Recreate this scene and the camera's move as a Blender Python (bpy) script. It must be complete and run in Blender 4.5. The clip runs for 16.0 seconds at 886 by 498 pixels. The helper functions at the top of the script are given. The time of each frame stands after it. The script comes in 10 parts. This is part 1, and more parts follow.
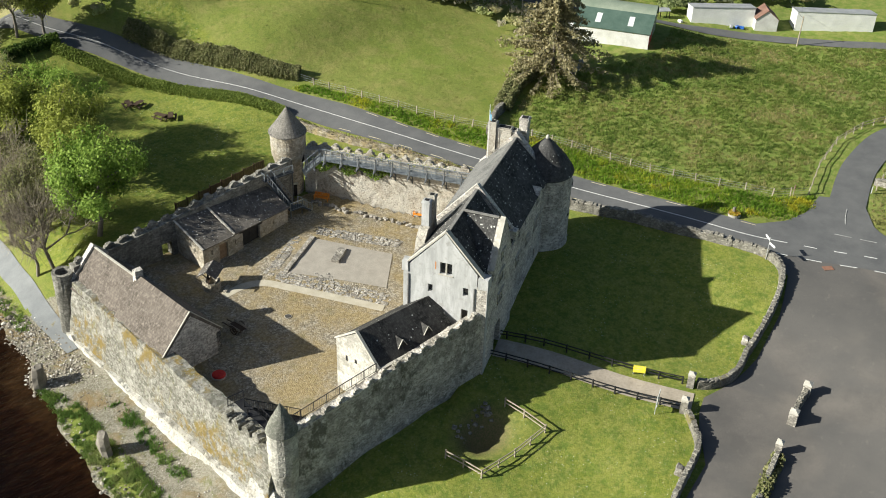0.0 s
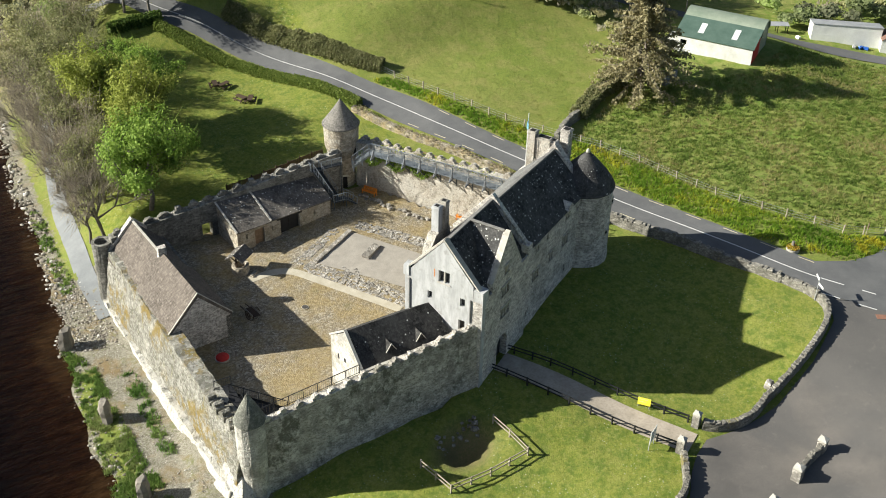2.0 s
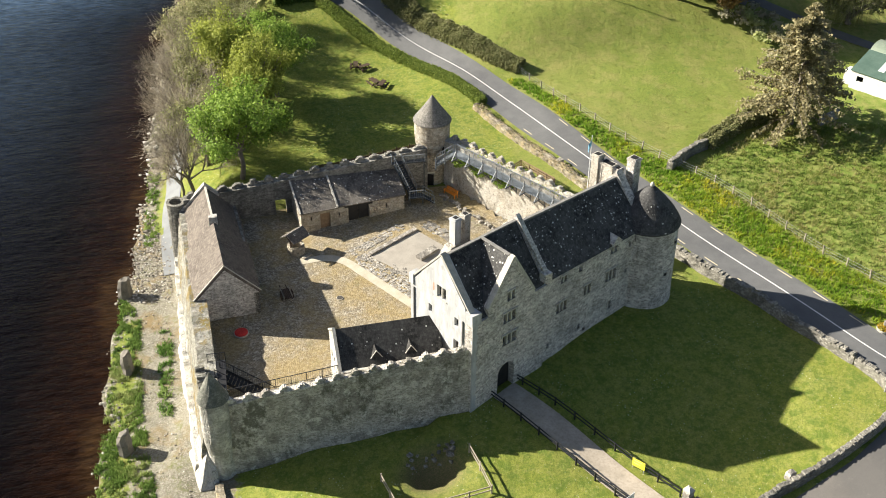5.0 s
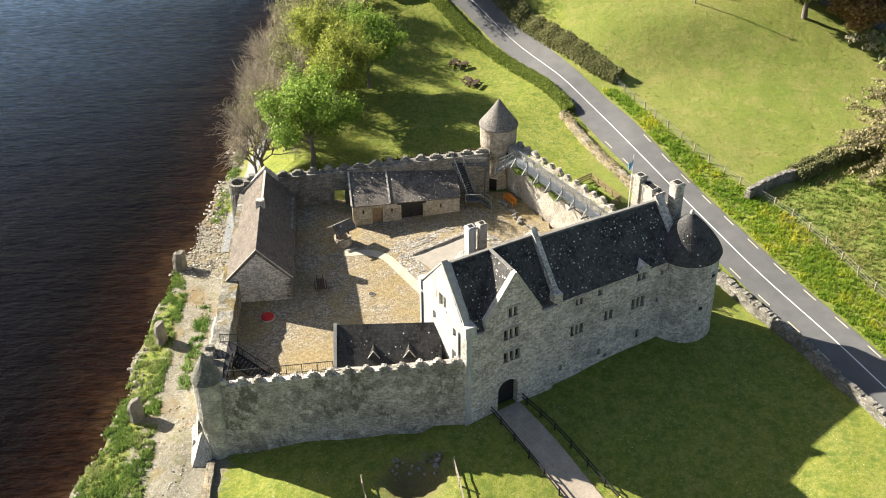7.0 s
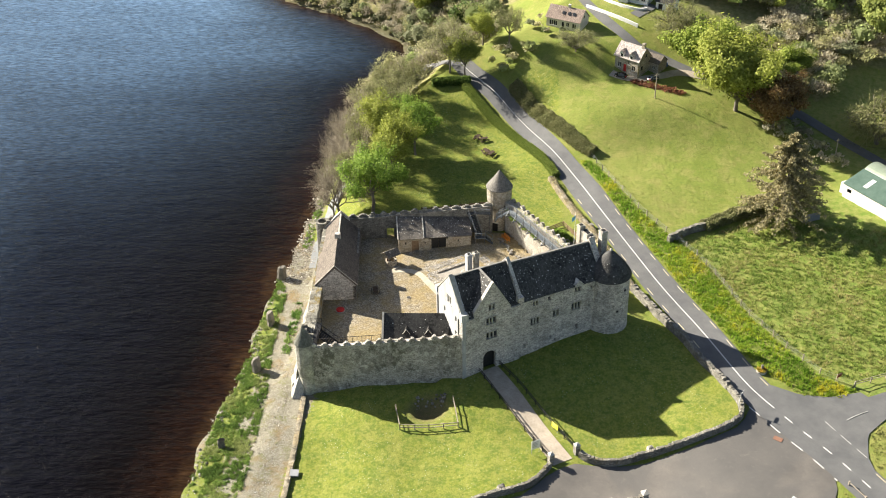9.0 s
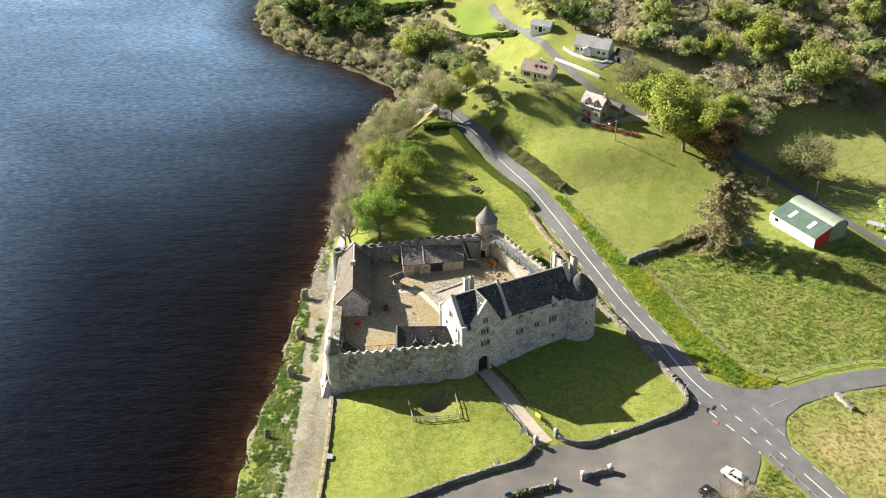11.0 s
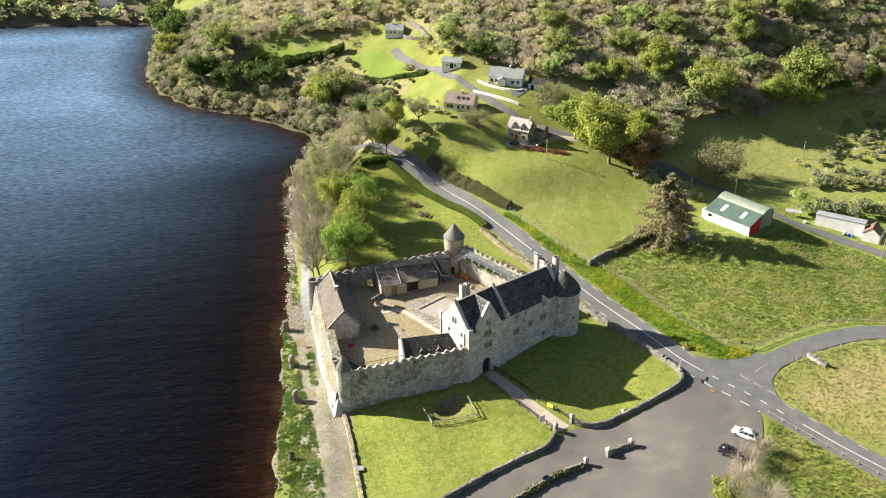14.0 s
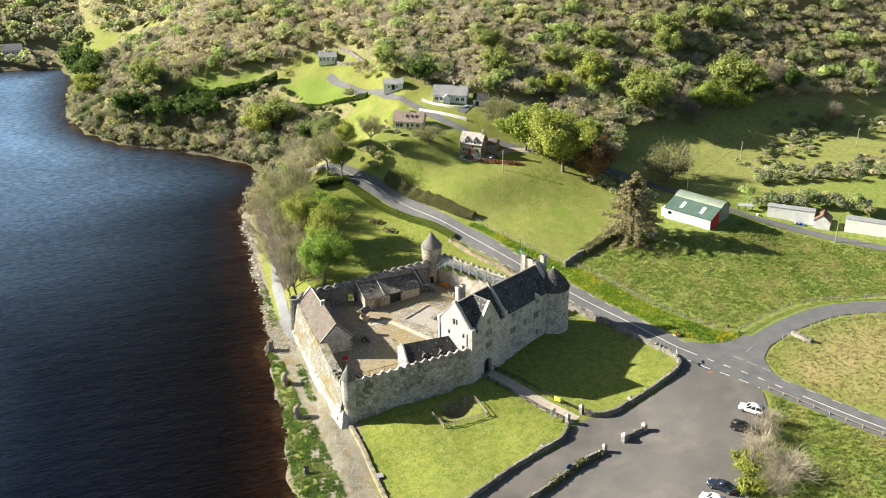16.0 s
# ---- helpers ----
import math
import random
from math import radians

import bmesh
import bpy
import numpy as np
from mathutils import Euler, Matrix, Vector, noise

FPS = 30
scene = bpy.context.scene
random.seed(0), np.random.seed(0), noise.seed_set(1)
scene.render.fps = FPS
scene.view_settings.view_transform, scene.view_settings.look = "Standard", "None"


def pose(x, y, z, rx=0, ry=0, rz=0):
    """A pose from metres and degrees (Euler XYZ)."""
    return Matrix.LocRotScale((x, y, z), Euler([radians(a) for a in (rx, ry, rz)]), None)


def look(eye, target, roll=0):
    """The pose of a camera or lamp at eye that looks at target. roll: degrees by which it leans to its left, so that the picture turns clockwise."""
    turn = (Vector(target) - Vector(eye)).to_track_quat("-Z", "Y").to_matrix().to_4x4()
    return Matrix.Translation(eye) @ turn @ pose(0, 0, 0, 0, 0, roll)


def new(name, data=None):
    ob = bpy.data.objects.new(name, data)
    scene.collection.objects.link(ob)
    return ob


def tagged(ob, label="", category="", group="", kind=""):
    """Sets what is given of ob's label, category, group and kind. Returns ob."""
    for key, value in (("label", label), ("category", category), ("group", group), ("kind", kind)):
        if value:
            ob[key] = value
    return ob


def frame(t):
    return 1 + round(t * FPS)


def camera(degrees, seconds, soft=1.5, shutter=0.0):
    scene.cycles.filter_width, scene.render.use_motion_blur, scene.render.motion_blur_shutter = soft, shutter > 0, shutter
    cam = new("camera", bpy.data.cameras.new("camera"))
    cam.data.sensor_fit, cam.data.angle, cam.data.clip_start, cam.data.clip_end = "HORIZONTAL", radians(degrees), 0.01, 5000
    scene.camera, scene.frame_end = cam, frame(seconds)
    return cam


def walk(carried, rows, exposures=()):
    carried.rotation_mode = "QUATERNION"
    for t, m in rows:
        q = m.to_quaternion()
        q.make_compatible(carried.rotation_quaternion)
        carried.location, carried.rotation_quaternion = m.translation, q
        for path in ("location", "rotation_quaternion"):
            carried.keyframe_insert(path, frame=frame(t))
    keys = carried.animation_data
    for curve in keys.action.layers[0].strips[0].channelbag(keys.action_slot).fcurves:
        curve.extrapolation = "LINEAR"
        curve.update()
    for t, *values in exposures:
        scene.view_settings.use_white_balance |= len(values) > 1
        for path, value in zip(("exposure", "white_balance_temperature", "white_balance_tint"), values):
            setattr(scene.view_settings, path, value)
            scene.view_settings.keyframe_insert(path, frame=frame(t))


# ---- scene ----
cam = camera(45.0, 16.0, soft=1.0)
PATH = [
    (0, -62.499, -62.175, 69.461, 57.150, -1.769, -40.478),
    (0.5, -58.596, -64.557, 69.663, 56.918, -1.521, -37.659),
    (1, -54.758, -66.673, 69.939, 56.704, -1.390, -34.876),
    (1.5, -50.945, -68.547, 70.251, 56.495, -1.278, -32.135),
    (2, -47.119, -70.202, 70.557, 56.305, -1.180, -29.397),
    (2.5, -43.238, -71.661, 70.816, 56.132, -1.100, -26.694),
    (3, -39.263, -72.947, 70.990, 55.949, -0.993, -23.945),
    (3.5, -35.155, -74.084, 71.037, 55.839, -0.854, -21.152),
    (4, -30.874, -75.096, 70.916, 55.810, -0.769, -18.206),
    (6.5, -7.006, -74.753, 70.175, 55.206, 0.280, -2.074),
    (7, -3.974, -74.534, 70.335, 55.243, 0.355, 0.300),
    (7.5, -1.048, -79.759, 73.830, 55.428, 0.463, 2.324),
    (8, 1.800, -93.593, 82.923, 55.897, 0.598, 3.653),
    (8.5, 3.369, -109.740, 93.539, 56.365, 0.675, 3.987),
    (9, 4.038, -125.479, 103.167, 57.052, 0.681, 3.873),
    (11.5, -3.731, -159.022, 125.870, 58.181, 0.278, 0.707),
    (12, -8.239, -162.191, 125.472, 58.861, 0.508, -0.965),
    (12.5, -14.125, -164.287, 124.283, 59.551, 0.648, -2.987),
    (13, -20.790, -165.582, 122.676, 60.282, 0.369, -5.003),
    (13.5, -27.748, -166.295, 120.910, 60.956, 0.206, -7.185),
    (14, -34.623, -166.593, 119.133, 61.669, 0.145, -9.395),
    (14.5, -41.150, -166.591, 117.383, 62.341, 0.128, -11.513),
    (15, -47.177, -166.352, 115.583, 62.998, 0.167, -13.501),
    (15.5, -52.659, -165.886, 113.545, 63.678, 0.319, -15.389),
    (16, -57.667, -165.150, 110.970, 64.336, 0.464, -17.054),
]
walk(cam, [(t, pose(x, y, z, rx, ry, rz)) for t, x, y, z, rx, ry, rz in PATH],
     exposures=[(0.0, 0.96, 6200, 6), (2.0, 1.10, 6200, 7), (3.5, 1.26, 6300, 8), (7, 1.69, 6650, 11), (9, 1.67, 6600, 10), (12.5, 1.62, 6550, 10), (16, 1.55, 6500, 9)])

# ---- light: late afternoon sun from the lake side, clear sky ----
SUN_AZ, SUN_EL = radians(297.5), radians(27.8)
world = bpy.data.worlds.new("sky")
scene.world = world
world.use_nodes = True
wn = world.node_tree
sky = wn.nodes.new("ShaderNodeTexSky")
sky.sky_type = "NISHITA"
sky.sun_disc = False
sky.sun_elevation, sky.sun_rotation = SUN_EL, SUN_AZ
sky.air_density, sky.dust_density, sky.ozone_density = 1.0, 1.6, 0.8
wn.nodes["Background"].inputs["Strength"].default_value = 0.041
wn.links.new(sky.outputs[0], wn.nodes["Background"].inputs["Color"])
sun = new("sun", bpy.data.lights.new("sun", "SUN"))
sun.data.energy, sun.data.angle, sun.data.color = 5.0, radians(0.55), (1.0, 0.93, 0.80)
sun_from = Vector((math.sin(SUN_AZ) * math.cos(SUN_EL), math.cos(SUN_AZ) * math.cos(SUN_EL), math.sin(SUN_EL)))
sun.matrix_world = look(sun_from * 300, (0, 0, 0))


# ---- materials ----
class Mat:
    """A small wrapper to write node materials in few lines."""

    def __init__(self, name, rough=0.85, metal=0.0, spec=0.3):
        self.m = bpy.data.materials.new(name)
        self.m.use_nodes = True
        self.t = self.m.node_tree
        self.b = self.t.nodes["Principled BSDF"]
        self.b.inputs["Roughness"].default_value = rough
        self.b.inputs["Metallic"].default_value = metal
        self.b.inputs["Specular IOR Level"].default_value = spec
        self.co = self.t.nodes.new("ShaderNodeTexCoord").outputs["Object"]
        self.world_co = self.t.nodes.new("ShaderNodeNewGeometry").outputs["Position"]

    def node(self, kind, **kw):
        n = self.t.nodes.new(kind)
        for k, v in kw.items():
            n.inputs[k.replace("_", " ")].default_value = v
        return n

    def put(self, value, socket):
        if hasattr(value, "is_linked"):
            self.t.links.new(value, socket)
        else:
            socket.default_value = value

    def scaled(self, co, sx, sy, sz):
        n = self.t.nodes.new("ShaderNodeMapping")
        n.inputs["Scale"].default_value = (sx, sy, sz)
        self.t.links.new(co, n.inputs["Vector"])
        return n.outputs[0]

    def noise(self, scale, detail=4.0, rough=0.55, co=None, dist=0.0):
        n = self.node("ShaderNodeTexNoise", Scale=scale, Detail=detail, Roughness=rough, Distortion=dist)
        self.t.links.new(co or self.world_co, n.inputs["Vector"])
        return n.outputs["Fac"]

    def cells(self, scale, co=None, feature="F1", out="Color", rand=1.0):
        n = self.node("ShaderNodeTexVoronoi", Scale=scale, Randomness=rand)
        n.feature = feature
        self.t.links.new(co or self.world_co, n.inputs["Vector"])
        return n.outputs[out]

    def ramp(self, fac, stops, hard=False):
        n = self.t.nodes.new("ShaderNodeValToRGB")
        e = n.color_ramp.elements
        while len(e) < len(stops):
            e.new(0.5)
        for el, (p, c) in zip(e, stops):
            el.position = p
            el.color = (c, c, c, 1) if isinstance(c, (int, float)) else (*c, 1)
        if hard:
            n.color_ramp.interpolation = "CONSTANT"
        self.put(fac, n.inputs["Fac"])
        return n.outputs["Color"]

    def mix(self, fac, a, b, mode="MIX"):
        n = self.t.nodes.new("ShaderNodeMix")
        n.data_type, n.blend_type = "RGBA", mode
        self.put(fac, n.inputs[0])
        for v, s in ((a, n.inputs[6]), (b, n.inputs[7])):
            self.put((*v, 1) if isinstance(v, tuple) and len(v) == 3 else v, s)
        return n.outputs[2]

    def math(self, op, a, b=0.0):
        n = self.t.nodes.new("ShaderNodeMath")
        n.operation = op
        self.put(a, n.inputs[0])
        self.put(b, n.inputs[1])
        return n.outputs[0]

    def attr(self, name):
        n = self.t.nodes.new("ShaderNodeAttribute")
        n.attribute_name = name
        return n.outputs["Color"]

    def split(self, colour):
        n = self.t.nodes.new("ShaderNodeSeparateColor")
        self.put(colour, n.inputs[0])
        return n.outputs

    def random(self):
        return self.t.nodes.new("ShaderNodeObjectInfo").outputs["Random"]

    def island(self):
        return self.t.nodes.new("ShaderNodeNewGeometry").outputs["Random Per Island"]

    def color(self, value):
        self.put((*value, 1) if isinstance(value, tuple) else value, self.b.inputs["Base Color"])
        return self

    def bump(self, height, strength=0.5, distance=0.05):
        n = self.node("ShaderNodeBump", Strength=strength, Distance=distance)
        self.put(height, n.inputs["Height"])
        self.t.links.new(n.outputs[0], self.b.inputs["Normal"])
        return self


def rubble(name, dark, light, mortar, size=0.42, white=0.0, moss=None, moss_amount=0.55, damp=0.6):
    """Coursed rubble: flattened cells of varied stone, pale mortar, weather stains."""
    m = Mat(name, rough=0.92, spec=0.2)
    co = m.scaled(m.world_co, 1.0, 1.0, 1.9)
    cell = m.cells(1 / size, co)
    tone = m.split(cell)[0]
    base = m.ramp(tone, [(0.0, dark), (0.55, tuple((a + b) / 2 for a, b in zip(dark, light))), (1.0, light)])
    edge = m.cells(1 / size, co, "DISTANCE_TO_EDGE", "Distance")
    joint = m.ramp(edge, [(0.0, 1.0), (0.11, 0.0)])
    c = m.mix(m.math("MULTIPLY", joint, 0.75), base, mortar)
    stain = m.ramp(m.noise(0.4, 6, 0.7), [(0.46, 0.0), (0.58, 1.0)])
    c = m.mix(m.math("MULTIPLY", stain, damp), c, tuple(v * 0.45 for v in dark))
    if white:
        wash = m.ramp(m.noise(0.9, 6, 0.7), [(0.62 - 0.35 * white, 0.0), (0.72 - 0.30 * white, 1.0)])
        c = m.mix(m.math("MULTIPLY", wash, 0.85), c, (0.72, 0.70, 0.64))
    if moss:
        g = m.ramp(m.noise(0.9, 6, 0.7, m.scaled(m.world_co, 0.5, 0.5, 0.32)), [(moss_amount, 0.0), (moss_amount + 0.07, 1.0)])
        c = m.mix(m.math("MULTIPLY", g, 0.85), c, moss)
    fine = m.noise(4.2, 5, 0.72)
    c = m.mix(m.math("MULTIPLY", m.ramp(fine, [(0.38, 1.0), (0.50, 0.0)]), 0.6), c, tuple(v * 0.55 for v in dark))
    c = m.mix(m.math("MULTIPLY", m.ramp(fine, [(0.56, 0.0), (0.68, 1.0)]), 0.35), c, tuple(min(0.85, v * 1.15) for v in light))
    m.color(c)
    m.bump(m.math("ADD", m.ramp(edge, [(0.0, 0.0), (0.14, 1.0)]), m.math("MULTIPLY", fine, 0.6)), 0.7, 0.06)
    return m.m


def slate(name, dark, light, spots=0.0, rows=3.4, brown=None):
    """Slates in courses, with pale lichen spots."""
    m = Mat(name, rough=0.8, spec=0.18)
    co = m.co
    n = m.node("ShaderNodeTexBrick", Scale=1.0, Mortar_Size=0.012, Brick_Width=0.34, Row_Height=1.0 / rows)
    n.inputs["Color1"].default_value = (*dark, 1)
    n.inputs["Color2"].default_value = (*light, 1)
    n.inputs["Mortar"].default_value = (*[v * 0.35 for v in dark], 1)
    uv = m.t.nodes.new("ShaderNodeUVMap").outputs[0]
    m.t.links.new(uv, n.inputs["Vector"])
    c = n.outputs["Color"]
    grain = m.noise(2.9, 6, 0.8, m.scaled(uv, 1.4, 0.8, 1.0))
    c = m.mix(m.math("MULTIPLY", m.ramp(grain, [(0.40, 1.0), (0.52, 0.0)]), 0.75), c, tuple(v * 0.35 for v in dark))
    c = m.mix(m.math("MULTIPLY", m.ramp(grain, [(0.54, 0.0), (0.66, 1.0)]), 0.55), c, tuple(v * 2.2 for v in light))
    big = m.ramp(m.noise(0.5, 5, 0.6), [(0.35, 0.0), (0.7, 1.0)])
    c = m.mix(m.math("MULTIPLY", big, 0.5), c, brown or tuple(v * 1.7 for v in light))
    if spots:
        for size, share, reach in ((1.6, spots, 0.095), (3.8, spots * 0.5, 0.14)):
            v = m.node("ShaderNodeTexVoronoi", Scale=size)
            v.voronoi_dimensions = "2D"
            m.t.links.new(uv, v.inputs["Vector"])
            pick = m.split(v.outputs["Color"])[1]
            dot = m.math("MULTIPLY", m.ramp(v.outputs["Distance"], [(0.0, 1.0), (reach, 1.0), (reach + 0.05, 0.0)]), m.ramp(pick, [(1 - share, 0.0), (1 - share + 0.03, 1.0)]))
            c = m.mix(dot, c, (0.66, 0.66, 0.62))
    m.color(c)
    m.bump(m.math("ADD", m.math("MULTIPLY", n.outputs["Fac"], -1.0), m.noise(6.0, 3)), 0.5, 0.03)
    return m.m


def plain(name, a, b, scale=2.0, rough=0.8, metal=0.0, bump=0.2, fine=14.0, spec=0.3, per_object=0.0):
    """A surface of two near tones, broken up at two scales."""
    m = Mat(name, rough=rough, metal=metal, spec=spec)
    f = m.ramp(m.noise(scale, 5, 0.62), [(0.3, 0.0), (0.7, 1.0)])
    c = m.mix(f, a, b)
    fine_n = m.noise(fine, 3, 0.6)
    c = m.mix(m.math("MULTIPLY", m.ramp(fine_n, [(0.3, 1.0), (0.55, 0.0)]), 0.35), c, tuple(v * 0.55 for v in a))
    if per_object:
        c = m.mix(m.math("MULTIPLY", m.random(), per_object), c, tuple(v * 0.4 for v in a))
    m.color(c)
    if bump:
        m.bump(fine_n, bump, 0.03)
    return m.m


STONE = rubble("grey_rubble", (0.33, 0.305, 0.275), (0.80, 0.75, 0.69), (0.68, 0.64, 0.585), 0.33, white=0.30, damp=0.40)
STONE_SOUTH = rubble("weathered_rubble", (0.30, 0.275, 0.238), (0.62, 0.58, 0.52), (0.55, 0.52, 0.465), 0.31, white=0.30, moss=(0.11, 0.108, 0.08), moss_amount=0.545, damp=0.55)
def lichened(name, pale, grey, stone=0.34, ochre=0.0, lime=0.0):
    """Old limed rubble: small stones half drowned in pale mortar, dark pits, ochre and yellow-green lichen."""
    m = Mat(name, rough=0.93, spec=0.15)
    co = m.scaled(m.world_co, 1.0, 1.0, 1.5)
    tone = m.split(m.cells(1 / stone, co))[0]
    edge = m.cells(1 / stone, co, "DISTANCE_TO_EDGE", "Distance")
    c = m.mix(m.ramp(tone, [(0.1, 0.0), (0.95, 1.0)]), grey, pale)
    c = m.mix(m.math("MULTIPLY", m.ramp(edge, [(0.0, 1.0), (0.10, 0.0)]), 0.45), c, tuple(v * 0.72 for v in grey))
    wash = m.ramp(m.noise(0.55, 7, 0.72), [(0.50 - 0.25 * lime, 0.0), (0.62 - 0.25 * lime, 1.0)])
    c = m.mix(m.math("MULTIPLY", wash, 0.4 + 0.4 * lime), c, (0.58, 0.56, 0.51))
    dirt = m.ramp(m.noise(0.8, 7, 0.75, m.scaled(m.world_co, 1.0, 1.0, 0.6)), [(0.53, 0.0), (0.64, 1.0)])
    c = m.mix(m.math("MULTIPLY", dirt, 0.5), c, (0.19, 0.175, 0.14))
    if ochre:
        where = m.ramp(m.noise(0.16, 3, 0.5), [(0.51, 0.0), (0.59, 1.0)])
        blot = m.ramp(m.noise(1.1, 7, 0.78, m.scaled(m.world_co, 1.0, 0.7, 0.7)), [(0.47, 0.0), (0.56, 1.0)])
        c = m.mix(m.math("MULTIPLY", m.math("MULTIPLY", where, blot), ochre), c, (0.22, 0.155, 0.035))
        green = m.ramp(m.noise(0.9, 7, 0.75, m.scaled(m.world_co, 1.0, 1.0, 0.5)), [(0.57, 0.0), (0.65, 1.0)])
        c = m.mix(m.math("MULTIPLY", green, ochre * 0.7), c, (0.20, 0.19, 0.07))
    pits = m.noise(3.8, 6, 0.74)
    c = m.mix(m.math("MULTIPLY", m.ramp(pits, [(0.36, 1.0), (0.46, 0.0)]), 0.75), c, (0.10, 0.092, 0.075))
    m.color(c)
    m.bump(m.math("ADD", m.ramp(edge, [(0.0, 0.0), (0.16, 1.0)]), m.math("MULTIPLY", pits, 1.6)), 0.8, 0.07)
    return m.m


STONE_WEST = lichened("limed_rubble", (0.345, 0.335, 0.295), (0.15, 0.145, 0.12), 0.30, ochre=0.85)
LIME_FOOT = lichened("lime_plinth", (0.45, 0.44, 0.405), (0.30, 0.29, 0.26), 0.5, ochre=0.15, lime=0.7)
STONE_WARM = lichened("warm_rubble", (0.50, 0.445, 0.355), (0.31, 0.27, 0.21), 0.34, lime=0.1)
STONE_INNER = lichened("pale_inner_rubble", (0.50, 0.455, 0.385), (0.37, 0.335, 0.28), 0.36, lime=0.25)
STONE_DARK = rubble("dark_rubble", (0.15, 0.145, 0.125), (0.36, 0.345, 0.31), (0.30, 0.29, 0.26), 0.40)
STONE_PALE = rubble("harled_pale_stone", (0.40, 0.385, 0.34), (0.62, 0.60, 0.54), (0.58, 0.56, 0.50), 0.5, white=0.1)
def limewash(name):
    """Old limewash: smooth and pale, with grey runs of damp and bare patches."""
    m = Mat(name, rough=0.9, spec=0.15)
    runs = m.noise(1.0, 6, 0.65, m.scaled(m.world_co, 1.6, 1.6, 0.35))
    c = m.mix(m.ramp(runs, [(0.40, 0.0), (0.62, 1.0)]), (0.49, 0.495, 0.498), (0.345, 0.35, 0.35))
    bare = m.ramp(m.noise(1.3, 6, 0.72), [(0.55, 0.0), (0.66, 1.0)])
    c = m.mix(m.math("MULTIPLY", bare, 0.75), c, (0.30, 0.295, 0.28))
    fine = m.noise(7.0, 4, 0.65)
    c = m.mix(m.math("MULTIPLY", m.ramp(fine, [(0.3, 1.0), (0.5, 0.0)]), 0.3), c, (0.34, 0.33, 0.30))
    m.color(c).bump(fine, 0.5, 0.05)
    return m.m


LIME = limewash("limewashed_render")
COPING = plain("coping_stone", (0.34, 0.325, 0.285), (0.56, 0.535, 0.475), 1.5)
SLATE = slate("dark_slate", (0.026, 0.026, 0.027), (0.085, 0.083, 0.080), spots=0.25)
SLATE_RANGE = slate("mossy_slate", (0.075, 0.069, 0.063), (0.140, 0.127, 0.113), spots=0.26)
SLATE_TOWER = slate("grey_black_slate", (0.034, 0.034, 0.035), (0.075, 0.074, 0.073), spots=0.05)
SLATE_PLAIN = slate("tarry_slate", (0.016, 0.016, 0.016), (0.062, 0.060, 0.057), spots=0.05)
SLATE_BROWN = slate("brown_stone_slate", (0.10, 0.085, 0.072), (0.16, 0.138, 0.12), brown=(0.19, 0.162, 0.138))
SLATE_CONE = slate("grey_stone_slate", (0.13, 0.125, 0.115), (0.20, 0.19, 0.175), brown=(0.27, 0.25, 0.22))
BLACK = plain("black_void", (0.012, 0.012, 0.013), (0.022, 0.021, 0.02), 3.0, 0.7, bump=0.0)
DARK_PAINT = plain("black_painted_timber", (0.014, 0.014, 0.015), (0.03, 0.03, 0.03), 2.0, 0.6)
GLASS = plain("dark_leaded_glass", (0.02, 0.022, 0.026), (0.05, 0.055, 0.06), 4.0, 0.15, bump=0.1, spec=0.6)
TIMBER = plain("brown_timber", (0.19, 0.125, 0.075), (0.31, 0.22, 0.14), 3.0, 0.75)
GREY_TIMBER = plain("weathered_timber", (0.26, 0.22, 0.17), (0.40, 0.35, 0.28), 3.0, 0.85)
GREY_STEEL = plain("grey_blue_steel", (0.20, 0.23, 0.26), (0.30, 0.33, 0.36), 2.0, 0.5, 0.4)
ORANGE = plain("orange_varnished_timber", (0.62, 0.20, 0.02), (0.78, 0.30, 0.04), 4.0, 0.5)
RED = plain("red_canvas", (0.45, 0.02, 0.02), (0.60, 0.04, 0.03), 4.0, 0.6)


# ---- helpers for building ----
def part(name, bm, material, parent=None, label="", smooth=False):
    """Links a bmesh as one mesh object, under a thing or a part."""
    me = bpy.data.meshes.new(name)
    bm.normal_update()
    bm.to_mesh(me)
    bm.free()
    for mat_ in (material if isinstance(material, (list, tuple)) else [material]):
        me.materials.append(mat_)
    if smooth:
        me.shade_smooth()
    ob = new(name, me)
    if parent is not None:
        ob.parent = parent
    return tagged(ob, label)


def thing(name, label, category, at=None, group="", kind=""):
    """An empty at the base of a thing."""
    ob = new(name)
    ob.empty_display_size = 0.3
    if at is not None:
        ob.matrix_world = at
    return tagged(ob, label, category, group, kind)


def shared(name, mesh, parent=None, m=None, label=""):
    """An object of its own on a mesh that others use too."""
    ob = new(name, mesh)
    if parent is not None:
        ob.parent = parent
    if m is not None:
        ob.matrix_local = m
    return tagged(ob, label)


def mesh_of(name, bm, material, smooth=False):
    me = bpy.data.meshes.new(name)
    bm.normal_update()
    bm.to_mesh(me)
    bm.free()
    for mat_ in (material if isinstance(material, (list, tuple)) else [material]):
        me.materials.append(mat_)
    if smooth:
        me.shade_smooth()
    return me


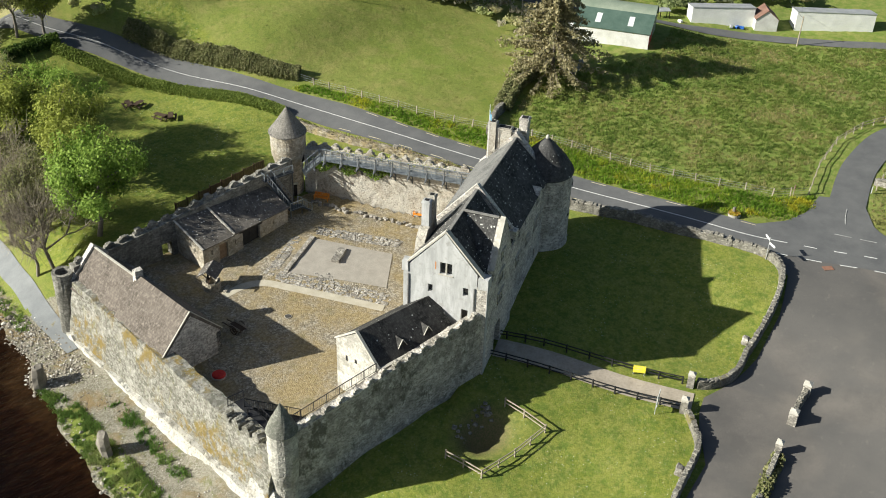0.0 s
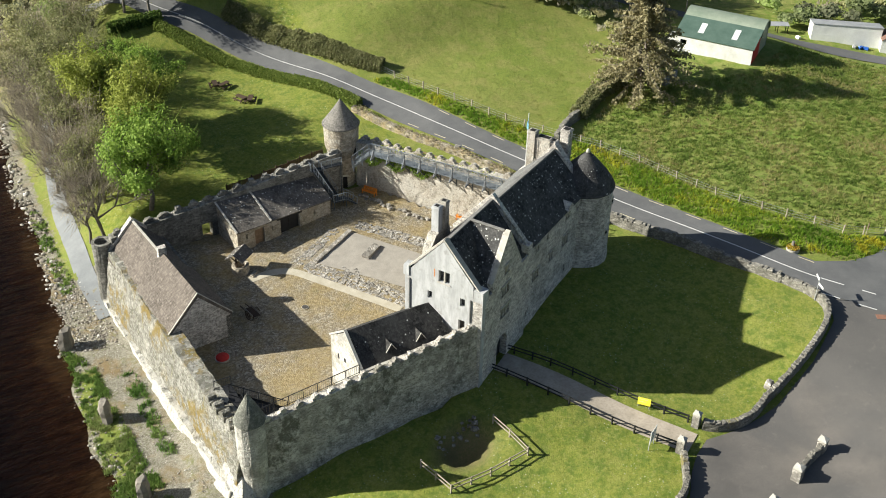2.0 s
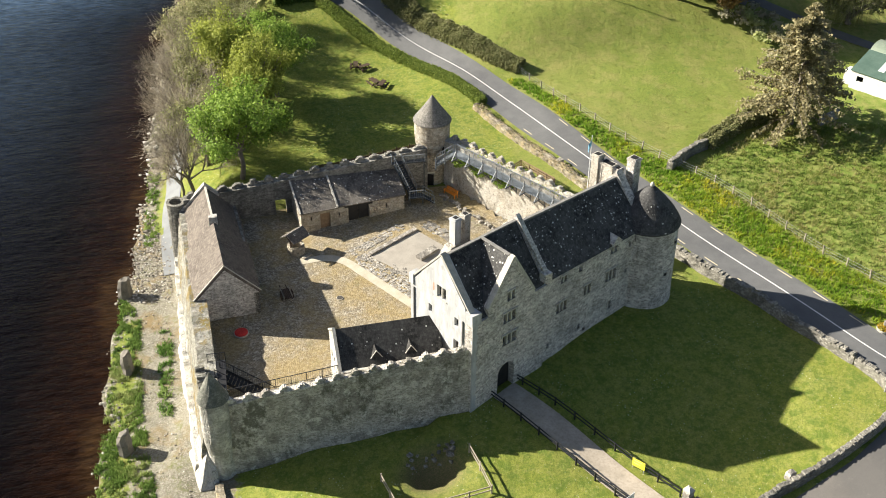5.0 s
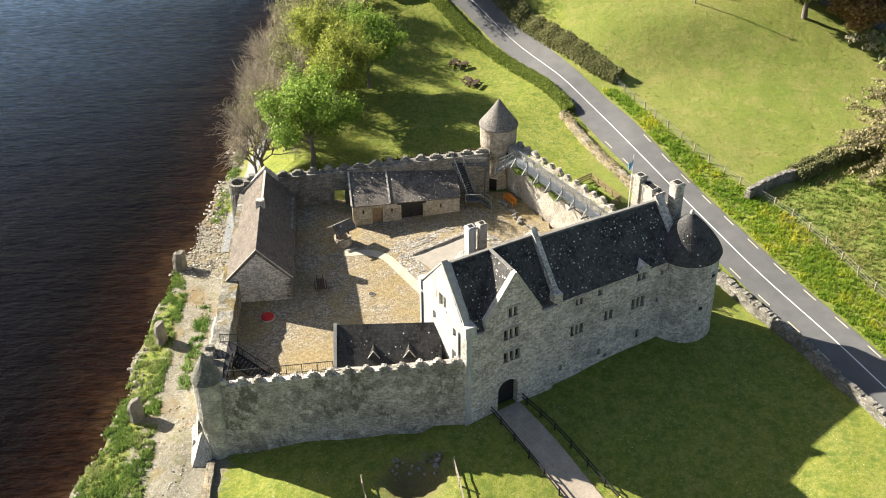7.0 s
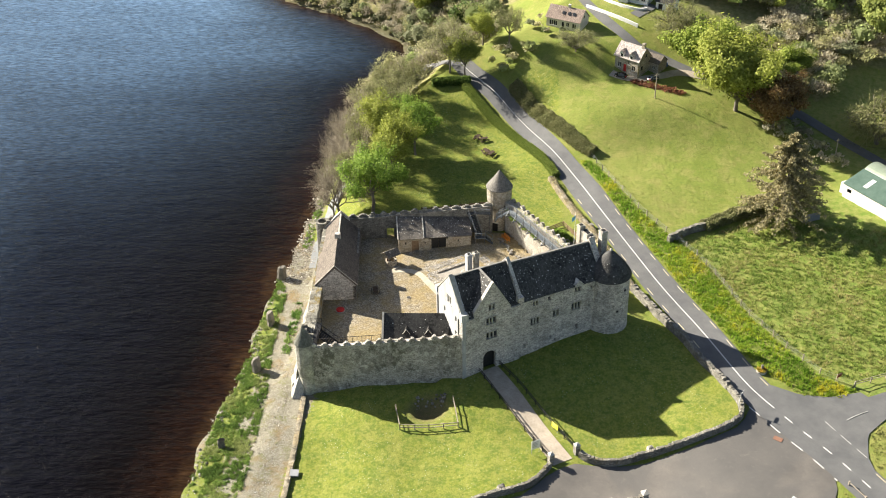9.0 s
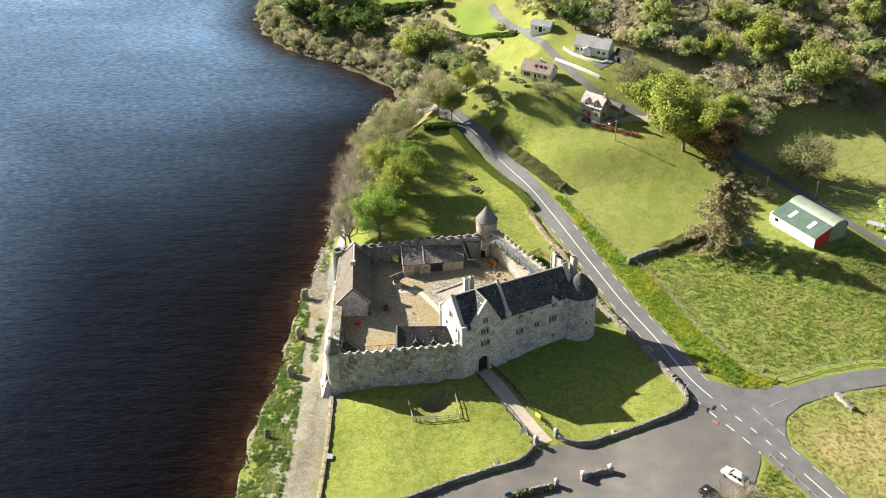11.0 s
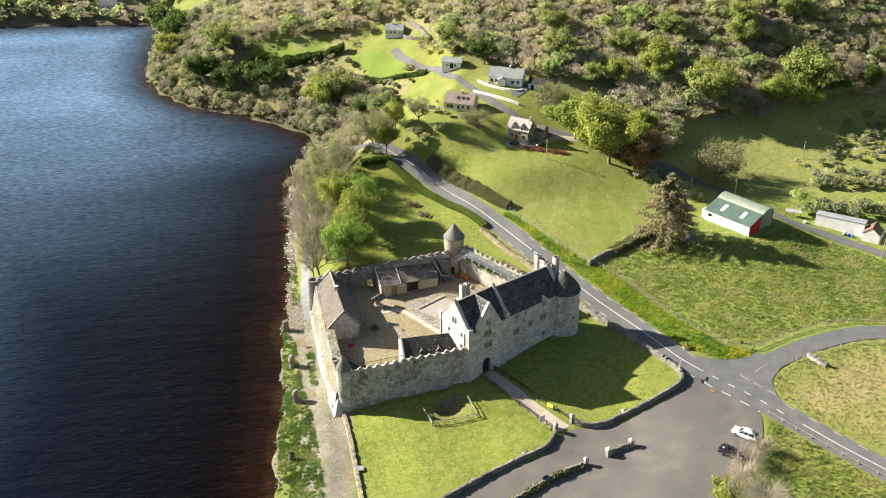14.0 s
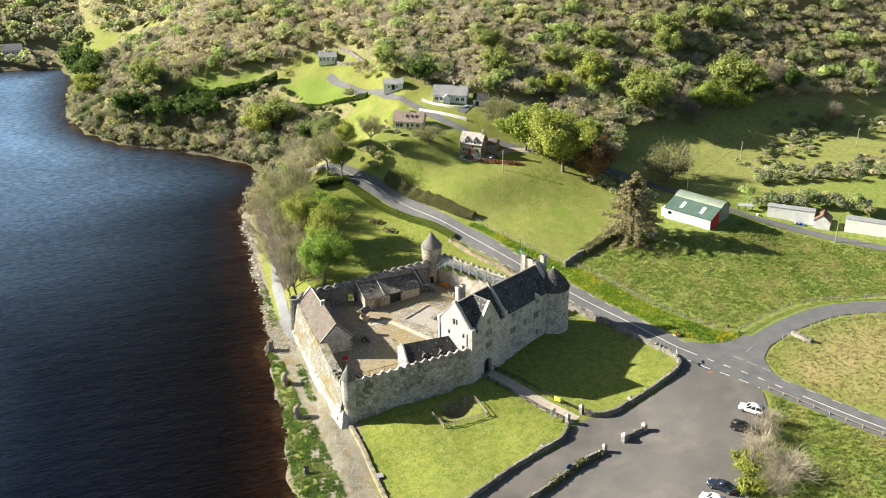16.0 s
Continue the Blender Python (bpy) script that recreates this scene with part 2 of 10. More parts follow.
def box(bm, x0, x1, y0, y1, z0, z1, jit=0.0, m=None, mi=0):
    vs = [bm.verts.new(((x0, x1)[i & 1] + random.uniform(-jit, jit), (y0, y1)[i >> 1 & 1] + random.uniform(-jit, jit), (z0, z1)[i >> 2] + random.uniform(-jit, jit))) for i in range(8)]
    for f in ((0, 2, 3, 1), (4, 5, 7, 6), (0, 1, 5, 4), (1, 3, 7, 5), (3, 2, 6, 7), (2, 0, 4, 6)):
        bm.faces.new([vs[i] for i in f]).material_index = mi
    if m is not None:
        bmesh.ops.transform(bm, matrix=m, verts=vs)
    return vs


def beam(bm, a, b, w, h=None, mi=0):
    """A straight bar from a to b."""
    a, b = Vector(a), Vector(b)
    d = b - a
    q = d.to_track_quat("X", "Z").to_matrix().to_4x4()
    h = h or w
    return box(bm, 0, d.length, -w / 2, w / 2, -h / 2, h / 2, m=Matrix.Translation(a) @ q, mi=mi)


def prism(bm, profile, y0, y1, mi=0):
    """A profile in x and z, drawn out from y0 to y1."""
    a = [bm.verts.new((x, y0, z)) for x, z in profile]
    b = [bm.verts.new((x, y1, z)) for x, z in profile]
    n = len(profile)
    fs = [bm.faces.new(a), bm.faces.new(b[::-1])]
    fs += [bm.faces.new((a[i], b[i], b[(i + 1) % n], a[(i + 1) % n])) for i in range(n)]
    for f in fs:
        f.material_index = mi
    bmesh.ops.recalc_face_normals(bm, faces=fs)
    return a + b


def tube(bm, rings, sides=24, cap=True, a0=0.0, jit=0.0):
    """A turned body from rings of (x, y, z, radius)."""
    rows = []
    for x, y, z, r in rings:
        rows.append([bm.verts.new((x + (r + random.uniform(-jit, jit)) * math.cos(a0 + 2 * math.pi * i / sides), y + (r + random.uniform(-jit, jit)) * math.sin(a0 + 2 * math.pi * i / sides), z + random.uniform(-jit, jit))) for i in range(sides)])
    for p, q in zip(rows, rows[1:]):
        for i in range(sides):
            j = (i + 1) % sides
            bm.faces.new((p[i], p[j], q[j], q[i]))
    if cap:
        bm.faces.new(rows[0][::-1])
        bm.faces.new(rows[-1])
    return rows


def uv_planar(bm, faces, along, up):
    """Lays courses on roof faces, in metres."""
    layer = bm.loops.layers.uv.verify()
    for f in faces:
        for l in f.loops:
            l[layer].uv = (l.vert.co.dot(along), l.vert.co.dot(up))


def slab(bm, quad, thick, along, mi=0):
    """A sloping roof sheet: four corners (eave, eave, ridge, ridge), thickness downwards."""
    top = [bm.verts.new(p) for p in quad]
    n = (Vector(quad[1]) - Vector(quad[0])).cross(Vector(quad[2]) - Vector(quad[1])).normalized()
    if n.z < 0:
        n = -n
    low = [bm.verts.new(Vector(p) - n * thick) for p in quad]
    k = len(quad)
    fs = [bm.faces.new(top), bm.faces.new(low[::-1])]
    fs += [bm.faces.new((top[i], low[i], low[(i + 1) % k], top[(i + 1) % k])) for i in range(k)]
    al = Vector(along).normalized()
    up = n.cross(al).normalized()
    bmesh.ops.recalc_face_normals(bm, faces=fs)
    uv_planar(bm, fs, al, up)
    for f in fs:
        f.material_index = mi
    return fs


def resample(pts, step):
    """Points at an even step along a smooth line through pts."""
    pts = [Vector(p) for p in pts]
    fine = []
    for i in range(len(pts) - 1):
        p0, p1, p2, p3 = pts[max(i - 1, 0)], pts[i], pts[i + 1], pts[min(i + 2, len(pts) - 1)]
        for k in range(12):
            t = k / 12
            fine.append(0.5 * ((2 * p1) + (p2 - p0) * t + (2 * p0 - 5 * p1 + 4 * p2 - p3) * t * t + (3 * p1 - p0 - 3 * p2 + p3) * t ** 3))
    fine.append(pts[-1])
    out, left = [fine[0]], step
    for a, b in zip(fine, fine[1:]):
        d = (b - a).length
        while d >= left and d > 1e-9:
            a = a.lerp(b, left / d)
            out.append(a.copy())
            d = (b - a).length
            left = step
        left -= d
    out.append(fine[-1])
    return out


# ---- lie of the land ----
WATER_Z = -5.2
HEIGHTS = np.array([(0, 0, 0), (-3, -2, -.8), (-14, -5, -2.4), (-27, -3, -4.3), (-25, -18, -4.4), (-8, -18, -3.0), (12, -16, -1.6), (18, -22, -2.0), (14, -25, -2.5), (0, -38, -3.8),
                    (37, -8, .9), (41, -14, .6), (40, -26, .2), (30, -38, -1), (60, -5, 1), (17, 8, .7), (42, 2, 1.4), (80, -30, .5), (-2, 70, .7), (-20, 45, .4), (12, 50, 1), (24, 55, 2.6), (34, 32, 1.6),
                    (50, 20, 1.2), (95, 33, 0), (97, 53, 1), (75, 46, 3), (27, 83, 8.5), (16, 103, 13), (28, 114, 16), (2, 141, 19.5)], float)
LAKE = np.array([(-42, -500), (-41, -60), (-40.4, -21), (-39.5, -8), (-38.2, 4), (-37.6, 15), (-37.6, 30), (-35.5, 38), (-35, 57), (-34, 80), (-33, 104), (-27, 119), (-21.5, 124), (-23, 132), (-28, 142), (-36, 151), (-47, 160), (-62, 170),
                 (-72, 183), (-77, 195), (-79, 215), (-78, 240), (-77, 267), (-104, 272), (-400, 300), (-2500, 300), (-2500, -500)], float)


def smooth01(v):
    v = np.clip(v, 0, 1)
    return v * v * (3 - 2 * v)


def lake_distance(x, y):
    """Metres from the shore line, below nought on the water."""
    x, y = np.asarray(x, float), np.asarray(y, float)
    best = np.full(x.shape, 1e9)
    inside = np.zeros(x.shape, bool)
    for (ax, ay), (bx, by) in zip(LAKE, np.roll(LAKE, -1, 0)):
        dx, dy = bx - ax, by - ay
        t = np.clip(((x - ax) * dx + (y - ay) * dy) / (dx * dx + dy * dy), 0, 1)
        best = np.minimum(best, np.hypot(x - ax - t * dx, y - ay - t * dy))
        if dy:
            cross = (ay > y) != (by > y)
            inside ^= cross & (x < (bx - ax) * (y - ay) / dy + ax)
    return np.where(inside, -best, best)


def land(x, y):
    """Height of the ground at a place (arrays too)."""
    x, y = np.asarray(x, float), np.asarray(y, float)
    w = 1 / ((x[..., None] - HEIGHTS[:, 0]) ** 2 + (y[..., None] - HEIGHTS[:, 1]) ** 2 + 16) ** 1.6
    z = (w * HEIGHTS[:, 2]).sum(-1) / w.sum(-1)
    k = np.clip((y - 95) / 60, 0, 1)
    hill = 11.5 + (np.minimum(y, 420) - 95) * 0.2 + np.clip(x, 0, 300) * 0.06 + np.clip(x - 70, 0, 200) * 0.12
    z = z * (1 - k) + hill * k
    d = lake_distance(x, y) + 0.9 * np.sin(x * 0.35 + y * 0.21) * np.cos(y * 0.47)
    bend = 7.5 - 5.0 * smooth01((y - 33) / 9)
    steep = np.where((y > 225) & (x < -70), 0.30, 0.6)
    cap = WATER_Z + 0.05 + 0.09 * np.minimum(d, bend) + steep * np.maximum(d - bend, 0)
    return np.where(d < 0, WATER_Z + np.maximum(d * 0.22, -4), np.minimum(z, cap))


def ground_z(x, y):
    return float(land(np.array([x]), np.array([y]))[0])


ROAD = [(-40, 150), (-27, 128), (-14, 107), (-6.8, 95.2), (0.2, 87.2), (6.8, 77), (12.4, 66), (16.9, 55), (21.0, 43.5), (23.6, 36.3), (28.2, 23.8), (33.6, 11.5), (38.5, -1.5), (43.7, -9.8), (48.4, -16.5), (53.5, -25), (58.5, -33.5), (64, -42), (78, -62), (130, -140)]
SIDE_ROAD = [(46, -11), (52.5, -8.5), (57.5, -6.2), (62.5, -3.9), (68, -1.9), (77, 0), (84, -.4), (90, -1.6), (130, -8), (190, -20)]
LANE = [(60, 84), (66, 78), (71.5, 71), (77, 63), (84.7, 49), (94.8, 39.5), (103, 29.7), (109, 22.8), (125, 8), (170, -20)]


def line_distance(x, y, pts):
    best = np.full(np.shape(x), 1e9)
    for (ax, ay), (bx, by) in zip(pts, pts[1:]):
        dx, dy = bx - ax, by - ay
        t = np.clip(((x - ax) * dx + (y - ay) * dy) / (dx * dx + dy * dy), 0, 1)
        best = np.minimum(best, np.hypot(x - ax - t * dx, y - ay - t * dy))
    return best


def inside_poly(x, y, poly):
    c = np.zeros(np.shape(x), bool)
    for (ax, ay), (bx, by) in zip(poly, poly[1:] + poly[:1]):
        if ay != by:
            c ^= ((ay > y) != (by > y)) & (x < (bx - ax) * (y - ay) / (by - ay) + ax)
    return c


FIELD_A = [(-49, 183), (-45, 182.5), (-38, 184), (-28, 183), (-12, 174.5), (-10, 171.5), (-19, 174), (-25.5, 173.5), (-30.5, 173.5), (-39, 175), (-48.5, 179.5)]
FIELD_B = [(-9, 166.5), (-0.5, 161.5), (4.5, 152), (6, 144.5), (0, 142.5), (-5, 152), (-10, 163)]
FIELD_C = [(-94, 281), (-78, 272), (-68, 266), (-48, 246), (-42, 234), (-39, 238), (-49, 256), (-66, 279), (-89, 286)]
VALLEY = [(-64, 184), (-53, 190.5), (-44.5, 193), (-24, 187.5), (-8, 180), (-2.5, 171), (-10.5, 172), (-11, 164), (-5.5, 151), (0.3, 140.5), (6.5, 142), (5.5, 134), (-4, 135), (-8.5, 135), (-15, 139), (-22.5, 156), (-40, 162), (-52.5, 171)]
UP_LANE = [(15, 153), (8, 164), (2, 170), (-3, 169), (3, 158), (7, 146), (11, 139), (15, 129), (22, 111), (30, 99), (37, 95), (53, 85), (62, 79)]
WOODS = {
    "hill": [(-12, 177), (2, 171), (15, 155), (19, 138), (27, 128), (36, 122), (46, 115), (55, 107), (62, 99), (60, 90), (69, 87), (77, 101), (88, 102), (108, 106), (124, 108), (136, 107), (167, 103), (200, 99), (200, 142), (186, 145), (137, 156), (84, 173), (31, 194), (-21, 228), (-60, 262), (-46, 192), (-32, 187)],
    "headland": [(-33, 138), (-42, 148), (-52, 157), (-67, 166), (-76, 180), (-81, 194), (-83, 215), (-82, 240), (-78, 266), (-42, 264), (-44, 200), (-44, 186), (-40, 180), (-28, 170), (-16, 167), (-14, 159), (-10, 152), (-2, 146), (4, 140), (-1, 130), (-8, 124), (-20, 128)],
    "shore": [(-32, 98), (-27, 117), (-21, 123), (-22, 134), (-8, 130), (-2, 118), (-3, 104), (-9, 101), (-14, 99), (-20, 91), (-27, 88), (-33, 90)],
}


def build_ground():
    """One sheet to the horizon; the colours in its attributes say what grows or lies where."""
    def axis(lo, hi, step, far):
        inner = np.arange(lo, hi + 0.01, step)
        grow = [step]
        while sum(grow) < far:
            grow.append(grow[-1] * 1.22)
        out = np.cumsum(grow)
        return np.concatenate([(lo - out)[::-1], inner, hi + out])
    xs, ys = axis(-48, 112, 1.15, 2400), axis(-62, 150, 1.15, 2400)
    X, Y = np.meshgrid(xs, ys)
    Z = land(X, Y)
    near = (np.abs(X) < 200) & (np.abs(Y) < 400)
    Z = Z + np.where(near & (Z > WATER_Z + 0.4), 0.07 * np.sin(X * 1.3 + 2 * np.sin(Y * 0.7)) * np.cos(Y * 1.1 + X * 0.3), 0)
    # a shallow stony hollow before the front wall
    pit = np.exp(-(((X + 7.3) / 2.4) ** 2 + ((Y + 7.0) / 2.0) ** 2) ** 2)
    Z -= 1.55 * pit
    # ground inside the bawn lies under its own floor
    inside = (X > -27) & (Y < 37.5) & (11.7 * (Y - 38.2) + 17.8 * (X - 2.9) < 8) & ((X + 2.8) * 0.4985 - (Y + 1.2) * 0.867 < -1.5)
    Z = np.where(inside, np.minimum(Z, -1.7), Z)
    d = lake_distance(X, Y)
    dr = line_distance(X, Y, ROAD)
    shingle = smooth01((11.5 + 3.2 * smooth01((4 - Y) / 5) - d) / 2.0) * (Y < 42) + smooth01((3.0 - d) / 2) * (Y >= 42) * (Y < 118) + 0.85 * smooth01((2.4 - d) / 1) * (Y >= 118)
    # a green strip of waterside growth parts the pebbles from the beaten sandy track
    strip_x = -36.2 - 0.055 * (np.minimum(Y, 25) - 10) * (Y < 10) * -1 + 0.5 * np.sin(Y * 0.9)
    growth = np.exp(-((X - strip_x) / (1.5 + 1.0 * smooth01((4 - Y) / 8))) ** 4) * smooth01((27 - Y) / 4)
    shingle = shingle * (1 - 0.85 * growth)
    lawn = np.clip(smooth01((X + 28) / 2) * smooth01((Y + 30) / 4) * smooth01((39 - X) / 2) * smooth01((14 - Y) / 3) + smooth01((Y - 38) / 2) * smooth01((92 - Y) / 3) * smooth01((dr - 2.5) / 2) * (X < 14), 0, 1) * (d > 6)
    rough = smooth01((X - 33) / 4) * smooth01((34 + (X - 31) * 0.56 - Y) / 3) * smooth01((dr - 9) / 3)
    rough = np.maximum(rough, smooth01((X - 58) / 8) * smooth01((Y - 55) / 8) * (Y < 130))
    verts = np.stack([X.ravel(), Y.ravel(), Z.ravel()], 1)
    ny, nx = X.shape
    i = np.arange(ny * nx).reshape(ny, nx)
    quads = np.stack([i[:-1, :-1].ravel(), i[:-1, 1:].ravel(), i[1:, 1:].ravel(), i[1:, :-1].ravel()], 1)
    me = bpy.data.meshes.new("ground")
    me.from_pydata(verts.tolist(), [], quads.tolist())
    at = me.color_attributes.new("cover", "FLOAT_COLOR", "POINT")
    cols = np.stack([shingle.ravel(), lawn.ravel(), rough.ravel(), np.ones(ny * nx)], 1)
    at.data.foreach_set("color", cols.ravel().astype(np.float32))
    bare = np.clip(np.exp(-(((X + 7.3) / 3.1) ** 2 + ((Y + 7.0) / 2.7) ** 2) ** 2) * 1.2, 0, 1).ravel()
    under = (inside_poly(X, Y, WOODS["hill"]) | inside_poly(X, Y, WOODS["headland"]) | inside_poly(X, Y, WOODS["shore"]) | inside_poly(X, Y, VALLEY)) & ~inside_poly(X, Y, FIELD_A) & ~inside_poly(X, Y, FIELD_B)
    under = np.where((under | (Y > 200)) & ~inside_poly(X, Y, FIELD_C), 0.9, 0.0).ravel()
    at = me.color_attributes.new("bare", "FLOAT_COLOR", "POINT")
    straw = sum(np.exp(-(((X - a) / w) ** 2 + ((Y - b) / v) ** 2)) for a, b, w, v in ((70, -17, 11, 6), (80, -12, 10, 6), (61, -20, 4, 4), (72, -28, 9, 4)))
    # dry bleached grass on the rough hillside
    straw = straw + 0.3 * smooth01((X - 60) / 10) * smooth01((Y - 57) / 8) * (Y < 115)
    straw = np.clip(straw, 0, 1).ravel()
    at.data.foreach_set("color", np.stack([bare, under, straw, np.ones(ny * nx)], 1).ravel().astype(np.float32))
    at = me.color_attributes.new("meadow", "FLOAT_COLOR", "POINT")
    lush = (inside_poly(X, Y, FIELD_A) | inside_poly(X, Y, FIELD_B)).astype(float).ravel() * 0.8
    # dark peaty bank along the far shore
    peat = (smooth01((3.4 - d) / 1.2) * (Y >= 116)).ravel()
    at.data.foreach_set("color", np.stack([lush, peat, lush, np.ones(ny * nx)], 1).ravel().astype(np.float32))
    me.shade_smooth()
    m = Mat("grass_and_shingle", rough=0.95, spec=0.1)
    s, l, r = m.split(m.attr("cover"))[:3]
    s = m.ramp(m.math("ADD", s, m.math("MULTIPLY", m.math("SUBTRACT", m.noise(1.5, 5, 0.7), 0.5), 1.7)), [(0.36, 0.0), (0.56, 1.0)])
    n1, n2, n3 = m.noise(0.06, 5, 0.6), m.noise(0.9, 5, 0.65), m.noise(10.0, 4, 0.65)
    pasture = m.mix(m.ramp(n1, [(0.35, 0.0), (0.65, 1.0)]), (0.18, 0.225, 0.043), (0.245, 0.26, 0.070))
    pasture = m.mix(m.math("MULTIPLY", m.ramp(n2, [(0.52, 0.0), (0.72, 1.0)]), 0.55), pasture, (0.125, 0.185, 0.039))
    pasture = m.mix(m.math("MULTIPLY", m.ramp(m.noise(0.3, 7, 0.75), [(0.48, 0.0), (0.60, 1.0)]), 0.6), pasture, (0.30, 0.275, 0.095))
    pasture = m.mix(m.math("MULTIPLY", m.ramp(m.noise(1.7, 6, 0.78), [(0.52, 0.0), (0.62, 1.0)]), 0.55), pasture, (0.11, 0.165, 0.034))
    mown = m.mix(m.ramp(n2, [(0.3, 0.0), (0.7, 1.0)]), (0.175, 0.218, 0.032), (0.262, 0.272, 0.054))
    tussock = m.mix(m.ramp(n2, [(0.38, 0.0), (0.62, 1.0)]), (0.145, 0.215, 0.036), (0.275, 0.285, 0.085))
    tussock = m.mix(m.ramp(n1, [(0.45, 0.0), (0.7, 0.6)]), tussock, (0.15, 0.20, 0.054))
    mown = m.mix(m.math("MULTIPLY", m.ramp(m.noise(0.28, 5, 0.6), [(0.42, 0.0), (0.62, 1.0)]), 0.75), mown, (0.262, 0.272, 0.066))
    clump = m.noise(2.2, 6, 0.75)
    mown = m.mix(m.math("MULTIPLY", m.ramp(m.noise(0.75, 6, 0.72), [(0.46, 0.0), (0.60, 1.0)]), 0.7), mown, (0.10, 0.16, 0.027))
    mown = m.mix(m.math("MULTIPLY", m.ramp(clump, [(0.50, 0.0), (0.66, 1.0)]), 0.6), mown, (0.075, 0.125, 0.022))
    mown = m.mix(m.math("MULTIPLY", m.ramp(clump, [(0.36, 1.0), (0.48, 0.0)]), 0.55), mown, (0.33, 0.31, 0.11))
    daisy = m.math("MULTIPLY", m.ramp(m.cells(2.6, None, "F1", "Distance"), [(0.0, 1.0), (0.10, 1.0), (0.16, 0.0)]), m.ramp(m.noise(0.22, 4, 0.6), [(0.48, 0.0), (0.58, 0.8)]))
    mown = m.mix(daisy, mown, (0.62, 0.62, 0.52))
    pasture = m.mix(m.split(m.attr("meadow"))[0], pasture, m.mix(m.ramp(n2, [(0.3, 0.0), (0.7, 1.0)]), (0.14, 0.215, 0.036), (0.19, 0.26, 0.05)))
    c = m.mix(l, pasture, mown)
    c = m.mix(r, c, tussock)
    worn, shade_floor, dry = m.split(m.attr("bare"))[:3]
    c = m.mix(m.math("MULTIPLY", dry, m.ramp(n2, [(0.30, 0.35), (0.52, 1.0)])), c, m.mix(n3, (0.30, 0.235, 0.10), (0.46, 0.38, 0.18)))
    c = m.mix(worn, c, m.mix(m.ramp(n3, [(0.4, 0.0), (0.6, 1.0)]), (0.10, 0.10, 0.045), (0.20, 0.155, 0.085)))
    c = m.mix(shade_floor, c, m.mix(m.ramp(n2, [(0.4, 0.0), (0.6, 1.0)]), (0.21, 0.205, 0.09), (0.33, 0.29, 0.16)))
    pebble = m.split(m.cells(9.0))[0]
    stones = m.mix(m.ramp(pebble, [(0.1, 0.0), (0.9, 1.0)]), (0.17, 0.15, 0.125), (0.36, 0.33, 0.285))
    big_stone = m.math("MULTIPLY", m.ramp(m.cells(2.4, None, "F1", "Distance"), [(0.0, 1.0), (0.16, 1.0), (0.24, 0.0)]), m.ramp(m.noise(0.5, 4, 0.6), [(0.46, 0.0), (0.6, 0.8)]))
    stones = m.mix(big_stone, stones, (0.44, 0.42, 0.38))
    stones = m.mix(m.ramp(m.noise(0.22, 6, 0.7), [(0.44, 0.0), (0.6, 0.7)]), stones, (0.33, 0.30, 0.25))
    weed = m.math("MULTIPLY", m.ramp(m.noise(0.45, 6, 0.75), [(0.52, 0.0), (0.60, 1.0)]), m.ramp(m.noise(2.5, 4, 0.7), [(0.42, 0.0), (0.56, 1.0)]))
    stones = m.mix(m.math("MULTIPLY", weed, 0.8), stones, (0.16, 0.165, 0.06))
    stones = m.mix(m.ramp(m.noise(1.3, 6, 0.75), [(0.50, 0.0), (0.66, 0.6)]), stones, (0.13, 0.115, 0.085))
    stones = m.mix(m.ramp(m.noise(0.35, 5, 0.65), [(0.5, 0.0), (0.68, 0.75)]), stones, (0.24, 0.155, 0.07))
    c = m.mix(s, c, stones)
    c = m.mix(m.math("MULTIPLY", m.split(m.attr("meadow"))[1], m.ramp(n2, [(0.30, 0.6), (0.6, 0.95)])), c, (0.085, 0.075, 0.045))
    c = m.mix(m.math("MULTIPLY", m.ramp(n3, [(0.36, 1.0), (0.56, 0.0)]), 0.55), c, (0.07, 0.095, 0.025))
    m.color(c).bump(m.math("ADD", n2, m.math("MULTIPLY", n3, 0.5)), 0.6, 0.25)
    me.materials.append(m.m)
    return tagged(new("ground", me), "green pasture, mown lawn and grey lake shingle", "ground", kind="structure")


build_ground()


